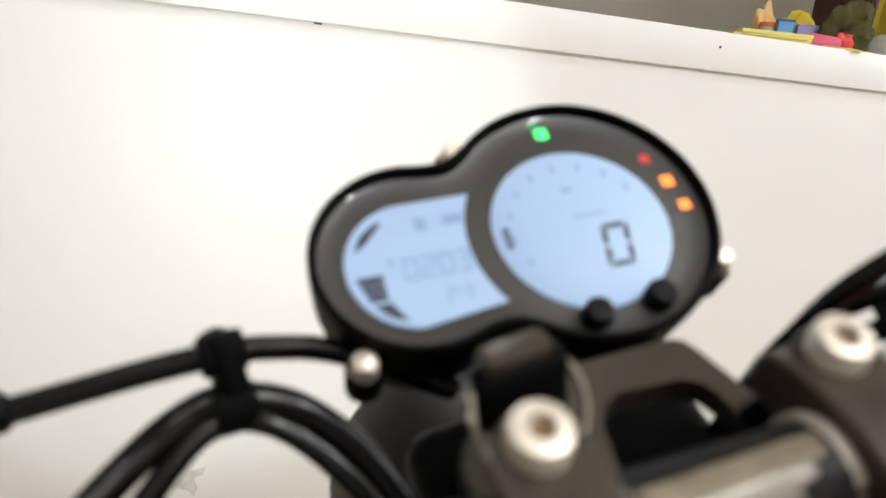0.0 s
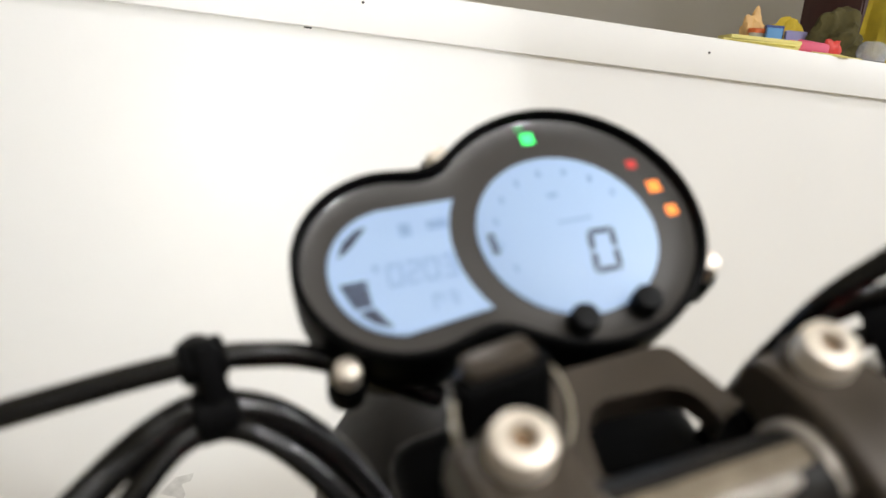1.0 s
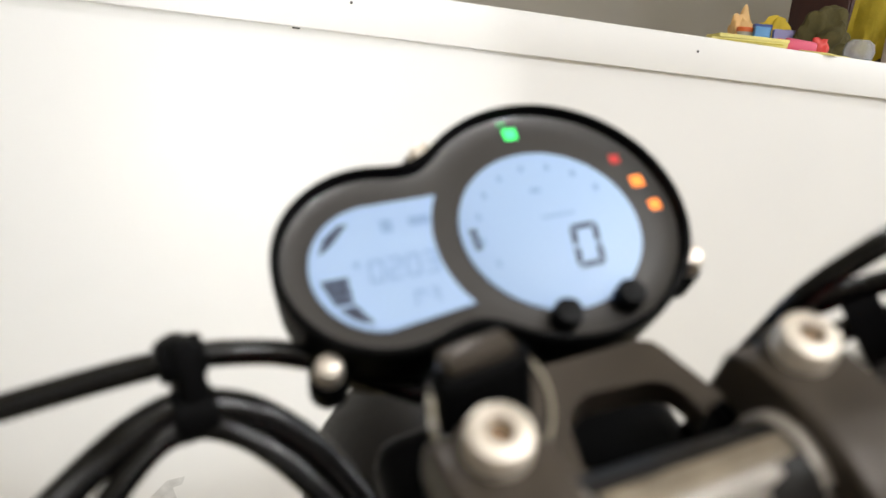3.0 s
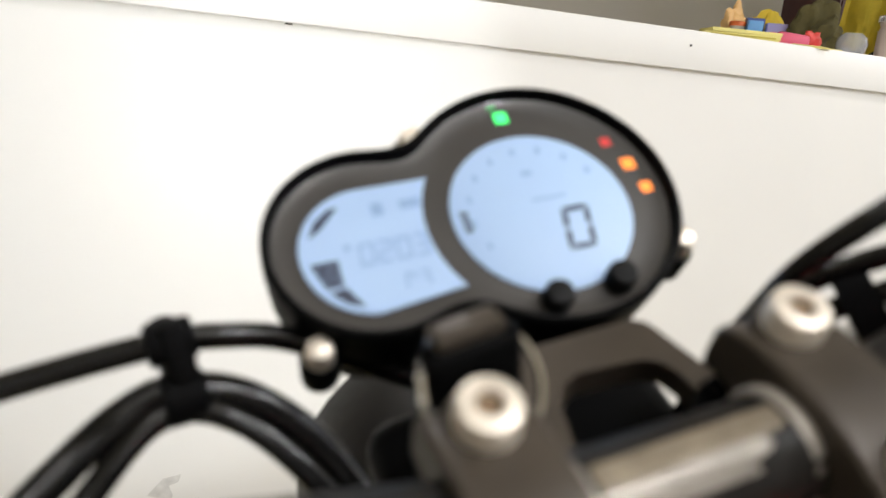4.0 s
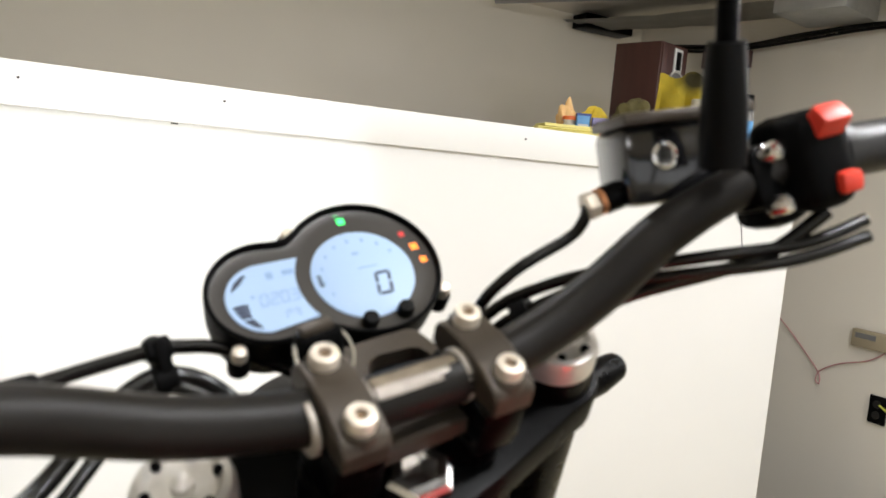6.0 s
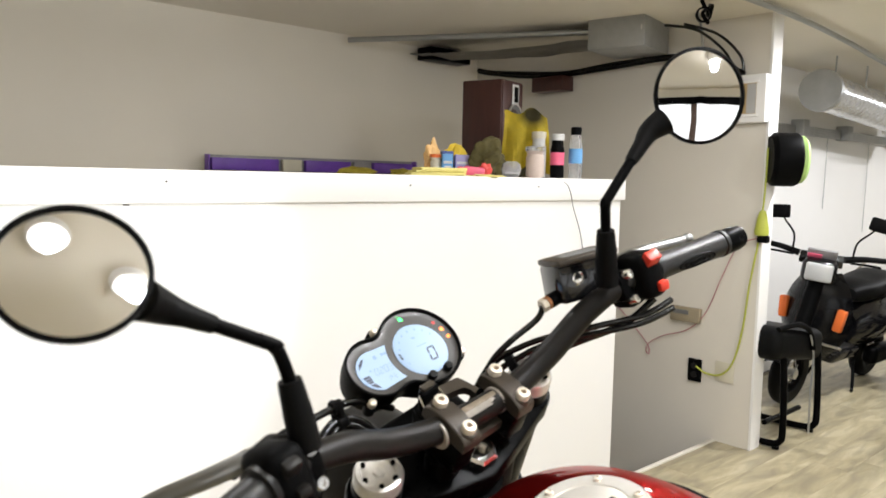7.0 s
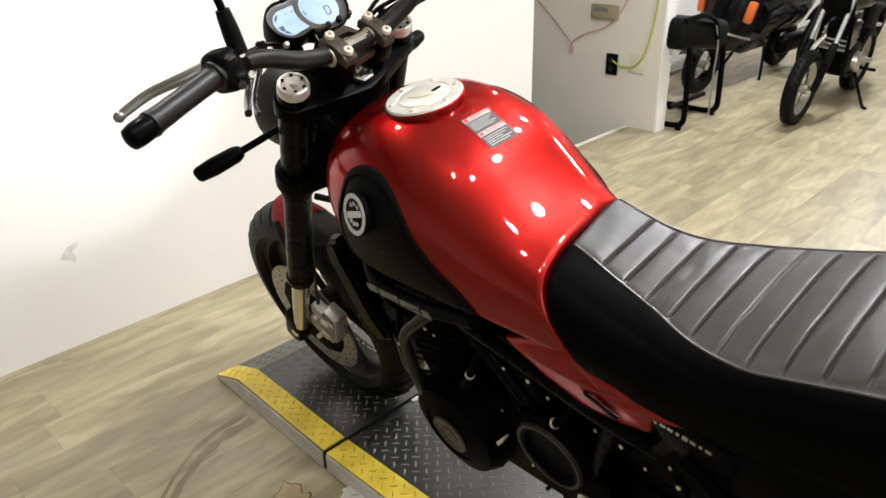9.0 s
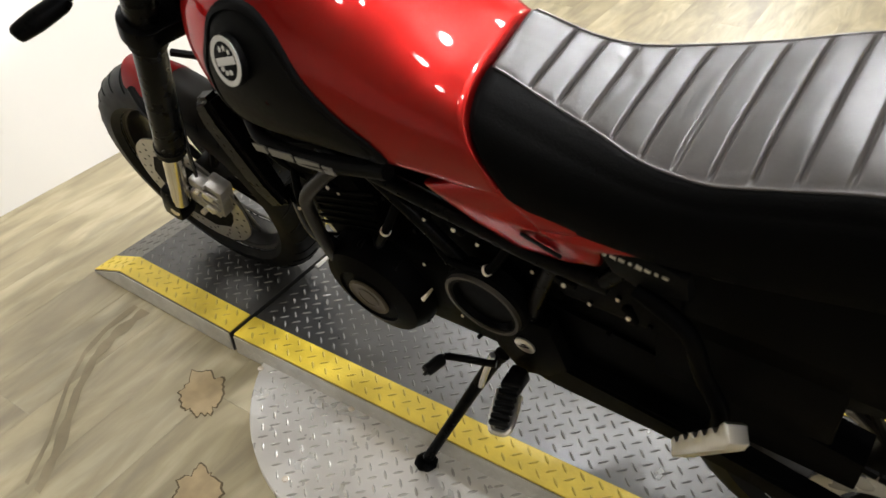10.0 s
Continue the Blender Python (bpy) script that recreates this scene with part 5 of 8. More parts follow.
# wheels
def wheel(name, cy, R, tw, rim_r, spokes, steer, label):
    M = Matrix.Translation((0, cy, R)) @ XAX
    prof = []
    for i in range(17):
        a = math.pi * i / 16
        prof.append((R - tw * 0.52 * (1 - math.sin(a) ** 0.75), -tw * 0.5 * math.cos(a)))
    prof += [(rim_r - 0.004, tw * 0.40), (rim_r - 0.004, -tw * 0.40)]
    tyre = bpart(name, add_lathe(B(), prof, M, 72, True), TYRE, label, steer=steer)
    bm = B()
    for i in range(34):
        for s in (-1, 1):
            a0 = 2 * math.pi * (i + (0.5 if s > 0 else 0)) / 34
            pts = []
            for j in range(6):
                q = math.radians(90 - s * (8 + 11 * j))
                rr = R - tw * 0.52 * (1 - math.sin(q) ** 0.75) + 0.0004
                aa = a0 + 0.03 * j
                pts.append(M @ Vector((rr * math.cos(aa), rr * math.sin(aa), -tw * 0.5 * math.cos(q))))
            add_tube(bm, pts, 0.0016, 4, 1)
    bpart("tread_groove", bm, BLACKM, "", tyre, steer)
    rim = bpart("rim", add_lathe(B(), [(rim_r, -tw * 0.38), (rim_r + 0.004, -tw * 0.36), (rim_r - 0.012, -tw * 0.30), (rim_r - 0.022, -0.012), (rim_r - 0.022, 0.012), (rim_r - 0.012, tw * 0.30), (rim_r + 0.004, tw * 0.36), (rim_r, tw * 0.38), (rim_r - 0.008, tw * 0.3), (rim_r - 0.010, -tw * 0.3)], M, 60, True), BRONZE, "dark cast wheel rim", tyre, steer)
    for s_ in (-1, 1):
        bpart("rim_lip", add_lathe(B(), [(rim_r - 0.004, s_ * tw * 0.365), (rim_r + 0.003, s_ * tw * 0.372), (rim_r + 0.003, s_ * tw * 0.38), (rim_r - 0.004, s_ * tw * 0.375)], M, 60, True), ALU, "machined rim edge", rim, steer)
    for i in range(spokes):
        a = 2 * math.pi * i / spokes
        for da in (-0.16, 0.16):
            bpart("spoke", add_tube(B(), [M @ Vector((0.04 * math.cos(a), 0.04 * math.sin(a), 0)), M @ Vector((0.12 * math.cos(a + da * 0.6), 0.12 * math.sin(a + da * 0.6), 0)), M @ Vector(((rim_r - 0.018) * math.cos(a + da), (rim_r - 0.018) * math.sin(a + da), 0))], [0.013, 0.010, 0.010], 8, 3, 0.7), BRONZE, "", rim, steer)
    bpart("hub", add_lathe(B(), [(0.022, -0.055), (0.03, -0.05), (0.045, -0.02), (0.045, 0.02), (0.03, 0.05), (0.022, 0.055)], M, 28), BRONZE, "", tyre, steer)
    return tyre


fw = wheel("front_wheel", 0.617, 0.300, 0.120, 0.226, 5, True, "front wheel with a black road tyre")
rw = wheel("rear_wheel", -0.826, 0.312, 0.160, 0.226, 5, False, "rear wheel with a wide black road tyre")
for sx in (-1, 1):
    M = Matrix.Translation((sx * 0.068, 0.617, 0.300)) @ XAX
    bm = add_lathe(B(), [(0.160, -0.0022), (0.160, 0.0022), (0.112, 0.0022), (0.112, -0.0022)], M, 56, True)
    dsk = bpart("brake_disc", bm, DISCM, "drilled steel brake disc", fw, True)
    bm = B()
    for i in range(48):
        a, r = 2 * math.pi * i / 48, (0.124, 0.136, 0.148)[i % 3]
        add_cyl(bm, M @ Vector((r * math.cos(a), r * math.sin(a), -0.0026)), M @ Vector((r * math.cos(a), r * math.sin(a), 0.0026)), 0.0035, seg=8)
    bpart("disc_hole", bm, BLACKM, "", dsk, True)["kind"] = "stuff"
    bpart("disc_carrier", add_lathe(B(), [(0.115, -0.003), (0.115, 0.003), (0.05, 0.004), (0.05, -0.004)], M, 10, True), ENGB, "", dsk, True)
    bm = B()
    add_box(bm, (sx * 0.075, 0.495, 0.345), (0.040, 0.050, 0.105), 0.006, (25, 0, 0), 2)
    add_box(bm, (sx * 0.092, 0.545, 0.335), (0.018, 0.045, 0.04), 0.004, (25, 0, 0))
    add_box(bm, (sx * 0.088, 0.51, 0.395), (0.030, 0.040, 0.03), 0.006, (25, 0, 0))
    cal = bpart("brake_caliper", bm, GALVC, "bare cast brake caliper", steer=True)
    for k in range(4):
        bpart("caliper_rib", add_box(B(), (sx * 0.1005, 0.512 - 0.010 * k, 0.312 + 0.022 * k), (0.006, 0.046, 0.006), 0.0015, (25, 0, 0)), GALVC, "", cal, True)
    for zz in (0.305, 0.385):
        bpart("caliper_bolt", add_cyl(B(), (sx * 0.098, 0.525 - (zz - 0.345) * 0.4, zz), (sx * 0.112, 0.525 - (zz - 0.345) * 0.4, zz), 0.0065, seg=6), BOLT, "", cal, True)
    for zz in (0.32, 0.37):
        bpart("caliper_piston", add_cyl(B(), (sx * 0.098, 0.50 - (zz - 0.345) * 0.4, zz), (sx * 0.106, 0.50 - (zz - 0.345) * 0.4, zz), 0.014, seg=16, bev=0.003), ALU, "", cal, True)
for sx in (-1, 1):
    bm = B()
    add_cyl(bm, (sx * 0.07, 0.617, 0.30), (sx * 0.135, 0.617, 0.30), 0.013, seg=20, bev=0.003)
    bpart("front_axle", bm, BOLT, "", fw, True)
# front mudguard: red nose, black rear half
def guard(a0, a1, r0):
    rings = []
    for i in range(21):
        a = radians(a0 + (a1 - a0) * i / 20)
        w = 0.054 * (0.72 + 0.28 * math.sin(math.pi * (math.degrees(a) - 80) / 52) ** 0.4)
        rings.append([(w * u, 0.617 + (r0 - 0.045 * abs(u) ** 2.4) * math.cos(a), 0.300 + (r0 - 0.045 * abs(u) ** 2.4) * math.sin(a)) for u in [-1 + j / 6 for j in range(13)]])
    bm = add_loft(B(), rings, False)
    bmesh.ops.solidify(bm, geom=bm.faces[:], thickness=0.004)
    return fix(bm)


fend = bpart("front_mudguard", guard(82, 106, 0.324), RED, "candy red front mudguard with a black rear half", steer=True)
bpart("mudguard_rear", guard(104, 131, 0.321), GREYP, "dull black rear half", fend, True)
for sx in (-1, 1):
    bm = B()
    add_tube(bm, [(sx * 0.058, 0.60, 0.60), (sx * 0.085, 0.54, 0.58), (sx * 0.095, 0.48, 0.56)], 0.008, 8, 3)
    bpart("mudguard_stay", bm, BLACKP, "", fend, True)

# frame, engine and running gear
for sx in (-1, 1):
    bpart("frame_rail", add_tube(B(), [(sx * 0.035, 0.19, 0.90), (sx * 0.095, 0.07, 0.715), (sx * 0.128, -0.12, 0.714), (sx * 0.130, -0.26, 0.692), (sx * 0.128, -0.38, 0.668), (sx * 0.122, -0.47, 0.655)], 0.0125, 14, 6), BLACKM, "black tubular frame rail")
    bpart("frame_brace", add_tube(B(), [(sx * 0.127, -0.12, 0.71), (sx * 0.128, -0.23, 0.60), (sx * 0.120, -0.34, 0.45)], 0.011, 12, 4), BLACKM)
    bpart("frame_brace", add_tube(B(), [(sx * 0.127, -0.40, 0.665), (sx * 0.128, -0.36, 0.56), (sx * 0.122, -0.335, 0.45)], 0.0115, 12, 4), BLACKM)
    bpart("down_tube", add_tube(B(), [(sx * 0.145, -0.085, 0.726), (sx * 0.158, -0.045, 0.692), (sx * 0.166, -0.004, 0.648), (sx * 0.164, 0.012, 0.60), (sx * 0.158, 0.022, 0.50), (sx * 0.14, 0.03, 0.40)], 0.0105, 14, 6), BRONZE, "satin bronze-black frame tube")
    bpart("sub_frame", add_tube(B(), [(sx * 0.122, -0.46, 0.655), (sx * 0.120, -0.53, 0.742), (sx * 0.118, -0.61, 0.757), (sx * 0.115, -0.73, 0.80), (sx * 0.09, -0.98, 0.82)], 0.0115, 12, 5), BLACKM)
    bm = B()
    add_tube(bm, [(sx * 0.142, -0.515, 0.700), (sx * 0.150, -0.555, 0.690), (sx * 0.152, -0.581, 0.664), (sx * 0.152, -0.600, 0.592), (sx * 0.156, -0.622, 0.545), (sx * 0.158, -0.622, 0.495), (sx * 0.158, -0.590, 0.425)], 0.011, 12, 5)
    bpart("peg_bracket", bm, ENGB, "black passenger peg bracket")
    # swing arm
    bm = B()
    add_loft(bm, [[(sx * 0.118 + a * w, y, z + b * h) for a, b in ((-1, -1), (1, -1), (1, 1), (-1, 1))] for y, z, w, h in ((-0.31, 0.395, 0.014, 0.045), (-0.36, 0.378, 0.016, 0.036), (-0.56, 0.372, 0.017, 0.024), (-0.72, 0.34, 0.016, 0.024), (-0.86, 0.312, 0.013, 0.030))])
    bmesh.ops.bevel(bm, geom=bm.edges[:], offset=0.005, segments=2, affect="EDGES")
    bpart("swing_arm", fix(bm), ENGB, "black box-section swing arm")
    # pivot plate with badge
    bm = B()
    add_prism(bm, [(-0.27, 0.50), (-0.38, 0.52), (-0.40, 0.42), (-0.365, 0.375), (-0.31, 0.345), (-0.275, 0.40)], 0.022, Matrix(((0, 0, sx, sx * 0.118), (1, 0, 0, 0), (0, 1, 0, 0), (0, 0, 0, 1))), 0.005)
    pv = bpart("pivot_plate", fix(bm), ENGB, "black cast swing arm pivot plate")
    m = axis_pose((sx * 0.141, -0.334, 0.448), (sx, 0, 0))
    bpart("pivot_cover", add_lathe(B(), [(0.017, 0), (0.017, 0.003), (0.014, 0.0045), (0.001, 0.0045)], m, 24), ALU, "round metal pivot cover", pv)
    bm = B()
    add_box(bm, (0, 0, 0.0047), (0.018, 0.004, 0.0006), rot=(0, 0, 25))
    add_box(bm, (0, 0.006, 0.0047), (0.010, 0.003, 0.0006), rot=(0, 0, 25))
    bm.transform(m)
    bpart("cover_mark", bm, BLACKM, "", pv)
    # rider peg
    bm = B()
    add_box(bm, (sx * 0.162, -0.315, 0.358), (0.04, 0.03, 0.03), 0.006)
    add_tube(bm, [(sx * 0.175, -0.318, 0.357), (sx * 0.245, -0.338, 0.360)], 0.008, 10, 1)
    peg = bpart("rider_peg", bm, BLACKM, "rider footpeg with rubber ribs and bare metal edge")
    out = []
    for i in range(7):
        u = i / 6
        out.append((sx * (0.180 + 0.062 * u), -0.319 - 0.018 * u, 0.372 + 0.003 * u))
    for q in out:
        bpart("peg_rib", add_box(B(), q, (0.0065, 0.030, 0.012), 0.002, (0, 0, -sx * 15)), RUBBER, "", peg)
    bpart("peg_edge", add_tube(B(), [(sx * 0.185, -0.337, 0.364), (sx * 0.240, -0.354, 0.367), (sx * 0.252, -0.340, 0.367), (sx * 0.246, -0.324, 0.366), (sx * 0.19, -0.304, 0.364)], 0.0052, 8, 4), ALU, "bare metal peg edge", peg)
    # folded passenger peg
    bm = B()
    a, b = Vector((sx * 0.183, -0.588, 0.452)), Vector((sx * 0.187, -0.655, 0.565))
    along = (b - a).normalized()
    up = Vector((-sx * 0.836, 0.445, 0.321))
    up = (up - along * up.dot(along)).normalized()
    L = (b - a).length
    prof = [(0, -0.011), (L * 0.92, -0.014), (L, -0.009), (L, 0.012), (L * 0.94, 0.016)]
    for i in range(5):
        u = L * (0.86 - 0.17 * i)
        prof += [(u, 0.013), (u - L * 0.05, 0.006), (u - L * 0.085, 0.006), (u - L * 0.115, 0.013)]
    prof.append((0, 0.009))
    dep = along.cross(up)
    add_prism(bm, prof, 0.024, Matrix(((along.x, up.x, dep.x, a.x), (along.y, up.y, dep.y, a.y), (along.z, up.z, dep.z, a.z), (0, 0, 0, 1))) @ Matrix.Translation((0, 0, -0.012)), 0.0015)
    fix(bm)
    bpart("passenger_peg", bm, ALU, "toothed bare metal passenger peg")

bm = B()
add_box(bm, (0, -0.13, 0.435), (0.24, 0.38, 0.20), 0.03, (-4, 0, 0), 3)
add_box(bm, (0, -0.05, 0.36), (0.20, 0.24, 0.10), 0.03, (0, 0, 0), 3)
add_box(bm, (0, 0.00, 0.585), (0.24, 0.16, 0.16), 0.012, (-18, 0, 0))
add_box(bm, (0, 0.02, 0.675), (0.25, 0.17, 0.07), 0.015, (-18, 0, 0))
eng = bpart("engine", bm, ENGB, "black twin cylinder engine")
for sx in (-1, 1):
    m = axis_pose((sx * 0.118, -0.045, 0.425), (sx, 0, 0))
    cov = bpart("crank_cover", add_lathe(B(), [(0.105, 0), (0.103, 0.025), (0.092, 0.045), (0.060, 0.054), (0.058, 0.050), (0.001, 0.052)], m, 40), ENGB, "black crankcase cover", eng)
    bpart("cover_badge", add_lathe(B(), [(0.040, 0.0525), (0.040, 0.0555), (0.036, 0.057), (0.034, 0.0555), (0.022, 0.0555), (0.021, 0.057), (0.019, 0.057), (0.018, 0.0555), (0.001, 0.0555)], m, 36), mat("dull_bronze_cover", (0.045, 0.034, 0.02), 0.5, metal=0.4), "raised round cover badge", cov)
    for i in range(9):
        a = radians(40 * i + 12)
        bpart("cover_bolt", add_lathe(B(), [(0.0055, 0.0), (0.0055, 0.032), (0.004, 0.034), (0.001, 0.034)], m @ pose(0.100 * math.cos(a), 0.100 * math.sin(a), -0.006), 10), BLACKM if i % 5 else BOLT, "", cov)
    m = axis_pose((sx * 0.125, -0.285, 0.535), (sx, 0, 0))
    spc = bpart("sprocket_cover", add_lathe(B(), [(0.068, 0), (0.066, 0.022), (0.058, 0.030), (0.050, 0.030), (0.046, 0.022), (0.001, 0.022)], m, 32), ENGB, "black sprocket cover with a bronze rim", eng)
    bpart("cover_rim", add_lathe(B(), [(0.062, 0.027), (0.061, 0.033), (0.056, 0.033), (0.055, 0.027)], m, 32, True), mat("dull_bronze", (0.018, 0.014, 0.009), 0.5, metal=0.4), "dull bronze rim", spc)
    add = [(-0.02, 0.62), (0.05, 0.56), (-0.06, 0.53), (-0.16, 0.60), (-0.20, 0.655), (-0.13, 0.665), (-0.24, 0.46), (-0.20, 0.41), (-0.30, 0.60), (-0.36, 0.62), (-0.44, 0.60), (-0.46, 0.54), (-0.155, 0.52), (-0.10, 0.635), (-0.48, 0.635), (-0.52, 0.60), (-0.285, 0.645), (-0.22, 0.36)]
    for y, z in add:
        m = axis_pose((sx * (0.126 if z < 0.64 else 0.134), y, z), (sx, 0.1, 0.15))
        eb = bpart("engine_bolt", add_lathe(B(), [(0.0036, -0.014), (0.0036, -0.002), (0.001, -0.002)], m, 10), ENGB, "", eng)
        if (y * 1000) % 3 < 1.4:
            bpart("bolt_head", add_lathe(B(), [(0.0030, -0.0021), (0.0028, -0.0008), (0.0016, -0.0006), (0.0014, -0.0016), (0.0004, -0.0016)], m, 8), BOLT, "", eb)
    for i in range(6):
        bpart("cooling_fin", add_box(B(), (sx * 0.122, 0.0 - 0.006 * i, 0.535 + 0.018 * i), (0.004, 0.15, 0.005), 0.0015, (-18, 0, 0)), ENGB, "", eng)
# Plain black boxes, some added to fill see-through gaps and keep them dark.
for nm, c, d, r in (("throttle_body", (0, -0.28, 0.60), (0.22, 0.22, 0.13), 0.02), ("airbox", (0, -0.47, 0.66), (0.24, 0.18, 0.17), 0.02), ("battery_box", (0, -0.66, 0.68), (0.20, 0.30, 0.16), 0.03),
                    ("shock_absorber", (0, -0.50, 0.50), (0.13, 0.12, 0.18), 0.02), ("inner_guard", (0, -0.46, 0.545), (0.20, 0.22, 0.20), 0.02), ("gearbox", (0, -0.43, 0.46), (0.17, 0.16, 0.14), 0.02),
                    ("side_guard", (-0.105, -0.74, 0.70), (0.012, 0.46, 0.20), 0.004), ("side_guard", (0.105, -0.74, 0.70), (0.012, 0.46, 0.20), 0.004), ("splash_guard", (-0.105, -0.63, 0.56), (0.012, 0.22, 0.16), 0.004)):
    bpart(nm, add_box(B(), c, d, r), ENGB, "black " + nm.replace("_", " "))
bm = B()
add_loft(bm, [[(w * u, -0.826 + (0.335) * math.cos(a), 0.312 + 0.345 * math.sin(a)) for u in (-1, -0.6, 0, 0.6, 1)] for a, w in [(radians(20 + 8 * i), 0.09) for i in range(12)]], False)
bmesh.ops.solidify(bm, geom=bm.faces[:], thickness=0.004)
bpart("rear_hugger", fix(bm), ENGB, "black rear mudguard")
# chain
bm = B()
cpts = []
for i in range(60):
    u = i / 60
    if u < 0.42:
        t_ = u / 0.42
        cpts.append((-0.085, -0.285 - 0.54 * t_, 0.500 - 0.095 * t_))
    elif u < 0.56:
        a = radians(90 + 180 * (u - 0.42) / 0.14)
        cpts.append((-0.085, -0.826 + 0.095 * math.cos(a), 0.312 + 0.093 * math.sin(a)))
    else:
        t_ = (u - 0.56) / 0.44
        cpts.append((-0.085, -0.826 + 0.54 * t_, 0.219 + 0.20 * t_))
for i in range(60):
    a, b = Vector(cpts[i]), Vector(cpts[(i + 1) % 60])
    if (a - b).length < 0.2:
        add_tube(bm, [a.lerp(b, 0.1), a.lerp(b, 0.9)], 0.006, 6, 1)
ch = bpart("drive_chain", bm, BLACKM, "oily drive chain")
ch["kind"] = "stuff"
bm = B()
add_loft(bm, [[(x, y, z + dz) for x, dz in ((-0.060, -h), (-0.106, -h), (-0.109, 0), (-0.106, h), (-0.060, h))] for y, z, h in ((-0.33, 0.475, 0.055), (-0.45, 0.462, 0.058), (-0.60, 0.445, 0.05), (-0.78, 0.425, 0.035))])
bpart("chain_guard", fix(bm), ENGB, "black plastic chain guard")
bpart("rear_sprocket", add_lathe(B(), [(0.096, -0.003), (0.096, 0.003), (0.055, 0.003), (0.055, -0.003)], Matrix.Translation((-0.085, -0.826, 0.312)) @ XAX, 40, True), STEEL, "steel rear sprocket", rw)
bpart("rear_disc", add_lathe(B(), [(0.12, -0.0025), (0.12, 0.0025), (0.085, 0.0025), (0.085, -0.0025)], Matrix.Translation((0.085, -0.826, 0.312)) @ XAX, 40, True), STEEL, "steel rear brake disc", rw)
# radiator
bm = B()
add_box(bm, (0, 0.195, 0.62), (0.22, 0.035, 0.25), 0.006, (14, 0, 0))
rad = bpart("radiator", bm, BLACKM, "black radiator with plastic side guards")
for sx in (-1, 1):
    bm = add_loft(B(), [[(sx * x, y, z) for x, y, z in r] for r in (
        [(0.105, 0.238, 0.735), (0.140, 0.228, 0.735), (0.140, 0.188, 0.752), (0.105, 0.185, 0.752)], [(0.105, 0.245, 0.70), (0.143, 0.235, 0.70), (0.143, 0.183, 0.72), (0.105, 0.18, 0.72)],
        [(0.105, 0.215, 0.55), (0.138, 0.207, 0.55), (0.138, 0.150, 0.565), (0.105, 0.148, 0.565)], [(0.105, 0.195, 0.49), (0.128, 0.19, 0.49), (0.128, 0.142, 0.515), (0.105, 0.142, 0.515)])])
    bmesh.ops.bevel(bm, geom=bm.edges[:], offset=0.009, segments=3, affect="EDGES")
    bpart("radiator_guard", fix(bm), BLACKM, "black plastic radiator guard", rad)
for i in range(14):
    bpart("radiator_fin", add_box(B(), (-0.10 + 0.2 * i / 13, 0.208, 0.62), (0.0012, 0.03, 0.23), rot=(14, 0, 0)), BLACKM, "", rad)
bpart("coolant_hose", add_tube(B(), [(-0.09, 0.18, 0.72), (-0.12, 0.10, 0.66), (-0.10, 0.04, 0.60)], 0.013, 12, 5), ENGB)
bpart("coolant_hose", add_tube(B(), [(-0.085, 0.17, 0.52), (-0.125, 0.10, 0.47), (-0.12, 0.03, 0.48)], 0.012, 12, 5), HOSE)
for sx in (-1, 1):
    bpart("brake_hose", add_tube(B(), [(sx * 0.045, 0.26, 0.93), (sx * 0.072, 0.33, 0.80), (sx * 0.078, 0.40, 0.66), (sx * 0.088, 0.46, 0.52), (sx * 0.092, 0.50, 0.42)], 0.0042, 8, 6), HOSE, "", bars, True)
    bpart("exhaust_header", add_tube(B(), [(sx * 0.05, 0.05, 0.56), (sx * 0.05, 0.13, 0.52), (sx * 0.05, 0.14, 0.40), (sx * 0.05, 0.07, 0.31), (sx * 0.04, -0.10, 0.285), (0.05, -0.28, 0.285)], 0.019, 14, 6), ALU, "bare metal exhaust header")
bpart("muffler", add_tube(B(), [(0.06, -0.27, 0.285), (0.12, -0.40, 0.30), (0.155, -0.50, 0.36), (0.165, -0.60, 0.41), (0.17, -0.85, 0.50), (0.17, -0.88, 0.51)], [0.022, 0.026, 0.05, 0.056, 0.05, 0.035], 20, 5), BLACKM, "black muffler")
# gear shift, side stand
bm = B()
add_tube(bm, [(-0.150, -0.270, 0.352), (-0.165, -0.225, 0.356), (-0.178, -0.190, 0.358)], 0.0065, 10, 4)
gs = bpart("gear_lever", bm, BLACKM, "black gear lever with a rubber toe peg")
bpart("toe_rubber", add_tube(B(), [(-0.180, -0.189, 0.352), (-0.186, -0.186, 0.354), (-0.214, -0.180, 0.360), (-0.217, -0.180, 0.360)], [0.006, 0.0105, 0.0105, 0.007], 14, 3), RUBBER, "", gs)
bm = B()
add_tube(bm, [(-0.105, -0.245, 0.30), (-0.128, -0.222, 0.262), (-0.20, -0.168, 0.145), (-0.262, -0.123, 0.046)], [0.014, 0.0125, 0.0105, 0.010], 14, 5)
stand = bpart("side_stand", bm, BLACKM, "black side stand, folded down")
bpart("stand_foot", add_lathe(B(), [(0.023, -0.006), (0.024, 0.0), (0.021, 0.004), (0.012, 0.009)], Matrix.Translation((-0.266, -0.120, 0.036)) @ pose(0, 0, 0, 0, 16, 0), 8), BLACKM, "hexagonal foot pad", stand)
bpart("stand_spring", add_tube(B(), [(-0.125, -0.24, 0.32), (-0.150, -0.215, 0.235)], 0.006, 10, 1), ALU, "", stand)
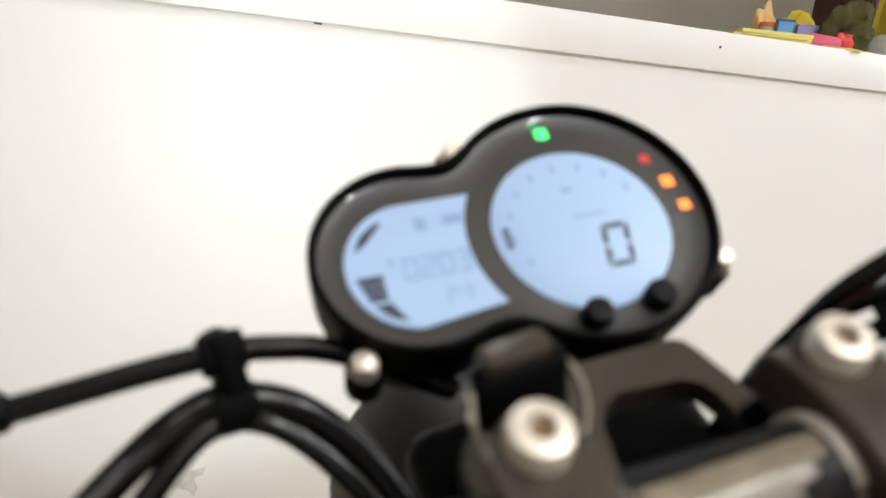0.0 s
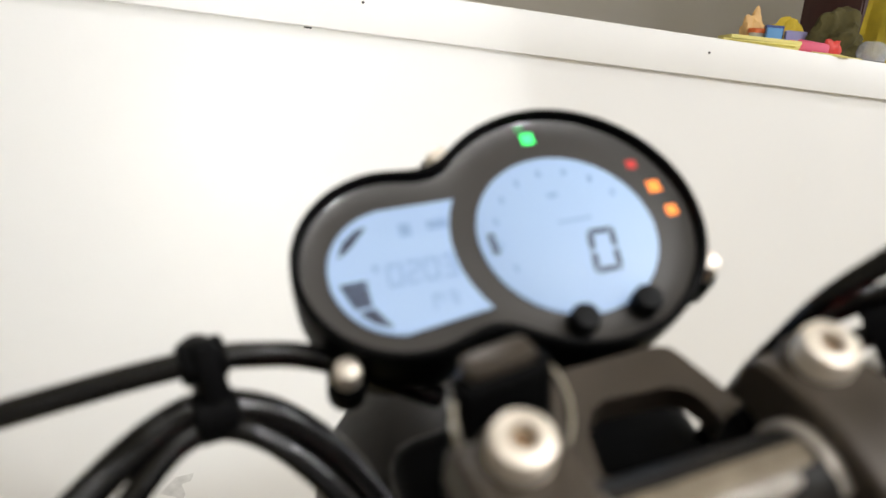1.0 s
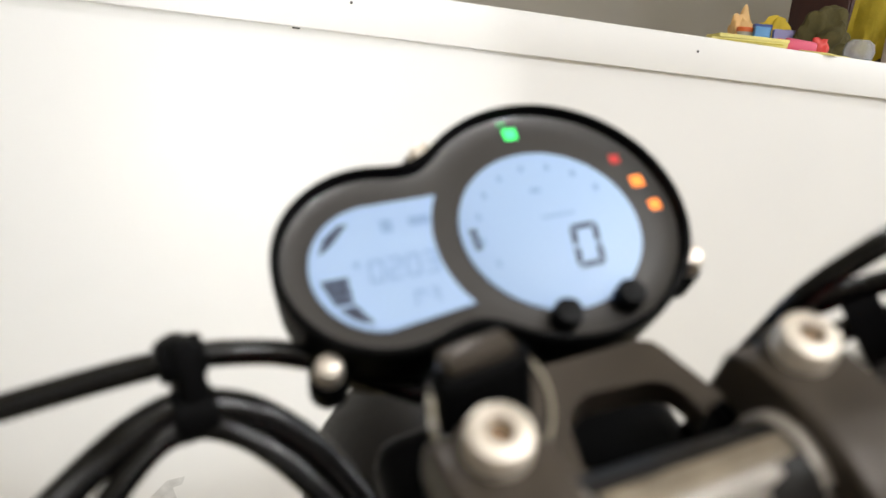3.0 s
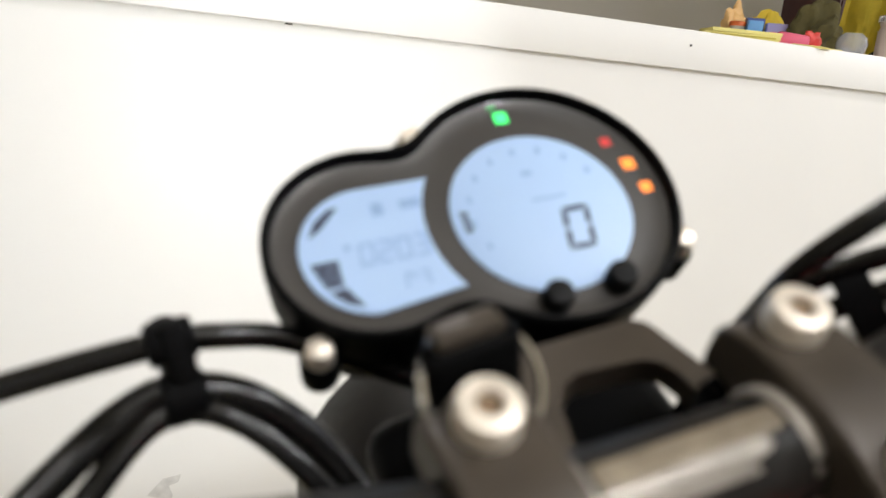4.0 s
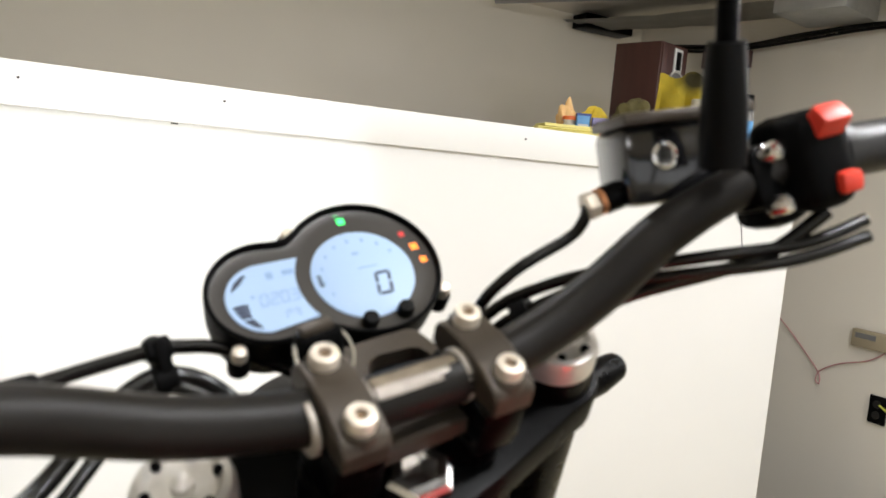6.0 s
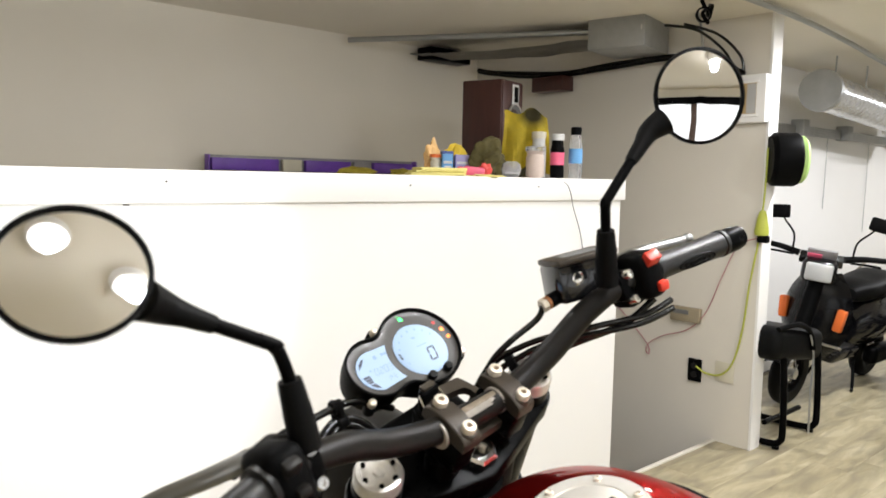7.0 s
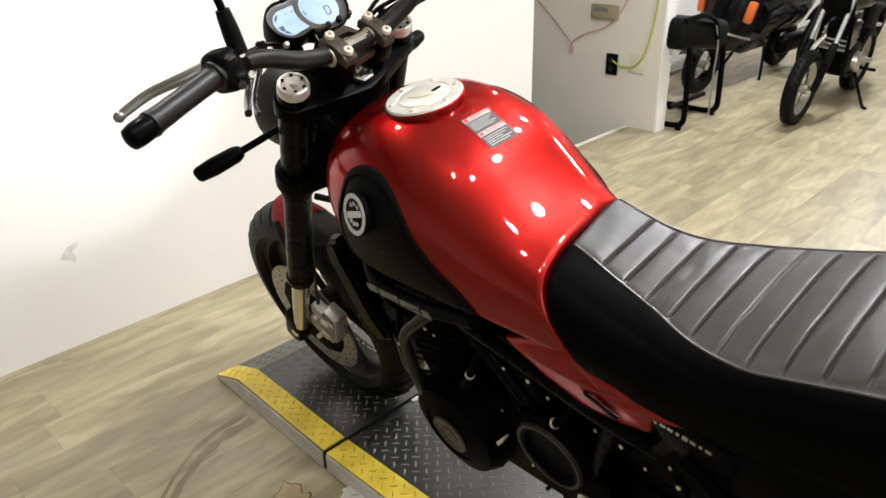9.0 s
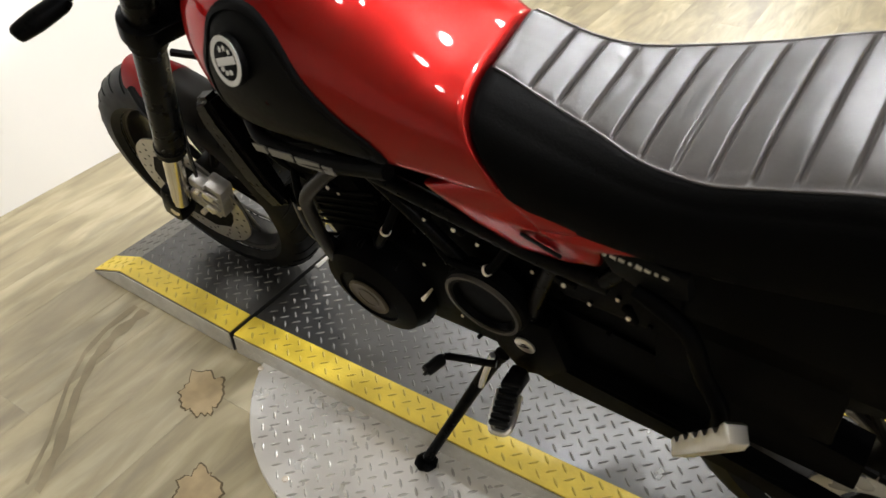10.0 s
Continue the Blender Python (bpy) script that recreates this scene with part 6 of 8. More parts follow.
# rear mudguard, plate holder and indicators behind
bpart("plate_holder", add_box(B(), (0, -1.10, 0.66), (0.16, 0.02, 0.20), 0.006, (-20, 0, 0)), BLACKP, "black plate holder")
for sx in (-1, 1):
    bpart("rear_indicator", add_tube(B(), [(sx * 0.06, -1.06, 0.76), (sx * 0.14, -1.07, 0.76), (sx * 0.15, -1.07, 0.76), (sx * 0.20, -1.075, 0.76)], [0.006, 0.006, 0.014, 0.012], 12, 2), BLACKM)
for i in range(10):
    bpart("stem_tie", add_box(B(), (-0.03 + 0.006 * (i % 3), 0.22 + 0.008 * (i // 3), 0.80 + 0.016 * i), (0.012, 0.010, 0.008), 0.002, (20 * i, 13 * i, 0)), BLACKP if i % 4 else BOLT)
HLAMP = bpy.data.lights.new("headlamp_beam", "SPOT")
HLAMP.energy, HLAMP.spot_size, HLAMP.spot_blend, HLAMP.shadow_soft_size, HLAMP.color = 22, radians(72), 0.25, 0.04, (0.95, 0.98, 1.0)
hb = new("headlamp_beam", HLAMP)
hbm = Matrix.LocRotScale((0.385, 0.0, 0.055), Euler((0, radians(-16.1), radians(-3.9))), None)
he = hbm @ (ST @ Vector((0, 0.435, 0.912)))
hb.matrix_world = look(he, hbm @ (ST @ Vector((-0.12, 1.4, 1.02))))

# small hoses and clamps on the engine's flank
for pts in ([(-0.110, 0.075, 0.655), (-0.150, 0.050, 0.585), (-0.150, 0.020, 0.520), (-0.125, -0.010, 0.480)], [(-0.115, -0.150, 0.665), (-0.142, -0.120, 0.600), (-0.140, -0.090, 0.555), (-0.120, -0.060, 0.530)], [(-0.120, -0.330, 0.655), (-0.142, -0.300, 0.610), (-0.138, -0.230, 0.590), (-0.120, -0.190, 0.615)]):
    hs = bpart("engine_hose", add_tube(B(), pts, 0.0068, 10, 6), ENGB, "thin black rubber hose")
    for u in (1, 2):
        d = (Vector(pts[u + 1 if u < 3 else u]) - Vector(pts[u - 1])).normalized()
        bpart("hose_clamp", add_lathe(B(), [(0.0082, -0.002), (0.0082, 0.002), (0.0066, 0.002), (0.0066, -0.002)], axis_pose(pts[u], d), 14, True), BOLT if u == 1 else BLACKM, "", hs)
for y, z, a in ((-0.02, 0.645, 20), (-0.255, 0.665, 50), (-0.415, 0.640, 10), (-0.50, 0.625, 70)):
    bk = bpart("cable_bracket", add_box(B(), (-0.131, y, z), (0.010, 0.030, 0.012), 0.003, (a, 0, 0)), ENGB, "small black cable bracket")
    bpart("bracket_screw", add_lathe(B(), [(0.0034, 0), (0.0034, 0.002), (0.0012, 0.0028)], axis_pose((-0.136, y, z), (-1, 0, 0.1)), 10), BOLT, "", bk)


# ---- things on the ledge ----
LEDGE_Z = 1.3335
PURPLE = mat("purple_plastic", (0.16, 0.06, 0.42), 0.4, var=0.4, scale=14)
SMOKE = mat("clear_grey_plastic", (0.30, 0.29, 0.30), 0.3, var=0.2, scale=18)
MUSTARD = mat("mustard_cloth", (0.50, 0.40, 0.05), 0.9, var=0.3, scale=22, bump=0.6, bscale=160)
SOOT = mat("sooty_cloth", (0.05, 0.045, 0.02), 0.95, var=0.4, scale=30)
SPKWOOD = mat("dark_red_wood", (0.055, 0.018, 0.014), 0.4, var=0.35, scale=5, stretch=(6, 6, 1))
YPAPER = mat("yellow_paper", (0.72, 0.64, 0.22), 0.7, var=0.1, scale=30)
PINK = mat("pink_plastic", (0.75, 0.12, 0.22), 0.5)
ORANGEP = mat("orange_plastic", (0.75, 0.16, 0.03), 0.45)
BLUEP = mat("blue_print", (0.12, 0.33, 0.62), 0.5)
CREAM = mat("cream_plastic", (0.62, 0.58, 0.46), 0.5)
CLEAR = mat("clear_plastic", (0.92, 0.93, 0.94), 0.08, var=0.0)
CLEAR.node_tree.nodes["Principled BSDF"].inputs["Transmission Weight"].default_value = 0.85
GALV = mat("galvanised_steel", (0.40, 0.41, 0.41), 0.42, metal=0.8, var=0.2, scale=14)
FOIL = mat("foil_duct", (0.62, 0.63, 0.64), 0.26, metal=0.95, var=0.12, scale=9)

lv = thing("storage_case", pose(0, 0, 0), "long flat case of purple and clear plastic", "case")
CX0, CX1, CY = 1.19, 2.53, 3.2
part("tray", add_box(B(), ((CX0 + CX1) / 2, CY, LEDGE_Z + 0.006), (CX1 - CX0, 0.05, 0.012), 0.003), SMOKE, lv)
part("back_panel", add_box(B(), ((CX0 + CX1) / 2, CY + 0.022, LEDGE_Z + 0.045), (CX1 - CX0, 0.005, 0.088), 0.002), SMOKE, lv)
for a, b, m_ in ((0.02, 0.40, PURPLE), (0.42, 0.54, CREAM), (0.56, 0.86, PURPLE), (0.88, 1.0, SMOKE), (1.02, 1.32, PURPLE)):
    part("insert", add_box(B(), (CX0 + (a + b) / 2, CY, LEDGE_Z + 0.044), (b - a - 0.006, 0.03, 0.062), 0.004), m_, lv)
part("end_cap", add_box(B(), (CX0 + 0.004, CY, LEDGE_Z + 0.045), (0.008, 0.05, 0.09), 0.002), PURPLE, lv)
part("end_cap", add_box(B(), (CX1 - 0.004, CY, LEDGE_Z + 0.045), (0.008, 0.05, 0.09), 0.002), PURPLE, lv)


def crumple(name, c, s, material, label, category, seed, n=3):
    bm = B()
    bmesh.ops.create_icosphere(bm, subdivisions=n, radius=0.5)
    for v in bm.verts:
        d = noise.noise(v.co * 3.1 + Vector((seed, seed * 2, 0))) * 0.5 + noise.noise(v.co * 7.7 + Vector((seed, 0, seed))) * 0.22
        v.co *= 1 + d
        v.co = Vector((v.co.x * s[0], v.co.y * s[1], max(v.co.z, -0.42) * s[2] + 0.42 * s[2]))
    return solid(name, bm, material, label, category, m=pose(*c))


crumple("work_glove", (1.98, 3.03, LEDGE_Z), (0.24, 0.10, 0.05), MUSTARD, "crumpled mustard work glove lying flat", "glove", 3)
crumple("cleaning_rag", (2.30, 3.05, LEDGE_Z), (0.13, 0.09, 0.045), MUSTARD, "crumpled mustard rag beside the purple case", "rag", 7)
OLIVE = mat("olive_dirty_cloth", (0.075, 0.062, 0.018), 0.95, var=0.6, scale=24, bump=0.6, bscale=120)
crumple("dirty_rag", (1.715, 1.76, LEDGE_Z), (0.145, 0.12, 0.165), OLIVE, "dark olive crumpled work glove standing upright", "glove", 11, 4)
PEACH = mat("peach_film", (0.80, 0.50, 0.20), 0.5, var=0.2, scale=30)
crumple("plastic_bag", (1.575, 1.935, LEDGE_Z), (0.075, 0.05, 0.145), PEACH, "crumpled peach plastic bag", "bag", 21, 4)
crumple("yellow_cloth", (1.675, 1.905, LEDGE_Z), (0.11, 0.06, 0.135), mat("yellow_cloth", (0.72, 0.52, 0.05), 0.9, var=0.25, scale=24, bump=0.5, bscale=150), "crumpled yellow cloth behind the cartons", "cloth", 17, 4)
nb = thing("note_pad", pose(1.325, 1.63, LEDGE_Z, 0, 0, -22), "stack of yellow paper pads", "paper")
for i in range(3):
    part("pad_sheet", add_box(B(), (0.008 * i, 0, 0.005 + 0.0095 * i), (0.20 - 0.012 * i, 0.09, 0.0090), 0.001, (0, 0, 4 * i - 3)), YPAPER, nb)
part("pad_line", add_box(B(), (0.01, -0.0465, 0.014), (0.16, 0.002, 0.002), 0, (0, 0, 1)), MUSTARD, nb)
hm = thing("highlighter", pose(1.462, 1.575, LEDGE_Z + 0.018, 0, 0, -36), "pink highlighter lying on the ledge", "pen")
part("barrel", add_box(B(), (0, 0, 0), (0.078, 0.026, 0.034), 0.009, (0, 6, 0)), PINK, hm)
part("pen_cap", add_box(B(), (-0.048, 0, 0.004), (0.028, 0.022, 0.026), 0.008), PINK, hm)
crumple("red_wrapper", (1.545, 1.60, LEDGE_Z), (0.06, 0.04, 0.055), mat("red_film", (0.6, 0.04, 0.03), 0.45), "small crumpled red wrapper", "wrapper", 5)
for x, y, a, b in ((1.465, 1.512, 30, -14), (1.52, 1.53, 18, -30), (1.40, 1.56, 2, 12)):
    solid("sticky_note", add_box(B(), (0, 0, 0.003), (0.075, 0.05, 0.0025), 0.0, (a * 0.3, 0, b)), YPAPER, "yellow sticky note at the ledge edge", "paper", smooth=False, group="sticky notes", m=pose(x, y, LEDGE_Z))


def bottle(name, x, y, r, h, body, cap, label, neck=0.45, lab=None, cat="bottle"):
    t = thing(name, pose(x, y, LEDGE_Z), label, cat)
    part("body", add_lathe(B(), [(r * 0.9, 0), (r, 0.006), (r, h * 0.66), (r * 0.85, h * 0.74), (r * neck, h * 0.82), (r * neck, h * 0.86)], pose(0, 0, 0), 24), body, t)
    part("lid", add_lathe(B(), [(r * neck * 1.15, h * 0.85), (r * neck * 1.15, h * 0.985), (r * neck, h)], pose(0, 0, 0), 18), cap, t)
    if lab:
        part("label_band", add_lathe(B(), [(r + 0.0008, h * 0.30), (r + 0.0008, h * 0.58)], pose(0, 0, 0), 24), lab, t)
    return t


bottle("orange_jar", 1.551, 1.885, 0.022, 0.086, CREAM, ORANGEP, "small cream jar with a round orange lid", 1.0, cat="jar")
bottle("water_bottle", 2.10, 1.62, 0.028, 0.215, CLEAR, BLACKP, "clear water bottle with a blue label and black cap", 0.7, BLUEP)
bottle("spray_can", 2.029, 1.66, 0.029, 0.185, BLACKP, WHITEINK, "black spray can with a pink label", 0.85, PINK, "can")
bottle("spray_can", 2.06, 1.79, 0.032, 0.20, WHITEINK, CREAM, "white spray can behind the black one", 0.85, None, "can")
bottle("clear_tub", 1.856, 1.63, 0.036, 0.125, mat("frosted_plastic", (0.52, 0.42, 0.36), 0.5), CLEAR, "frosted plastic tub half full", 0.96, None, "tub")
for x, y, w, h, m_, lb in ((1.570, 1.84, 0.042, 0.088, BLUEP, "small blue printed carton"), (1.630, 1.82, 0.056, 0.086, mat("lilac_print", (0.33, 0.30, 0.55), 0.5), "small lilac printed carton"), (1.60, 1.875, 0.05, 0.10, mat("deep_blue_print", (0.05, 0.09, 0.30), 0.5), "dark blue carton behind the others")):
    c = thing("carton", pose(x, y, LEDGE_Z, 0, 0, -30), lb, "carton")
    part("box", add_box(B(), (0, 0, h / 2), (w, 0.03, h), 0.002), m_, c)
    for zz, ww in ((0.62, 0.8), (0.40, 0.6), (0.28, 0.7)):
        part("print_bar", add_box(B(), (0, -0.0155, h * zz), (w * ww, 0.0015, h * 0.12)), WHITEINK, c)
jar = thing("glass_jar", pose(1.685, 1.60, LEDGE_Z), "small round clear jar", "jar")
part("bowl", add_lathe(B(), [(0.02, 0), (0.034, 0.010), (0.039, 0.030), (0.034, 0.050), (0.022, 0.060), (0.020, 0.060), (0.032, 0.049), (0.036, 0.030), (0.031, 0.012), (0.001, 0.004)], pose(0, 0, 0), 28), CLEAR, jar)
sp = thing("loudspeaker", pose(2.265, 2.28, LEDGE_Z, 0, 0, 14), "dark red wooden loudspeaker standing on the ledge", "speaker")
part("cabinet", add_box(B(), (0, 0, 0.235), (0.21, 0.22, 0.47), 0.004), SPKWOOD, sp)
part("baffle", add_box(B(), (0.0, -0.112, 0.235), (0.196, 0.008, 0.456), 0.003), SPKWOOD, sp)
part("woofer", add_lathe(B(), [(0.070, 0), (0.070, 0.008), (0.060, 0.010), (0.052, 0.002), (0.022, -0.006), (0.018, 0.004), (0.001, 0.006)], axis_pose((0.012, -0.116, 0.292), (0, -1, 0)), 32), GREYINK, sp, "grey cone with a bright ring")
part("woofer_ring", add_lathe(B(), [(0.071, 0.006), (0.071, 0.011), (0.063, 0.011), (0.063, 0.006)], axis_pose((0.012, -0.116, 0.292), (0, -1, 0)), 32, True), ALU, sp, "bright metal ring")
part("tweeter", add_box(B(), (0.02, -0.118, 0.405), (0.062, 0.008, 0.10), 0.003), WHITEINK, sp)
part("tweeter_horn", add_box(B(), (0.02, -0.122, 0.405), (0.036, 0.006, 0.074), 0.002), BLACKP, sp)
# the cloth hung over a tub, sooty near its upper edge
STAINED = mat("stained_mustard_cloth", (0.62, 0.48, 0.045), 0.9, var=0.3, scale=22, bump=0.6, bscale=160)
_st = STAINED.node_tree
_sb = _st.nodes["Principled BSDF"]
_sc = _st.nodes.new("ShaderNodeTexCoord")
_sv = _st.nodes.new("ShaderNodeVectorMath")
_sv.operation = "DISTANCE"
_sv.inputs[1].default_value = (0.03, -0.03, 0.285)
_sm = _st.nodes.new("ShaderNodeMapRange")
_sm.inputs["From Min"].default_value, _sm.inputs["From Max"].default_value = 0.035, 0.085
_sm.inputs["To Min"].default_value, _sm.inputs["To Max"].default_value = 0.95, 0.0
_sx = _st.nodes.new("ShaderNodeMix")
_sx.data_type = "RGBA"
_sx.inputs["B"].default_value = (0.02, 0.018, 0.012, 1)
_st.links.new(_sc.outputs["Object"], _sv.inputs[0])
_st.links.new(_sv.outputs["Value"], _sm.inputs["Value"])
_st.links.new(_sm.outputs[0], _sx.inputs["Factor"])
_st.links.new(_sb.inputs["Base Color"].links[0].from_socket, _sx.inputs["A"])
_st.links.new(_sx.outputs["Result"], _sb.inputs["Base Color"])
bm = B()
rows = []
for i in range(19):
    u = i / 18
    row = []
    for j in range(15):
        v = -1 + 2 * j / 14
        f = 0.022 * math.sin(v * 7 + 3 * u) * (0.4 + u) + 0.012 * noise.noise(Vector((v * 3, u * 4, 2)))
        row.append((0.095 * v * (1 + 0.15 * u), -0.05 * math.sin(min(1, u * 2.2) * math.pi / 2) + f, 0.30 - 0.25 * u - 0.02 * abs(v) + 0.015 * math.sin(v * 5)))
    rows.append(row)
add_loft(bm, rows, False)
bmesh.ops.solidify(bm, geom=bm.faces[:], thickness=0.004)
cl = thing("hanging_cloth", pose(2.06, 1.87, LEDGE_Z, 0, 0, -40), "mustard cloth with a soot stain hung on a stand", "cloth")
part("cloth", fix(bm), STAINED, cl)
part("cloth_stand", add_cyl(B(), (0, 0.02, 0), (0, 0.02, 0.285), 0.02, seg=14), SOOT, cl)
WIRE = mat("thin_grey_wire", (0.10, 0.09, 0.09), 0.6)
solid("thin_wire", add_tube(B(), [(1.86, 1.66, LEDGE_Z + 0.004), (1.868, LEDGE_Y - 0.02, 1.318), (1.93, LEDGE_Y - 0.02, 1.21), (1.984, LEDGE_Y - 0.015, 1.113), (2.02, LEDGE_Y - 0.01, 1.0)], 0.0018, 6, 6), WIRE, "thin grey wire hanging over the ledge", "wire")

# ---- fixtures on the partition ----
GX = GREY_X - 0.001


def on_grey(name, y0, y1, z0, z1, d, material, label, category):
    t = thing(name, pose(0, 0, 0), label, category)
    part("case", add_box(B(), (GX - d / 2, (y0 + y1) / 2, (z0 + z1) / 2), (d, abs(y1 - y0), abs(z1 - z0)), min(0.006, d / 4)), material, t)
    return t


th = on_grey("thermostat", 1.585, 1.755, 0.598, 0.676, 0.03, mat("tan_plastic", (0.30, 0.25, 0.17), 0.5), "tan wall thermostat with a grey window", "thermostat")
part("window", add_box(B(), (GX - 0.031, 1.69, 0.65), (0.003, 0.09, 0.022)), GREYINK, th)
oc = on_grey("wall_socket", 1.57, 1.645, 0.288, 0.408, 0.012, BLACKP, "black wall socket with a cord plugged in", "socket")
for z in (0.325, 0.372):
    part("outlet", add_lathe(B(), [(0.017, 0), (0.017, 0.003), (0.001, 0.003)], axis_pose((GX - 0.012, 1.61, z), (-1, 0, 0)), 16), GREYP, oc)
on_grey("blank_plate", 1.395, 1.495, 0.318, 0.42, 0.006, CREAM, "cream blank wall plate", "plate")
gb = on_grey("junction_box", 1.58, 1.70, 1.765, 1.872, 0.06, GALV, "grey metal junction box high on the wall", "box")
fb = on_grey("breaker_frame", 1.292, 1.465, 1.62, 1.85, 0.05, WHITE, "cream wall box with an open front", "box")
part("opening", add_box(B(), (GX - 0.051, 1.380, 1.735), (0.004, 0.085, 0.15)), mat("raw_wood", (0.42, 0.30, 0.14), 0.7, var=0.3, scale=14), fb)
part("box_lip", add_box(B(), (GX - 0.054, 1.380, 1.815), (0.012, 0.11, 0.014), 0.002), WHITE, fb)
part("box_lip", add_box(B(), (GX - 0.054, 1.380, 1.655), (0.012, 0.11, 0.014), 0.002), WHITE, fb)
part("box_inside", add_box(B(), (GX - 0.053, 1.360, 1.735), (0.004, 0.044, 0.14)), LABELW, fb, "pale inside of the box")
CORDY = mat("yellow_green_cord", (0.42, 0.45, 0.06), 0.5)
reel = thing("cord_reel", pose(3.165, 1.215, 1.445, 0, 0, -52), "black cord reel with a lime green side, hung on the post", "cord reel")
part("drum", add_lathe(B(), [(0.02, -0.07), (0.108, -0.07), (0.127, -0.05), (0.127, 0.045), (0.118, 0.06), (0.02, 0.06)], Matrix.Rotation(radians(90), 4, "Y") @ pose(0, 0, 0), 32), BLACKP, reel)
part("side_disc", add_lathe(B(), [(0.108, 0.058), (0.112, 0.078), (0.098, 0.090), (0.03, 0.090), (0.028, 0.084), (0.001, 0.084)], Matrix.Rotation(radians(90), 4, "Y"), 32), mat("lime_plastic", (0.45, 0.68, 0.22), 0.5), reel, "lime green side disc")
part("disc_hub", add_lathe(B(), [(0.026, 0.083), (0.026, 0.098), (0.001, 0.099)], Matrix.Rotation(radians(90), 4, "Y"), 16), BLACKP, reel)
cord = thing("extension_cord", pose(0, 0, 0), "yellow-green extension cord from reel to socket", "cord")
part("cord", add_tube(B(), [(3.12, 1.275, 1.50), (3.125, 1.28, 1.30), (3.128, 1.29, 1.15), (3.13, 1.30, 1.05), (3.135, 1.335, 0.83), (3.138, 1.36, 0.60), (3.138, 1.40, 0.43), (3.138, 1.46, 0.355), (3.138, 1.54, 0.345), (3.136, 1.60, 0.372)], 0.0048, 8, 8), CORDY, cord)
part("plug_tap", add_lathe(B(), [(0.012, 0.06), (0.020, 0.04), (0.034, -0.04), (0.032, -0.06), (0.01, -0.062)], pose(3.125, 1.285, 1.14), 12), CORDY, cord, "yellow-green triple tap")
part("plug", add_box(B(), (3.125, 1.275, 1.062), (0.04, 0.05, 0.035), 0.006), BLACKP, cord)
solid("pink_cord", add_tube(B(), [(3.12, 1.30, 1.065), (3.13, 1.40, 1.02), (3.138, 1.48, 0.86), (3.138, 1.56, 0.66), (3.138, 1.66, 0.555), (3.138, 1.80, 0.50), (3.138, 1.885, 0.445), (3.136, 1.90, 0.40), (3.136, 1.882, 0.385), (3.137, 1.89, 0.43), (3.138, 1.96, 0.50), (3.138, 2.10, 0.62), (3.138, 2.25, 0.72)], 0.0030, 6, 8), mat("dull_pink_cord", (0.42, 0.20, 0.20), 0.5), "thin dull pink cord looped on the partition", "cord")
SCUFF = mat("scuff_mark", (0.64, 0.63, 0.61), 0.7, var=0.3, scale=60)
bm = B()
for pts in ([(-0.03, 0.30), (0.0, 0.335), (0.035, 0.342), (0.03, 0.325), (0.012, 0.318), (0.02, 0.295), (0.012, 0.275), (0.002, 0.29)],):
    add_prism(bm, pts, 0.0008, Matrix(((1, 0, 0, 0), (0, 0, -1, LEDGE_Y - 0.0002), (0, 1, 0, 0), (0, 0, 0, 1))))
part("paint_chip", fix(bm), SCUFF, hw, "grey chipped patch in the paint")

# ---- ceiling services ----
pb = thing("ceiling_pull_box", pose(2.91, 1.94, CEIL), "grey metal pull box under the ceiling", "box")
part("case", add_box(B(), (0, 0, -0.075), (0.34, 0.30, 0.15), 0.004, (0, 0, 12)), GALV, pb)
part("knockout", add_lathe(B(), [(0.016, 0), (0.016, 0.004), (0.001, 0.004)], axis_pose((-0.13, -0.163, -0.06), (0.2, -1, 0)), 14), ALU, pb)
solid("conduit", add_tube(B(), [(2.76, 2.08, CEIL - 0.05), (2.05, 3.22, CEIL - 0.045)], 0.015, 12, 1), GALV, "grey steel conduit under the ceiling", "conduit", group="conduits")
bm = B()
rows = []
for i in range(13):
    u = i / 12
    c = Vector((2.84, 2.08, CEIL - 0.10)).lerp(Vector((2.60, 3.20, CEIL - 0.075)), u)
    rows.append([(c.x + 0.15 * v, c.y + 0.03 * v, c.z - 0.018 * math.sin(math.pi * u) + 0.012 * noise.noise(Vector((v * 2, u * 7, 1)))) for v in [-1 + j / 4 for j in range(9)]])
add_loft(bm, rows, False)
bmesh.ops.solidify(bm, geom=bm.faces[:], thickness=0.006)
solid("sheet_duct", fix(bm), mat("grey_film", (0.30, 0.29, 0.26), 0.4, metal=0.2, var=0.3, scale=9), "dull grey sheet slung under the ceiling", "sheet")
tray = thing("cable_bundle", pose(0, 0, 0), "sagging black cable bundle along the partition", "cables")
for i in range(5):
    o, q = 0.009 * (i % 3), 0.011 * (i // 2)
    part("cable", add_tube(B(), [(3.09 - o, 3.22, 2.045 - q), (3.09 - o, 3.10, 2.02 - q), (3.10 - o, 2.81, 1.978 - q + 0.01 * (i % 2)), (3.10 - o, 2.49, 1.962 - q), (3.10 - o, 2.17, 1.972 - q + 0.008 * (i % 2)), (3.10 - o, 1.81, 1.985 - q), (3.11 - o, 1.64, 1.958 - q), (3.12 - o, 1.52, 1.92 - q), (3.12 - o, 1.41, 1.865 - q)], 0.0065, 8, 5), HOSE, tray)
solid("wooden_block", add_box(B(), (3.09, 2.595, 1.896), (0.10, 0.24, 0.085), 0.004), SPKWOOD, "dark wooden block under the cables", "block")
solid("dark_beam_end", add_box(B(), (2.76, 3.20, 2.085), (0.34, 0.12, 0.075), 0.004), BLACKM, "short dark beam at the back corner", "beam")
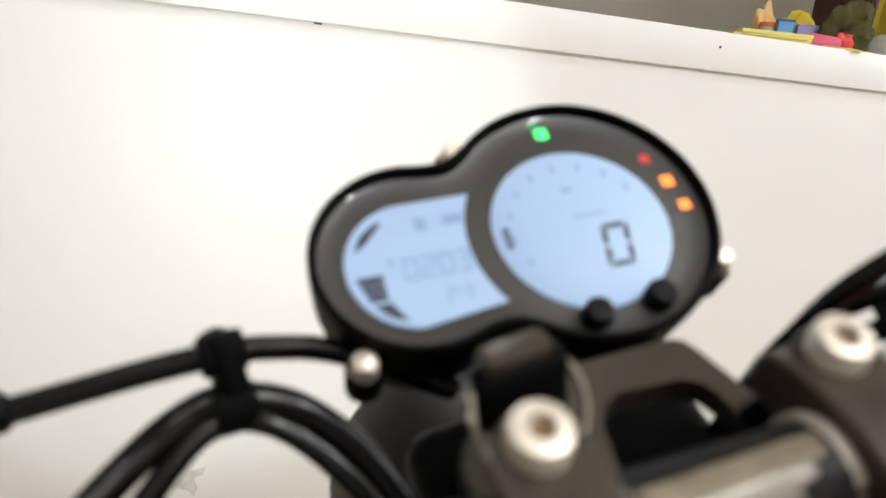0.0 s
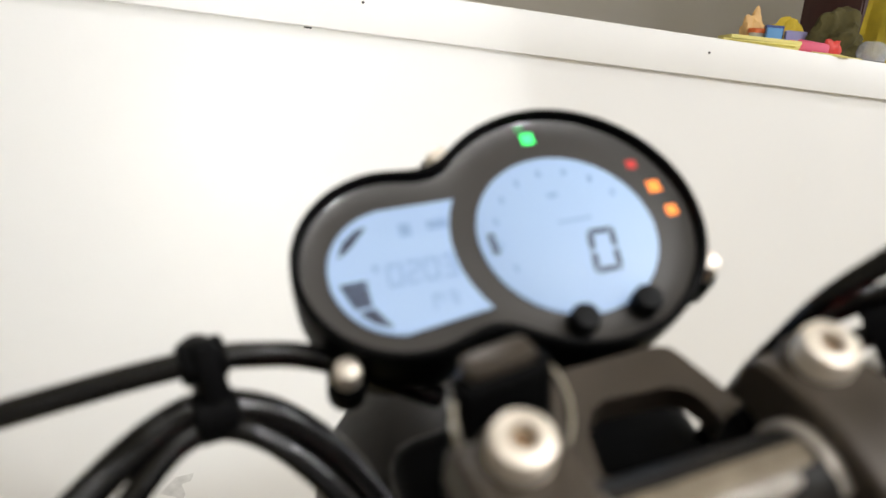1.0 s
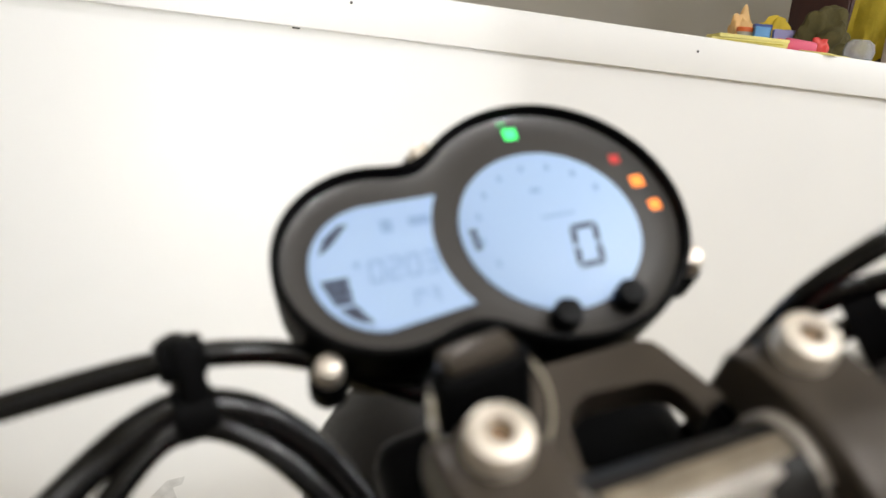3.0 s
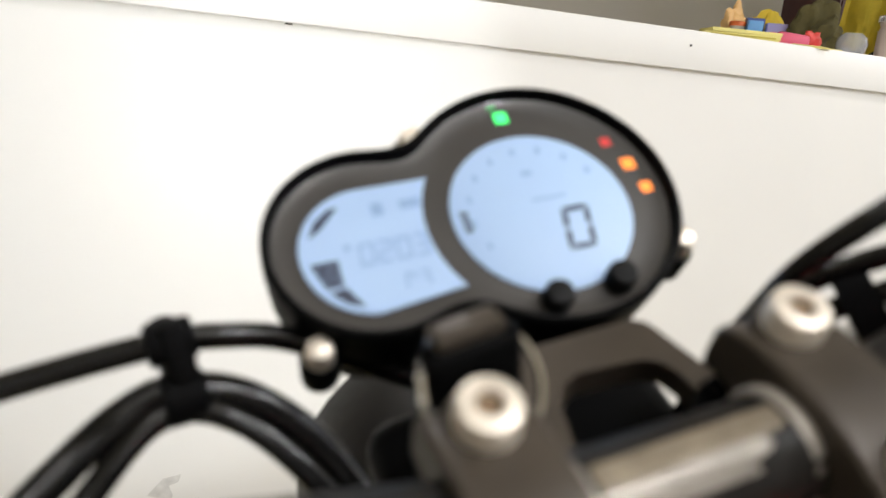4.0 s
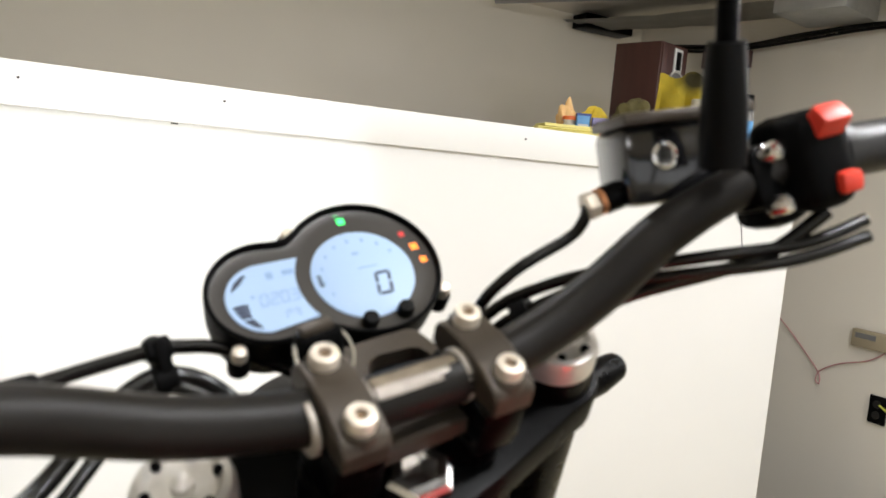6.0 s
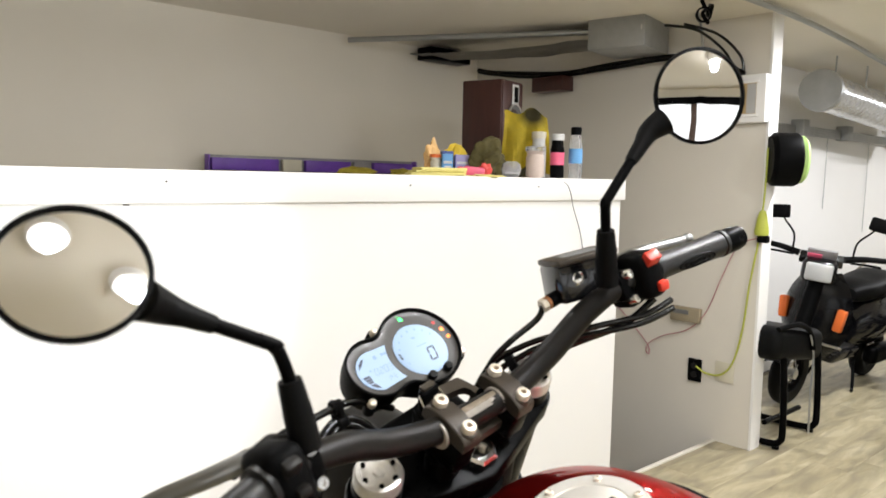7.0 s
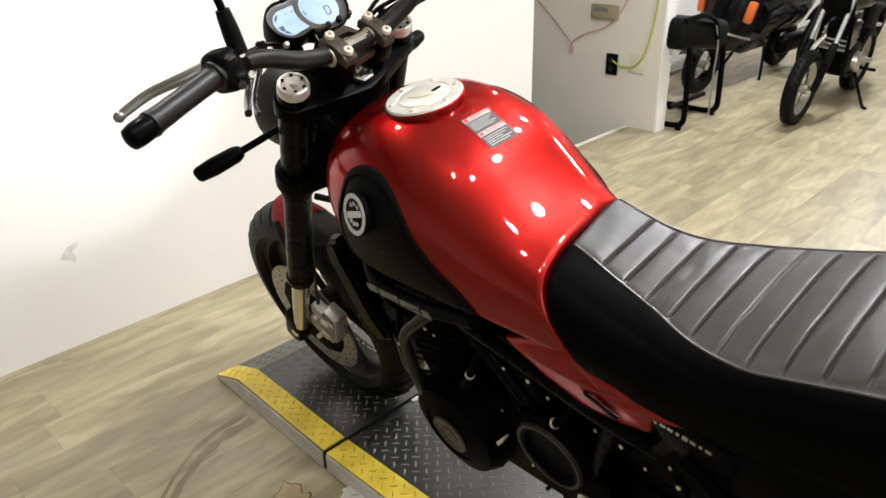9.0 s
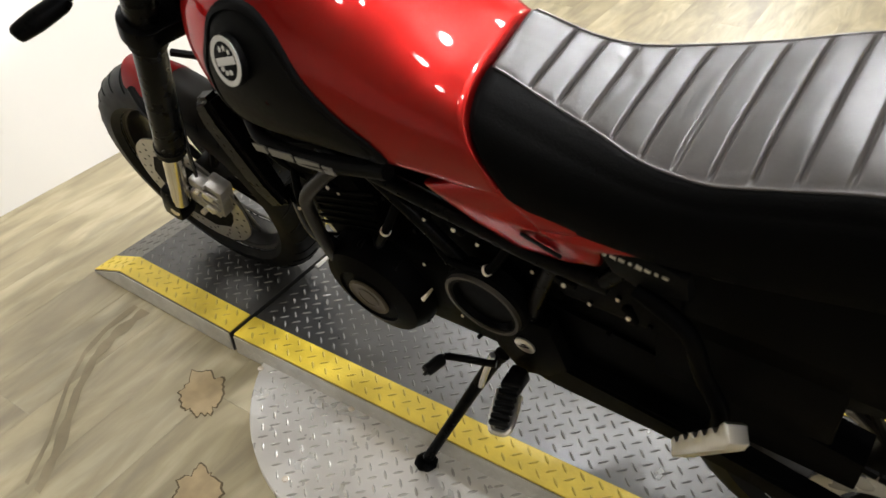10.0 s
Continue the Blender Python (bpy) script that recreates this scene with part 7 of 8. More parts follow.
for pts in ([(3.10, 1.62, 1.87), (3.08, 1.62, 2.02), (3.02, 1.60, 2.10), (2.9, 1.55, CEIL - 0.01)], [(3.13, 1.48, 1.86), (3.10, 1.50, 1.96), (3.0, 1.60, 2.07), (2.86, 1.70, 2.09)], [(3.13, 1.42, 1.86), (3.12, 1.44, 1.95), (3.04, 1.52, 2.05), (2.9, 1.62, 2.09)]):
    solid("loose_cable", add_tube(B(), pts, 0.007, 8, 6), HOSE if pts[0][1] < 1.6 else GALV, "cable running from the ceiling to a wall box", "cable", group="loose cables")
solid("conduit", add_tube(B(), [(2.2, 1.23, CEIL - 0.02), (2.65, 1.21, CEIL - 0.025), (3.30, 1.216, CEIL - 0.03), (4.10, 1.28, CEIL - 0.035), (4.95, 1.37, CEIL - 0.04), (6.8, 1.50, CEIL - 0.04)], 0.013, 10, 4), GALV, "grey steel conduit under the ceiling", "conduit", group="conduits")
solid("conduit", add_tube(B(), [(2.5, 1.22, CEIL - 0.02), (3.4, 0.55, CEIL - 0.02), (4.6, -0.3, CEIL - 0.02)], 0.012, 10, 3), GALV, "grey steel conduit under the ceiling", "conduit", group="conduits")
cc = thing("dome_camera", pose(2.30, 1.02, CEIL), "small white dome camera on the ceiling", "camera")
part("dome_base", add_lathe(B(), [(0.065, 0), (0.062, -0.045), (0.05, -0.06)], pose(0, 0, 0), 24), WHITEINK, cc)
part("dome", add_lathe(B(), [(0.045, -0.058), (0.04, -0.08), (0.025, -0.096), (0.001, -0.10)], pose(0, 0, 0), 20), BLACKM, cc)
fn = thing("clamp_lamp", pose(2.70, 1.42, CEIL), "small black clamp bracket under the ceiling", "bracket")
part("arm", add_tube(B(), [(0, 0, 0), (0.02, -0.01, -0.04), (-0.02, -0.02, -0.07), (0.03, -0.02, -0.10)], 0.009, 8, 4), BLACKM, fn)
part("clamp_ring", add_lathe(B(), [(0.035, -0.008), (0.035, 0.008), (0.027, 0.008), (0.027, -0.008)], axis_pose((-0.01, -0.02, -0.07), (0.7, 0.7, 0)), 20, True), BLACKM, fn)
part("clamp_ring", add_lathe(B(), [(0.03, -0.008), (0.03, 0.008), (0.022, 0.008), (0.022, -0.008)], axis_pose((0.04, -0.02, -0.045), (-0.7, 0.7, 0.2)), 20, True), BLACKM, fn)
du = thing("foil_duct", pose(0, 0, 0), "round silver foil air duct under the ceiling", "duct")
DP0, DP1, DRAD = Vector((4.40, 1.56, 1.905)), Vector((6.1, 1.60, 1.83)), 0.116
prof = []
dl = (DP1 - DP0).length
for i in range(111):
    h = dl * i / 110
    prof.append((DRAD + (0.0022 if i % 27 == 4 else 0), h))
part("duct_tube", add_lathe(B(), [(0.001, 0), (DRAD * 0.98, 0.0)] + prof, axis_pose(DP0, DP1 - DP0), 36), FOIL, du)
part("end_plate", add_lathe(B(), [(DRAD + 0.012, -0.03), (DRAD + 0.012, 0.01), (0.001, 0.01), (0.001, -0.03)], axis_pose(DP0, DP1 - DP0), 36), GALV, du)
for u in (0.12, 0.45, 0.8):
    p = DP0.lerp(DP1, u)
    part("hanger", add_tube(B(), [p + Vector((0, 0, DRAD)), p + Vector((0.01, 0, CEIL - p.z))], 0.005, 6, 1), GALV, du)
wt = thing("wall_conduit_tray", pose(0, 0, 0), "grey conduits and cables along the top of the white wall", "conduit")
for i in range(4):
    part("tray_cable", add_tube(B(), [(3.24, 1.93, 1.80 - 0.02 * i), (3.7, 1.94 - 0.01 * i, 1.745 - 0.012 * i), (4.5, 1.945, 1.735 - 0.016 * i), (6.0, 1.945, 1.74 - 0.016 * i), (8.9, 1.945, 1.74 - 0.016 * i)], 0.010, 8, 4), GALV, wt)
for x in (4.3, 5.0, 5.8, 6.9):
    part("tray_box", add_box(B(), (x, 1.93, 1.73), (0.10, 0.09, 0.11), 0.004), GALV, wt)
solid("duct_box", add_box(B(), (6.45, 1.62, CEIL - 0.20), (0.5, 0.36, 0.40), 0.006), WHITE, "white ceiling box over the white wall", "box")
for x, z0 in ((5.55, 1.15), (6.4, 0.95)):
    solid("wall_cable", add_tube(B(), [(x, 1.955, 1.70), (x + 0.01, 1.96, 1.45), (x - 0.005, 1.96, z0)], 0.0028, 6, 4), GALV, "thin cable hanging down the white wall", "cable", group="wall cables")

# ---- the stool beside the post ----
st = thing("padded_stool", pose(-0.05, -0.012, 0), "low black padded stool with bent tube legs", "stool")
part("cushion", add_box(B(), (3.50, 1.50, 0.515), (0.56, 0.60, 0.17), 0.05, (0, 8, 0), 4), RUBBER, st, "black vinyl cushion")
part("cushion_strap", add_tube(B(), [(3.25, 1.22, 0.62), (3.42, 1.20, 0.63), (3.56, 1.195, 0.58), (3.60, 1.19, 0.48)], 0.014, 8, 4), BLACKP, st)
for x in (3.33, 3.74):
    part("tube_leg", add_tube(B(), [(x, 1.22, 0.47), (x, 1.21, 0.30), (x, 1.205, 0.10), (x, 1.215, 0.045), (x, 1.27, 0.022), (x, 1.50, 0.02), (x, 1.73, 0.022), (x, 1.785, 0.05), (x, 1.79, 0.12), (x, 1.78, 0.45)], 0.017, 12, 4), BLACKM, st)
    part("leg_foot", add_cyl(B(), (x, 1.235, 0.0), (x, 1.235, 0.016), 0.018, seg=12), RUBBER, st)
part("cross_tube", add_tube(B(), [(3.33, 1.30, 0.12), (3.74, 1.30, 0.12)], 0.014, 10, 1), BLACKM, st)
part("hanging_wire", add_tube(B(), [(3.56, 1.19, 0.56), (3.60, 1.185, 0.45), (3.59, 1.185, 0.25), (3.585, 1.18, 0.04)], 0.005, 6, 5), GALV, st)


# ---- parked machines ----
def spoked_wheel(parent, y, r, tw, rim, knobs, z=None):
    z = r if z is None else z
    M = Matrix.Translation((0, y, z)) @ XAX
    prof = []
    for i in range(11):
        a = math.pi * i / 10
        prof.append((r - tw * 0.5 * (1 - math.sin(a) ** 0.8), -tw * 0.5 * math.cos(a)))
    prof += [(rim, tw * 0.36), (rim, -tw * 0.36)]
    w = part("wheel", add_lathe(B(), prof, M, 48, True), TYRE, parent)
    if knobs:
        bm = B()
        for i in range(36):
            for s, off in ((-0.6, 0.0), (0, 0.5), (0.6, 0.0)):
                a = 2 * math.pi * (i + off) / 36
                add_box(bm, M @ Vector(((r - 0.004 - abs(s) * 0.012) * math.cos(a), (r - 0.004 - abs(s) * 0.012) * math.sin(a), s * tw * 0.5)), (0.016, 0.016, 0.016), 0, (math.degrees(0), 0, 0))
        part("tyre_tread", bm, TYRE, w)["kind"] = "stuff"
    part("rim", add_lathe(B(), [(rim + 0.004, -tw * 0.3), (rim + 0.004, tw * 0.3), (rim - 0.010, tw * 0.22), (rim - 0.010, -tw * 0.22)], M, 40, True), ALU if knobs else BLACKM, w)
    part("hub", add_lathe(B(), [(0.02, -0.05), (0.032, -0.045), (0.032, 0.045), (0.02, 0.05)], M, 16), ALU, w)
    for i in range(16):
        a = 2 * math.pi * i / 16
        part("spoke", add_tube(B(), [M @ Vector((0.03 * math.cos(a + 0.5), 0.03 * math.sin(a + 0.5), 0.03 * (-1) ** i)), M @ Vector(((rim - 0.008) * math.cos(a), (rim - 0.008) * math.sin(a), 0))], 0.0022, 5, 1), CHROME, w)
    return w


sc = thing("scooter", pose(4.12, 1.56, 0, 0, -8, 88) @ Matrix.Scale(0.96, 4), "black step-through scooter with orange indicators", "scooter")
GLOSSB = mat("gloss_black_paint", (0.006, 0.006, 0.007), 0.16, var=0.1, scale=20, coat=0.3, spec=0.35)
spoked_wheel(sc, 0.0, 0.205, 0.09, 0.125, False)
spoked_wheel(sc, -1.20, 0.205, 0.10, 0.125, False)
bm = B()
rows = []
SHIELD = [(0.84, 0.085), (0.80, 0.125), (0.74, 0.172), (0.66, 0.205), (0.55, 0.222), (0.46, 0.215), (0.40, 0.19), (0.34, 0.15), (0.29, 0.12)]
for i in range(23):
    u = i / 22
    z = 0.84 - 0.55 * u
    w = sum(lerp_table(SHIELD, z + d)[0] for d in (-0.03, 0, 0.03)) / 3
    y = -0.235 + 0.03 * u
    rows.append([(w * v, y + (0.115 + 0.06 * u) * (1 - abs(v) ** 2.2), z + 0.02 * v * v) for v in [-1 + j / 8 for j in range(17)]])
add_loft(bm, rows, False)
bmesh.ops.solidify(bm, geom=bm.faces[:], thickness=0.02)
part("leg_shield", fix(bm), GLOSSB, sc, "gloss black leg shield")
part("front_mudguard", add_loft(B(), [[(0.075 * v, 0.235 * math.cos(a), 0.21 + 0.235 * math.sin(a) - 0.03 * v * v) for v in (-1, -0.6, 0, 0.6, 1)] for a in [radians(25 + 13 * i) for i in range(11)]], False), GLOSSB, sc)
part("steering_column", add_tube(B(), [(0, -0.03, 0.45), (0, -0.14, 0.82)], 0.05, 16, 1), BLACKP, sc)
bm = B()
add_box(bm, (0, -0.13, 0.875), (0.20, 0.18, 0.15), 0.03, (-12, 0, 0), 3)
add_tube(bm, [(-0.12, -0.15, 0.93), (0, -0.14, 0.93), (0.12, -0.15, 0.93)], 0.04, 12, 3)
part("headset", bm, GLOSSB, sc)
part("headlight", add_box(B(), (0, -0.035, 0.862), (0.155, 0.03, 0.115), 0.014, (-8, 0, 0), 3), mat("headlight_glass", (0.55, 0.56, 0.56), 0.1, spec=0.6), sc, "rectangular clear headlight")
part("fly_screen", add_box(B(), (0, -0.08, 0.972), (0.17, 0.012, 0.07), 0.005, (-35, 0, 0)), SMOKE, sc, "small smoked fly screen")
part("screen_sticker", add_box(B(), (0.04, -0.068, 0.958), (0.08, 0.006, 0.03), 0.001, (-35, 0, 0)), PINK, sc, "pink sticker")
for sx in (-1, 1):
    part("handlebar_grip", add_tube(B(), [(sx * 0.13, -0.17, 0.945), (sx * 0.24, -0.20, 0.965), (sx * 0.36, -0.22, 0.972)], [0.022, 0.018, 0.017], 12, 4), RUBBER, sc)
    part("brake_lever", add_tube(B(), [(sx * 0.16, -0.14, 0.935), (sx * 0.25, -0.135, 0.94), (sx * 0.33, -0.16, 0.935)], 0.007, 8, 4), BLACKM, sc)
    mr = part("mirror_stem", add_tube(B(), [(sx * 0.17, -0.15, 0.96), (sx * 0.18, -0.17, 1.06), (sx * 0.24, -0.19, 1.13), (sx * 0.27, -0.20, 1.17)], 0.006, 8, 5), BLACKM, sc)
    part("mirror_head", add_box(B(), (sx * 0.29, -0.20, 1.185), (0.13, 0.03, 0.085), 0.012, (5, sx * 8, 0)), BLACKP, mr)
    part("indicator", add_box(B(), (sx * 0.178, -0.142, 0.58), (0.055, 0.05, 0.14), 0.012, (0, sx * 6, 0)), ORANGEP, sc, "orange indicator")
part("floorboard", add_box(B(), (0, -0.42, 0.315), (0.32, 0.42, 0.07), 0.02, (0, 0, 0), 2), GLOSSB, sc)
part("board_mat", add_box(B(), (0, -0.40, 0.354), (0.28, 0.34, 0.008), 0.003), GREYP, sc)
# Bright trim line that also stands in for the lower apron's white highlight.
part("apron_trim", add_tube(B(), [(-0.20, -0.19, 0.40), (-0.10, -0.06, 0.43), (0, -0.03, 0.44), (0.10, -0.06, 0.43), (0.20, -0.19, 0.40)], 0.008, 8, 5), ALU, sc, "bright trim line carrying the apron's highlight")
bm = B()
add_loft(bm, [[(w * math.cos(a), y, zc + h * math.sin(a)) for a in [2 * math.pi * j / 20 for j in range(20)]] for y, w, zc, h in ((-0.60, 0.12, 0.45, 0.12), (-0.68, 0.17, 0.48, 0.18), (-0.85, 0.20, 0.48, 0.20), (-1.05, 0.20, 0.49, 0.18), (-1.25, 0.16, 0.53, 0.14), (-1.40, 0.09, 0.56, 0.09))])
part("rear_body", fix(bm), GLOSSB, sc)
bm = B()
add_loft(bm, [[(w * math.copysign(abs(math.cos(a)) ** 0.7, math.cos(a)), y, zc + h * math.copysign(abs(math.sin(a)) ** 0.7, math.sin(a))) for a in [2 * math.pi * j / 24 for j in range(24)]] for y, w, zc, h in ((-0.56, 0.09, 0.68, 0.04), (-0.62, 0.13, 0.69, 0.065), (-0.80, 0.15, 0.70, 0.065), (-0.95, 0.155, 0.72, 0.065), (-1.10, 0.15, 0.735, 0.07), (-1.24, 0.12, 0.74, 0.05))])
part("seat", fix(bm), RUBBER, sc, "black vinyl seat")
part("grab_rail", add_tube(B(), [(-0.16, -0.95, 0.66), (-0.17, -1.18, 0.76), (-0.14, -1.30, 0.83), (0, -1.33, 0.84), (0.14, -1.30, 0.83), (0.17, -1.18, 0.76), (0.16, -0.95, 0.66)], 0.011, 10, 5), CHROME, sc)
part("engine_cover", add_box(B(), (0.15, -1.02, 0.27), (0.12, 0.42, 0.16), 0.04, (0, 0, 0), 3), BLACKM, sc)
part("engine_cover", add_box(B(), (-0.15, -1.02, 0.25), (0.10, 0.40, 0.13), 0.04, (0, 0, 0), 3), BLACKM, sc)
part("side_trim", add_tube(B(), [(0.19, -0.66, 0.36), (0.215, -0.85, 0.44), (0.20, -1.1, 0.54), (0.15, -1.28, 0.60)], 0.009, 8, 4), CHROME, sc)
part("centre_stand", add_tube(B(), [(-0.10, -0.72, 0.22), (-0.15, -0.66, 0.05), (-0.17, -0.62, 0.012), (-0.22, -0.60, 0.012)], 0.011, 8, 4), BLACKM, sc)
part("centre_stand", add_tube(B(), [(0.10, -0.72, 0.22), (0.15, -0.66, 0.05), (0.17, -0.62, 0.012), (0.22, -0.60, 0.012)], 0.011, 8, 4), BLACKM, sc)
part("rear_indicator", add_box(B(), (-0.15, -1.36, 0.56), (0.05, 0.05, 0.06), 0.01), ORANGEP, sc, "orange rear indicator")
bm = B()
for i in range(7):
    add_box(bm, (0.03 - 0.012 * i, -0.118 + 0.0008 * i * i, 0.70 + 0.003 * (i % 2)), (0.008, 0.003, 0.014 if i in (0, 4) else 0.009), rot=(-6, 20, 0))
part("shield_script", bm, mat("gold_script", (0.5, 0.38, 0.14), 0.4, metal=0.6), sc, "gold script bars")

# bars and front wheel turned to the scooter's left
SWING = Matrix.Translation((0, -0.12, 0)) @ Matrix.Rotation(radians(24), 4, "Z") @ Matrix.Translation((0, 0.12, 0))
for ob in [o for o in sc.children if o.name.split(".")[0] in ("headset", "headlight", "fly_screen", "screen_sticker", "handlebar_grip", "brake_lever", "mirror_stem")]:
    ob.data.transform(SWING)
    for k in ob.children:
        k.data.transform(SWING)


def off_road(name, m, label, wr, tank_mat, side_mat, big):
    t = thing(name, m, label, "motorcycle")
    wb = -1.16 if not big else -1.40
    z = wr
    spoked_wheel(t, 0.0, wr, 0.085, wr * 0.72, not big)
    spoked_wheel(t, wb, wr, 0.10, wr * 0.70, not big)
    top = 0.80 if not big else 0.88
    for sx in (-1, 1):
        part("fork_tube", add_tube(B(), [(sx * 0.075, -0.36, top + 0.02), (sx * 0.075, -0.17, z + 0.22)], 0.014, 12, 1), GALV, t)
        part("fork_lower", add_tube(B(), [(sx * 0.075, -0.19, z + 0.26), (sx * 0.075, 0.0, z)], 0.023, 12, 1), BLACKM, t)
        part("fork_guard", add_box(B(), (sx * 0.077, -0.13, z + 0.20), (0.045, 0.05, 0.14), 0.012, (35, 0, 0)), BLACKP, t)
        part("handlebar", add_tube(B(), [(0, -0.37, top + 0.09), (sx * 0.10, -0.38, top + 0.12), (sx * 0.17, -0.40, top + 0.21), (sx * 0.31, -0.46, top + 0.225)], 0.011, 10, 5), BLACKM, t)
        part("grip", add_tube(B(), [(sx * 0.22, -0.425, top + 0.216), (sx * 0.33, -0.465, top + 0.227)], 0.017, 10, 1), RUBBER, t)
        part("side_panel", add_box(B(), (sx * 0.09, -0.80, top - 0.20), (0.03, 0.30, 0.16), 0.014, (8, 0, 0)), side_mat, t)
        part("frame_tube", add_tube(B(), [(sx * 0.05, -0.42, top - 0.04), (sx * 0.09, -0.40, top - 0.25), (sx * 0.10, -0.48, z + 0.02), (sx * 0.10, -0.85, z + 0.02)], 0.013, 8, 4), BLACKM, t)
        part("swing_arm", add_tube(B(), [(sx * 0.08, -0.82, z + 0.06), (sx * 0.085, wb, z)], 0.018, 8, 1), ALU, t)
        part("foot_peg", add_tube(B(), [(sx * 0.12, -0.78, z + 0.02), (sx * 0.22, -0.79, z + 0.02)], 0.012, 8, 1), BLACKM, t)
    bm = B()
    add_loft(bm, [[(w * math.cos(a), y, zc + h * math.sin(a)) for a in [2 * math.pi * j / 20 for j in range(20)]] for y, w, zc, h in ((-0.40, 0.06, top - 0.05, 0.05), (-0.46, 0.12, top - 0.04, 0.10), (-0.60, 0.14, top - 0.05, 0.11), (-0.74, 0.10, top - 0.06, 0.08), (-0.80, 0.06, top - 0.06, 0.05))])
    part("fuel_tank", fix(bm), tank_mat, t)
    bm = B()
    add_loft(bm, [[(w * math.copysign(abs(math.cos(a)) ** 0.6, math.cos(a)), y, zc + h * math.copysign(abs(math.sin(a)) ** 0.6, math.sin(a))) for a in [2 * math.pi * j / 16 for j in range(16)]] for y, w, zc, h in ((-0.70, 0.06, top - 0.01, 0.03), (-0.85, 0.10, top - 0.03, 0.045), (-1.10, 0.11, top - 0.01, 0.045), (-1.32, 0.08, top + 0.02, 0.03))])
    part("seat", fix(bm), RUBBER, t)
    bm = B()
    add_box(bm, (0, -0.62, z + 0.10), (0.20, 0.30, 0.20), 0.03, (0, 0, 0), 2)
    add_box(bm, (0, -0.52, z + 0.27), (0.14, 0.14, 0.18), 0.012, (-15, 0, 0))
    e = part("engine", bm, BLACKM, t)
    for i in range(5):
        part("cooling_fin", add_box(B(), (0, -0.52 - 0.006 * i, z + 0.20 + 0.03 * i), (0.19, 0.18, 0.008), 0.002, (-15, 0, 0)), ALU, e)
    for sx in (-1, 1):
        part("engine_cover", add_lathe(B(), [(0.07, 0), (0.066, 0.03), (0.03, 0.04), (0.001, 0.04)], axis_pose((sx * 0.10, -0.66, z + 0.08), (sx, 0, 0)), 20), ALU, e)
    part("exhaust", add_tube(B(), [(0.06, -0.42, z + 0.26), (0.12, -0.36, z + 0.12), (0.14, -0.55, z + 0.0), (0.15, -0.90, z + 0.06), (0.16, -1.30, z + 0.22)], [0.018, 0.018, 0.02, 0.036, 0.034], 12, 5), CHROME, t)
    if big:
        part("front_fender", add_loft(B(), [[(0.055 * v, (wr + 0.07) * math.cos(a) - 0.04, z + (wr + 0.07) * math.sin(a) - 0.02 * v * v) for v in (-1, -0.5, 0, 0.5, 1)] for a in [radians(40 + 9 * i) for i in range(11)]], False), side_mat, t)
    part("rear_fender", add_loft(B(), [[(0.07 * v, wb - 0.05 + (wr + 0.10) * math.cos(a), z + 0.10 + (wr + 0.06) * math.sin(a) - 0.02 * v * v) for v in (-1, -0.5, 0, 0.5, 1)] for a in [radians(70 + 8 * i) for i in range(10)]], False), side_mat, t)
    part("side_stand", add_tube(B(), [(-0.10, -0.74, z), (-0.19, -0.68, 0.10), (-0.24, -0.64, 0.035), (-0.27, -0.63, 0.030)], 0.011, 8, 3), BLACKM, t)
    for sx in (-1, 1):
        part("lever", add_tube(B(), [(sx * 0.18, -0.375, top + 0.205), (sx * 0.30, -0.40, top + 0.210)], 0.006, 6, 1), ALU, t)
    return t


dk = off_road("dirt_bike", pose(3.81, 0.785, 0, 0, -5, 92) @ Matrix.Scale(0.9, 4), "black off-road bike with knobbly tyres on its stand", 0.235, GLOSSB, BLACKP, False)
part("number_board", add_box(B(), (0, -0.25, 0.76), (0.17, 0.014, 0.24), 0.012, (-18, 0, 0)), BLACKP, dk)
part("brake_hose", add_tube(B(), [(0.16, -0.38, 0.96), (0.10, -0.24, 0.92), (0.07, -0.17, 0.70), (0.09, -0.08, 0.42), (0.06, -0.01, 0.28)], 0.006, 6, 6), HOSE, dk)
part("board_stripe", add_box(B(), (-0.03, -0.262, 0.852), (0.075, 0.006, 0.055), 0.003, (-18, 0, 0)), YELLOW, dk, "yellow sticker")
GREYTANK = mat("silver_grey_paint", (0.32, 0.33, 0.33), 0.3, metal=0.3, coat=0.4)
off_road("street_bike", pose(5.15, 1.22, 0, 0, -7, 88) @ Matrix.Scale(0.78, 4), "silver grey parked motorcycle behind the off-road bike", 0.29, GREYTANK, BLACKP, True)
off_road("street_bike", pose(5.25, 0.50, 0, 0, -6, 84) @ Matrix.Scale(0.74, 4), "dark parked motorcycle further along the wall", 0.29, GLOSSB, BLACKP, True)

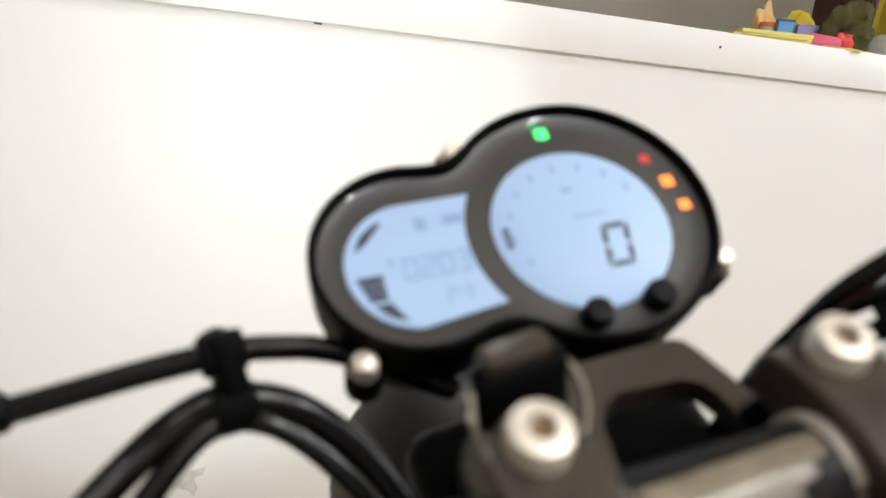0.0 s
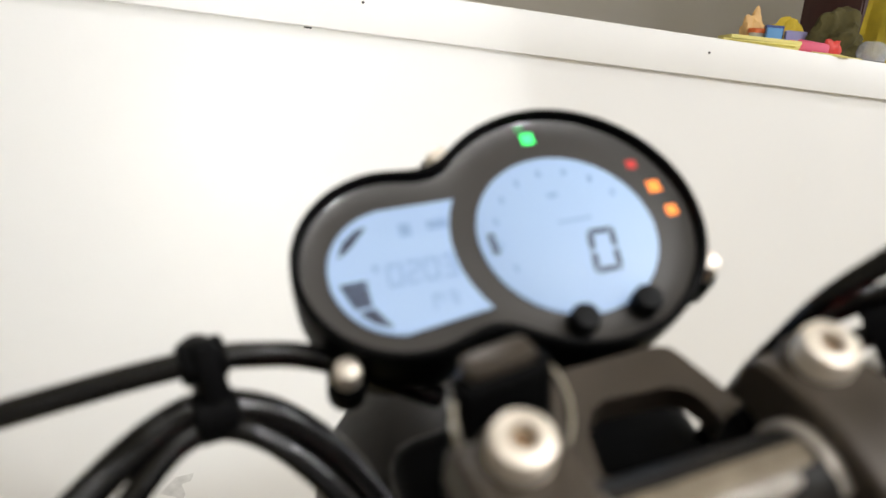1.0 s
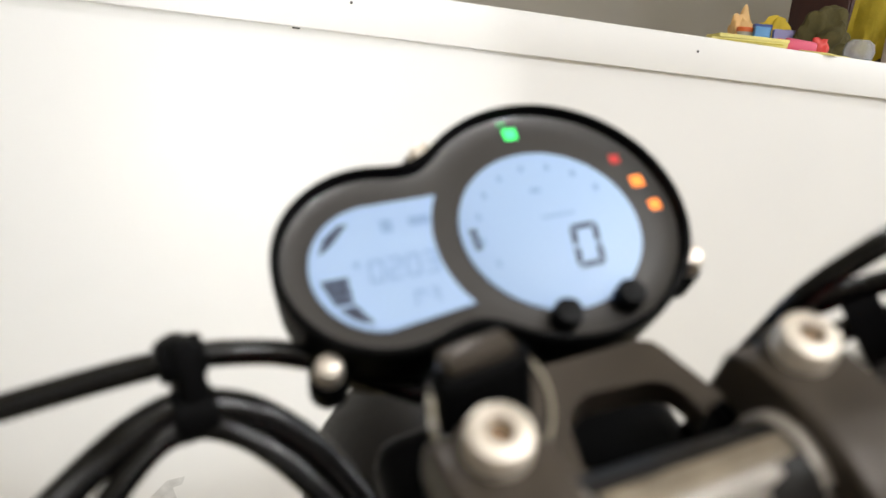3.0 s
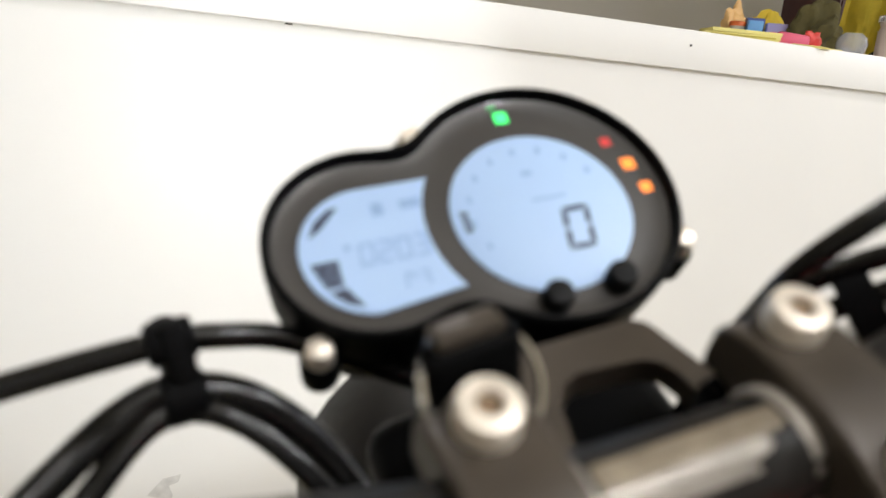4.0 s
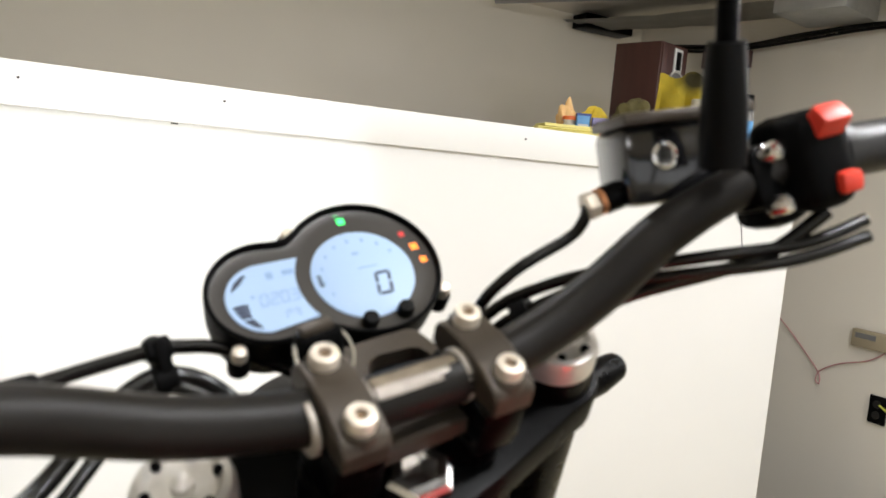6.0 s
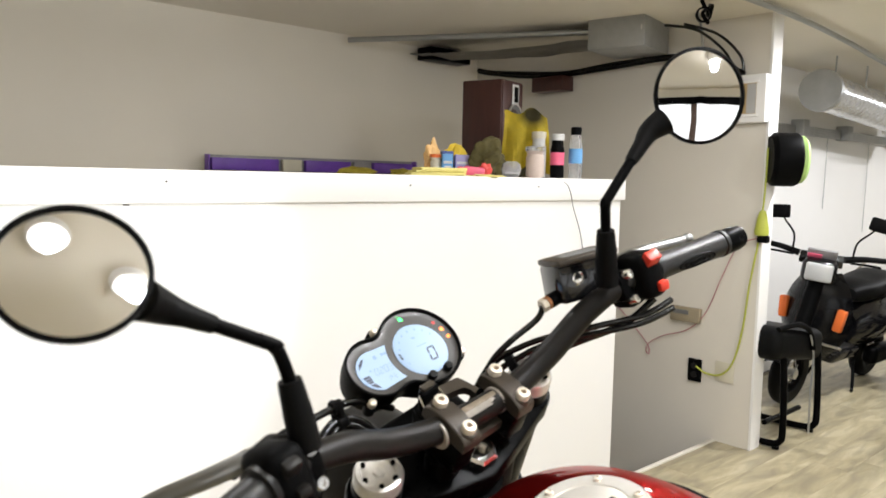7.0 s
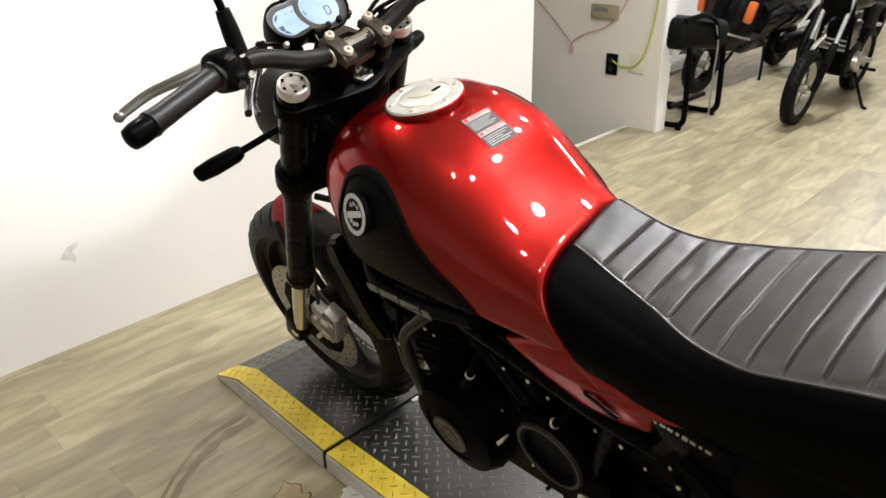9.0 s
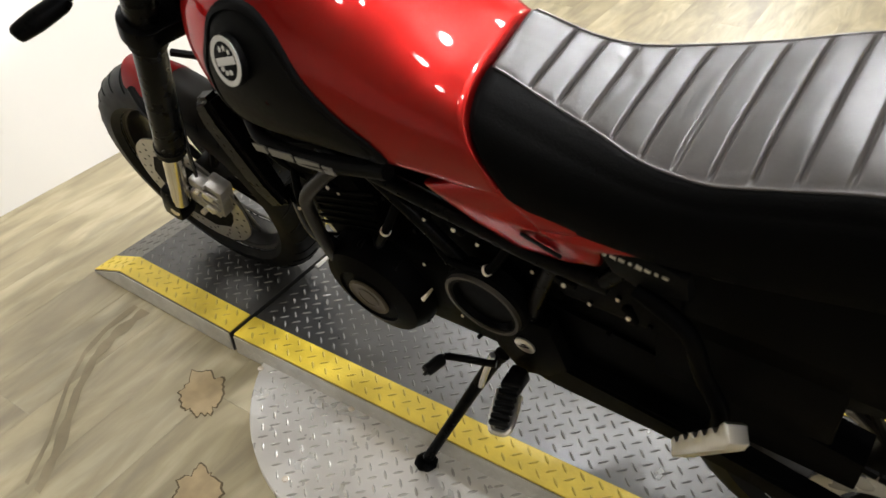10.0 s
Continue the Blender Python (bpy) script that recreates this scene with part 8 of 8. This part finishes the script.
# ---- marks on the floor ----
BARE = mat("bare_patch", (0.43, 0.33, 0.19), 0.7, var=0.35, scale=30)
DIRT = mat("dirty_rim", (0.13, 0.10, 0.055), 0.8, var=0.4, scale=50)


def blotch(name, cx, cy, rx, ry, ang, material, z, seed, label=""):
    pts = []
    for i in range(64):
        a = 2 * math.pi * i / 64
        r = 1 + 0.45 * noise.noise(Vector((math.cos(a) * 1.7 + seed, math.sin(a) * 1.7, seed))) + 0.22 * noise.noise(Vector((math.cos(a) * 6, math.sin(a) * 6, seed)))
        x, y = rx * r * math.cos(a), ry * r * math.sin(a)
        pts.append((cx + x * math.cos(ang) - y * math.sin(ang), cy + x * math.sin(ang) + y * math.cos(ang)))
    return part(name, fix(add_prism(B(), pts, 0.0006, pose(0, 0, z))), material, floor, label, smooth=False)


# faint curved tyre mark
SKID = mat("tyre_mark", (0.27, 0.228, 0.148), 0.75, var=0.35, scale=18)
for off, wd in ((0.0, 0.016), (0.036, 0.009)):
    pts = [(-0.33, 0.52), (-0.24, 0.58), (-0.125, 0.68), (-0.04, 0.735), (0.04, 0.76), (0.135, 0.765)]
    bm = B()
    rows = []
    for i in range(41):
        u = i / 40 * 5
        k = min(4, int(u))
        x = pts[k][0] + (pts[k + 1][0] - pts[k][0]) * (u - k)
        y = pts[k][1] + (pts[k + 1][1] - pts[k][1]) * (u - k) + off
        w = wd * (0.6 + 0.9 * abs(noise.noise(Vector((u * 1.3, off * 40, 4)))))
        rows.append([(x, y - w, 0.0012), (x, y + w, 0.0012)])
    add_loft(bm, rows, False)
    part("tyre_mark", fix(bm), SKID, floor, "faint curved tyre mark")
for cx, cy, rx, ry, ang, seed in ((0.012, 0.430, 0.068, 0.043, 1.0, 2.0), (-0.165, 0.245, 0.053, 0.037, 0.6, 5.0)):
    blotch("worn_rim", cx, cy, rx + 0.0045, ry + 0.0045, ang, DIRT, 0.0006, seed)
    blotch("worn_patch", cx, cy, rx, ry, ang, BARE, 0.0018, seed, "patch worn through the plank print")
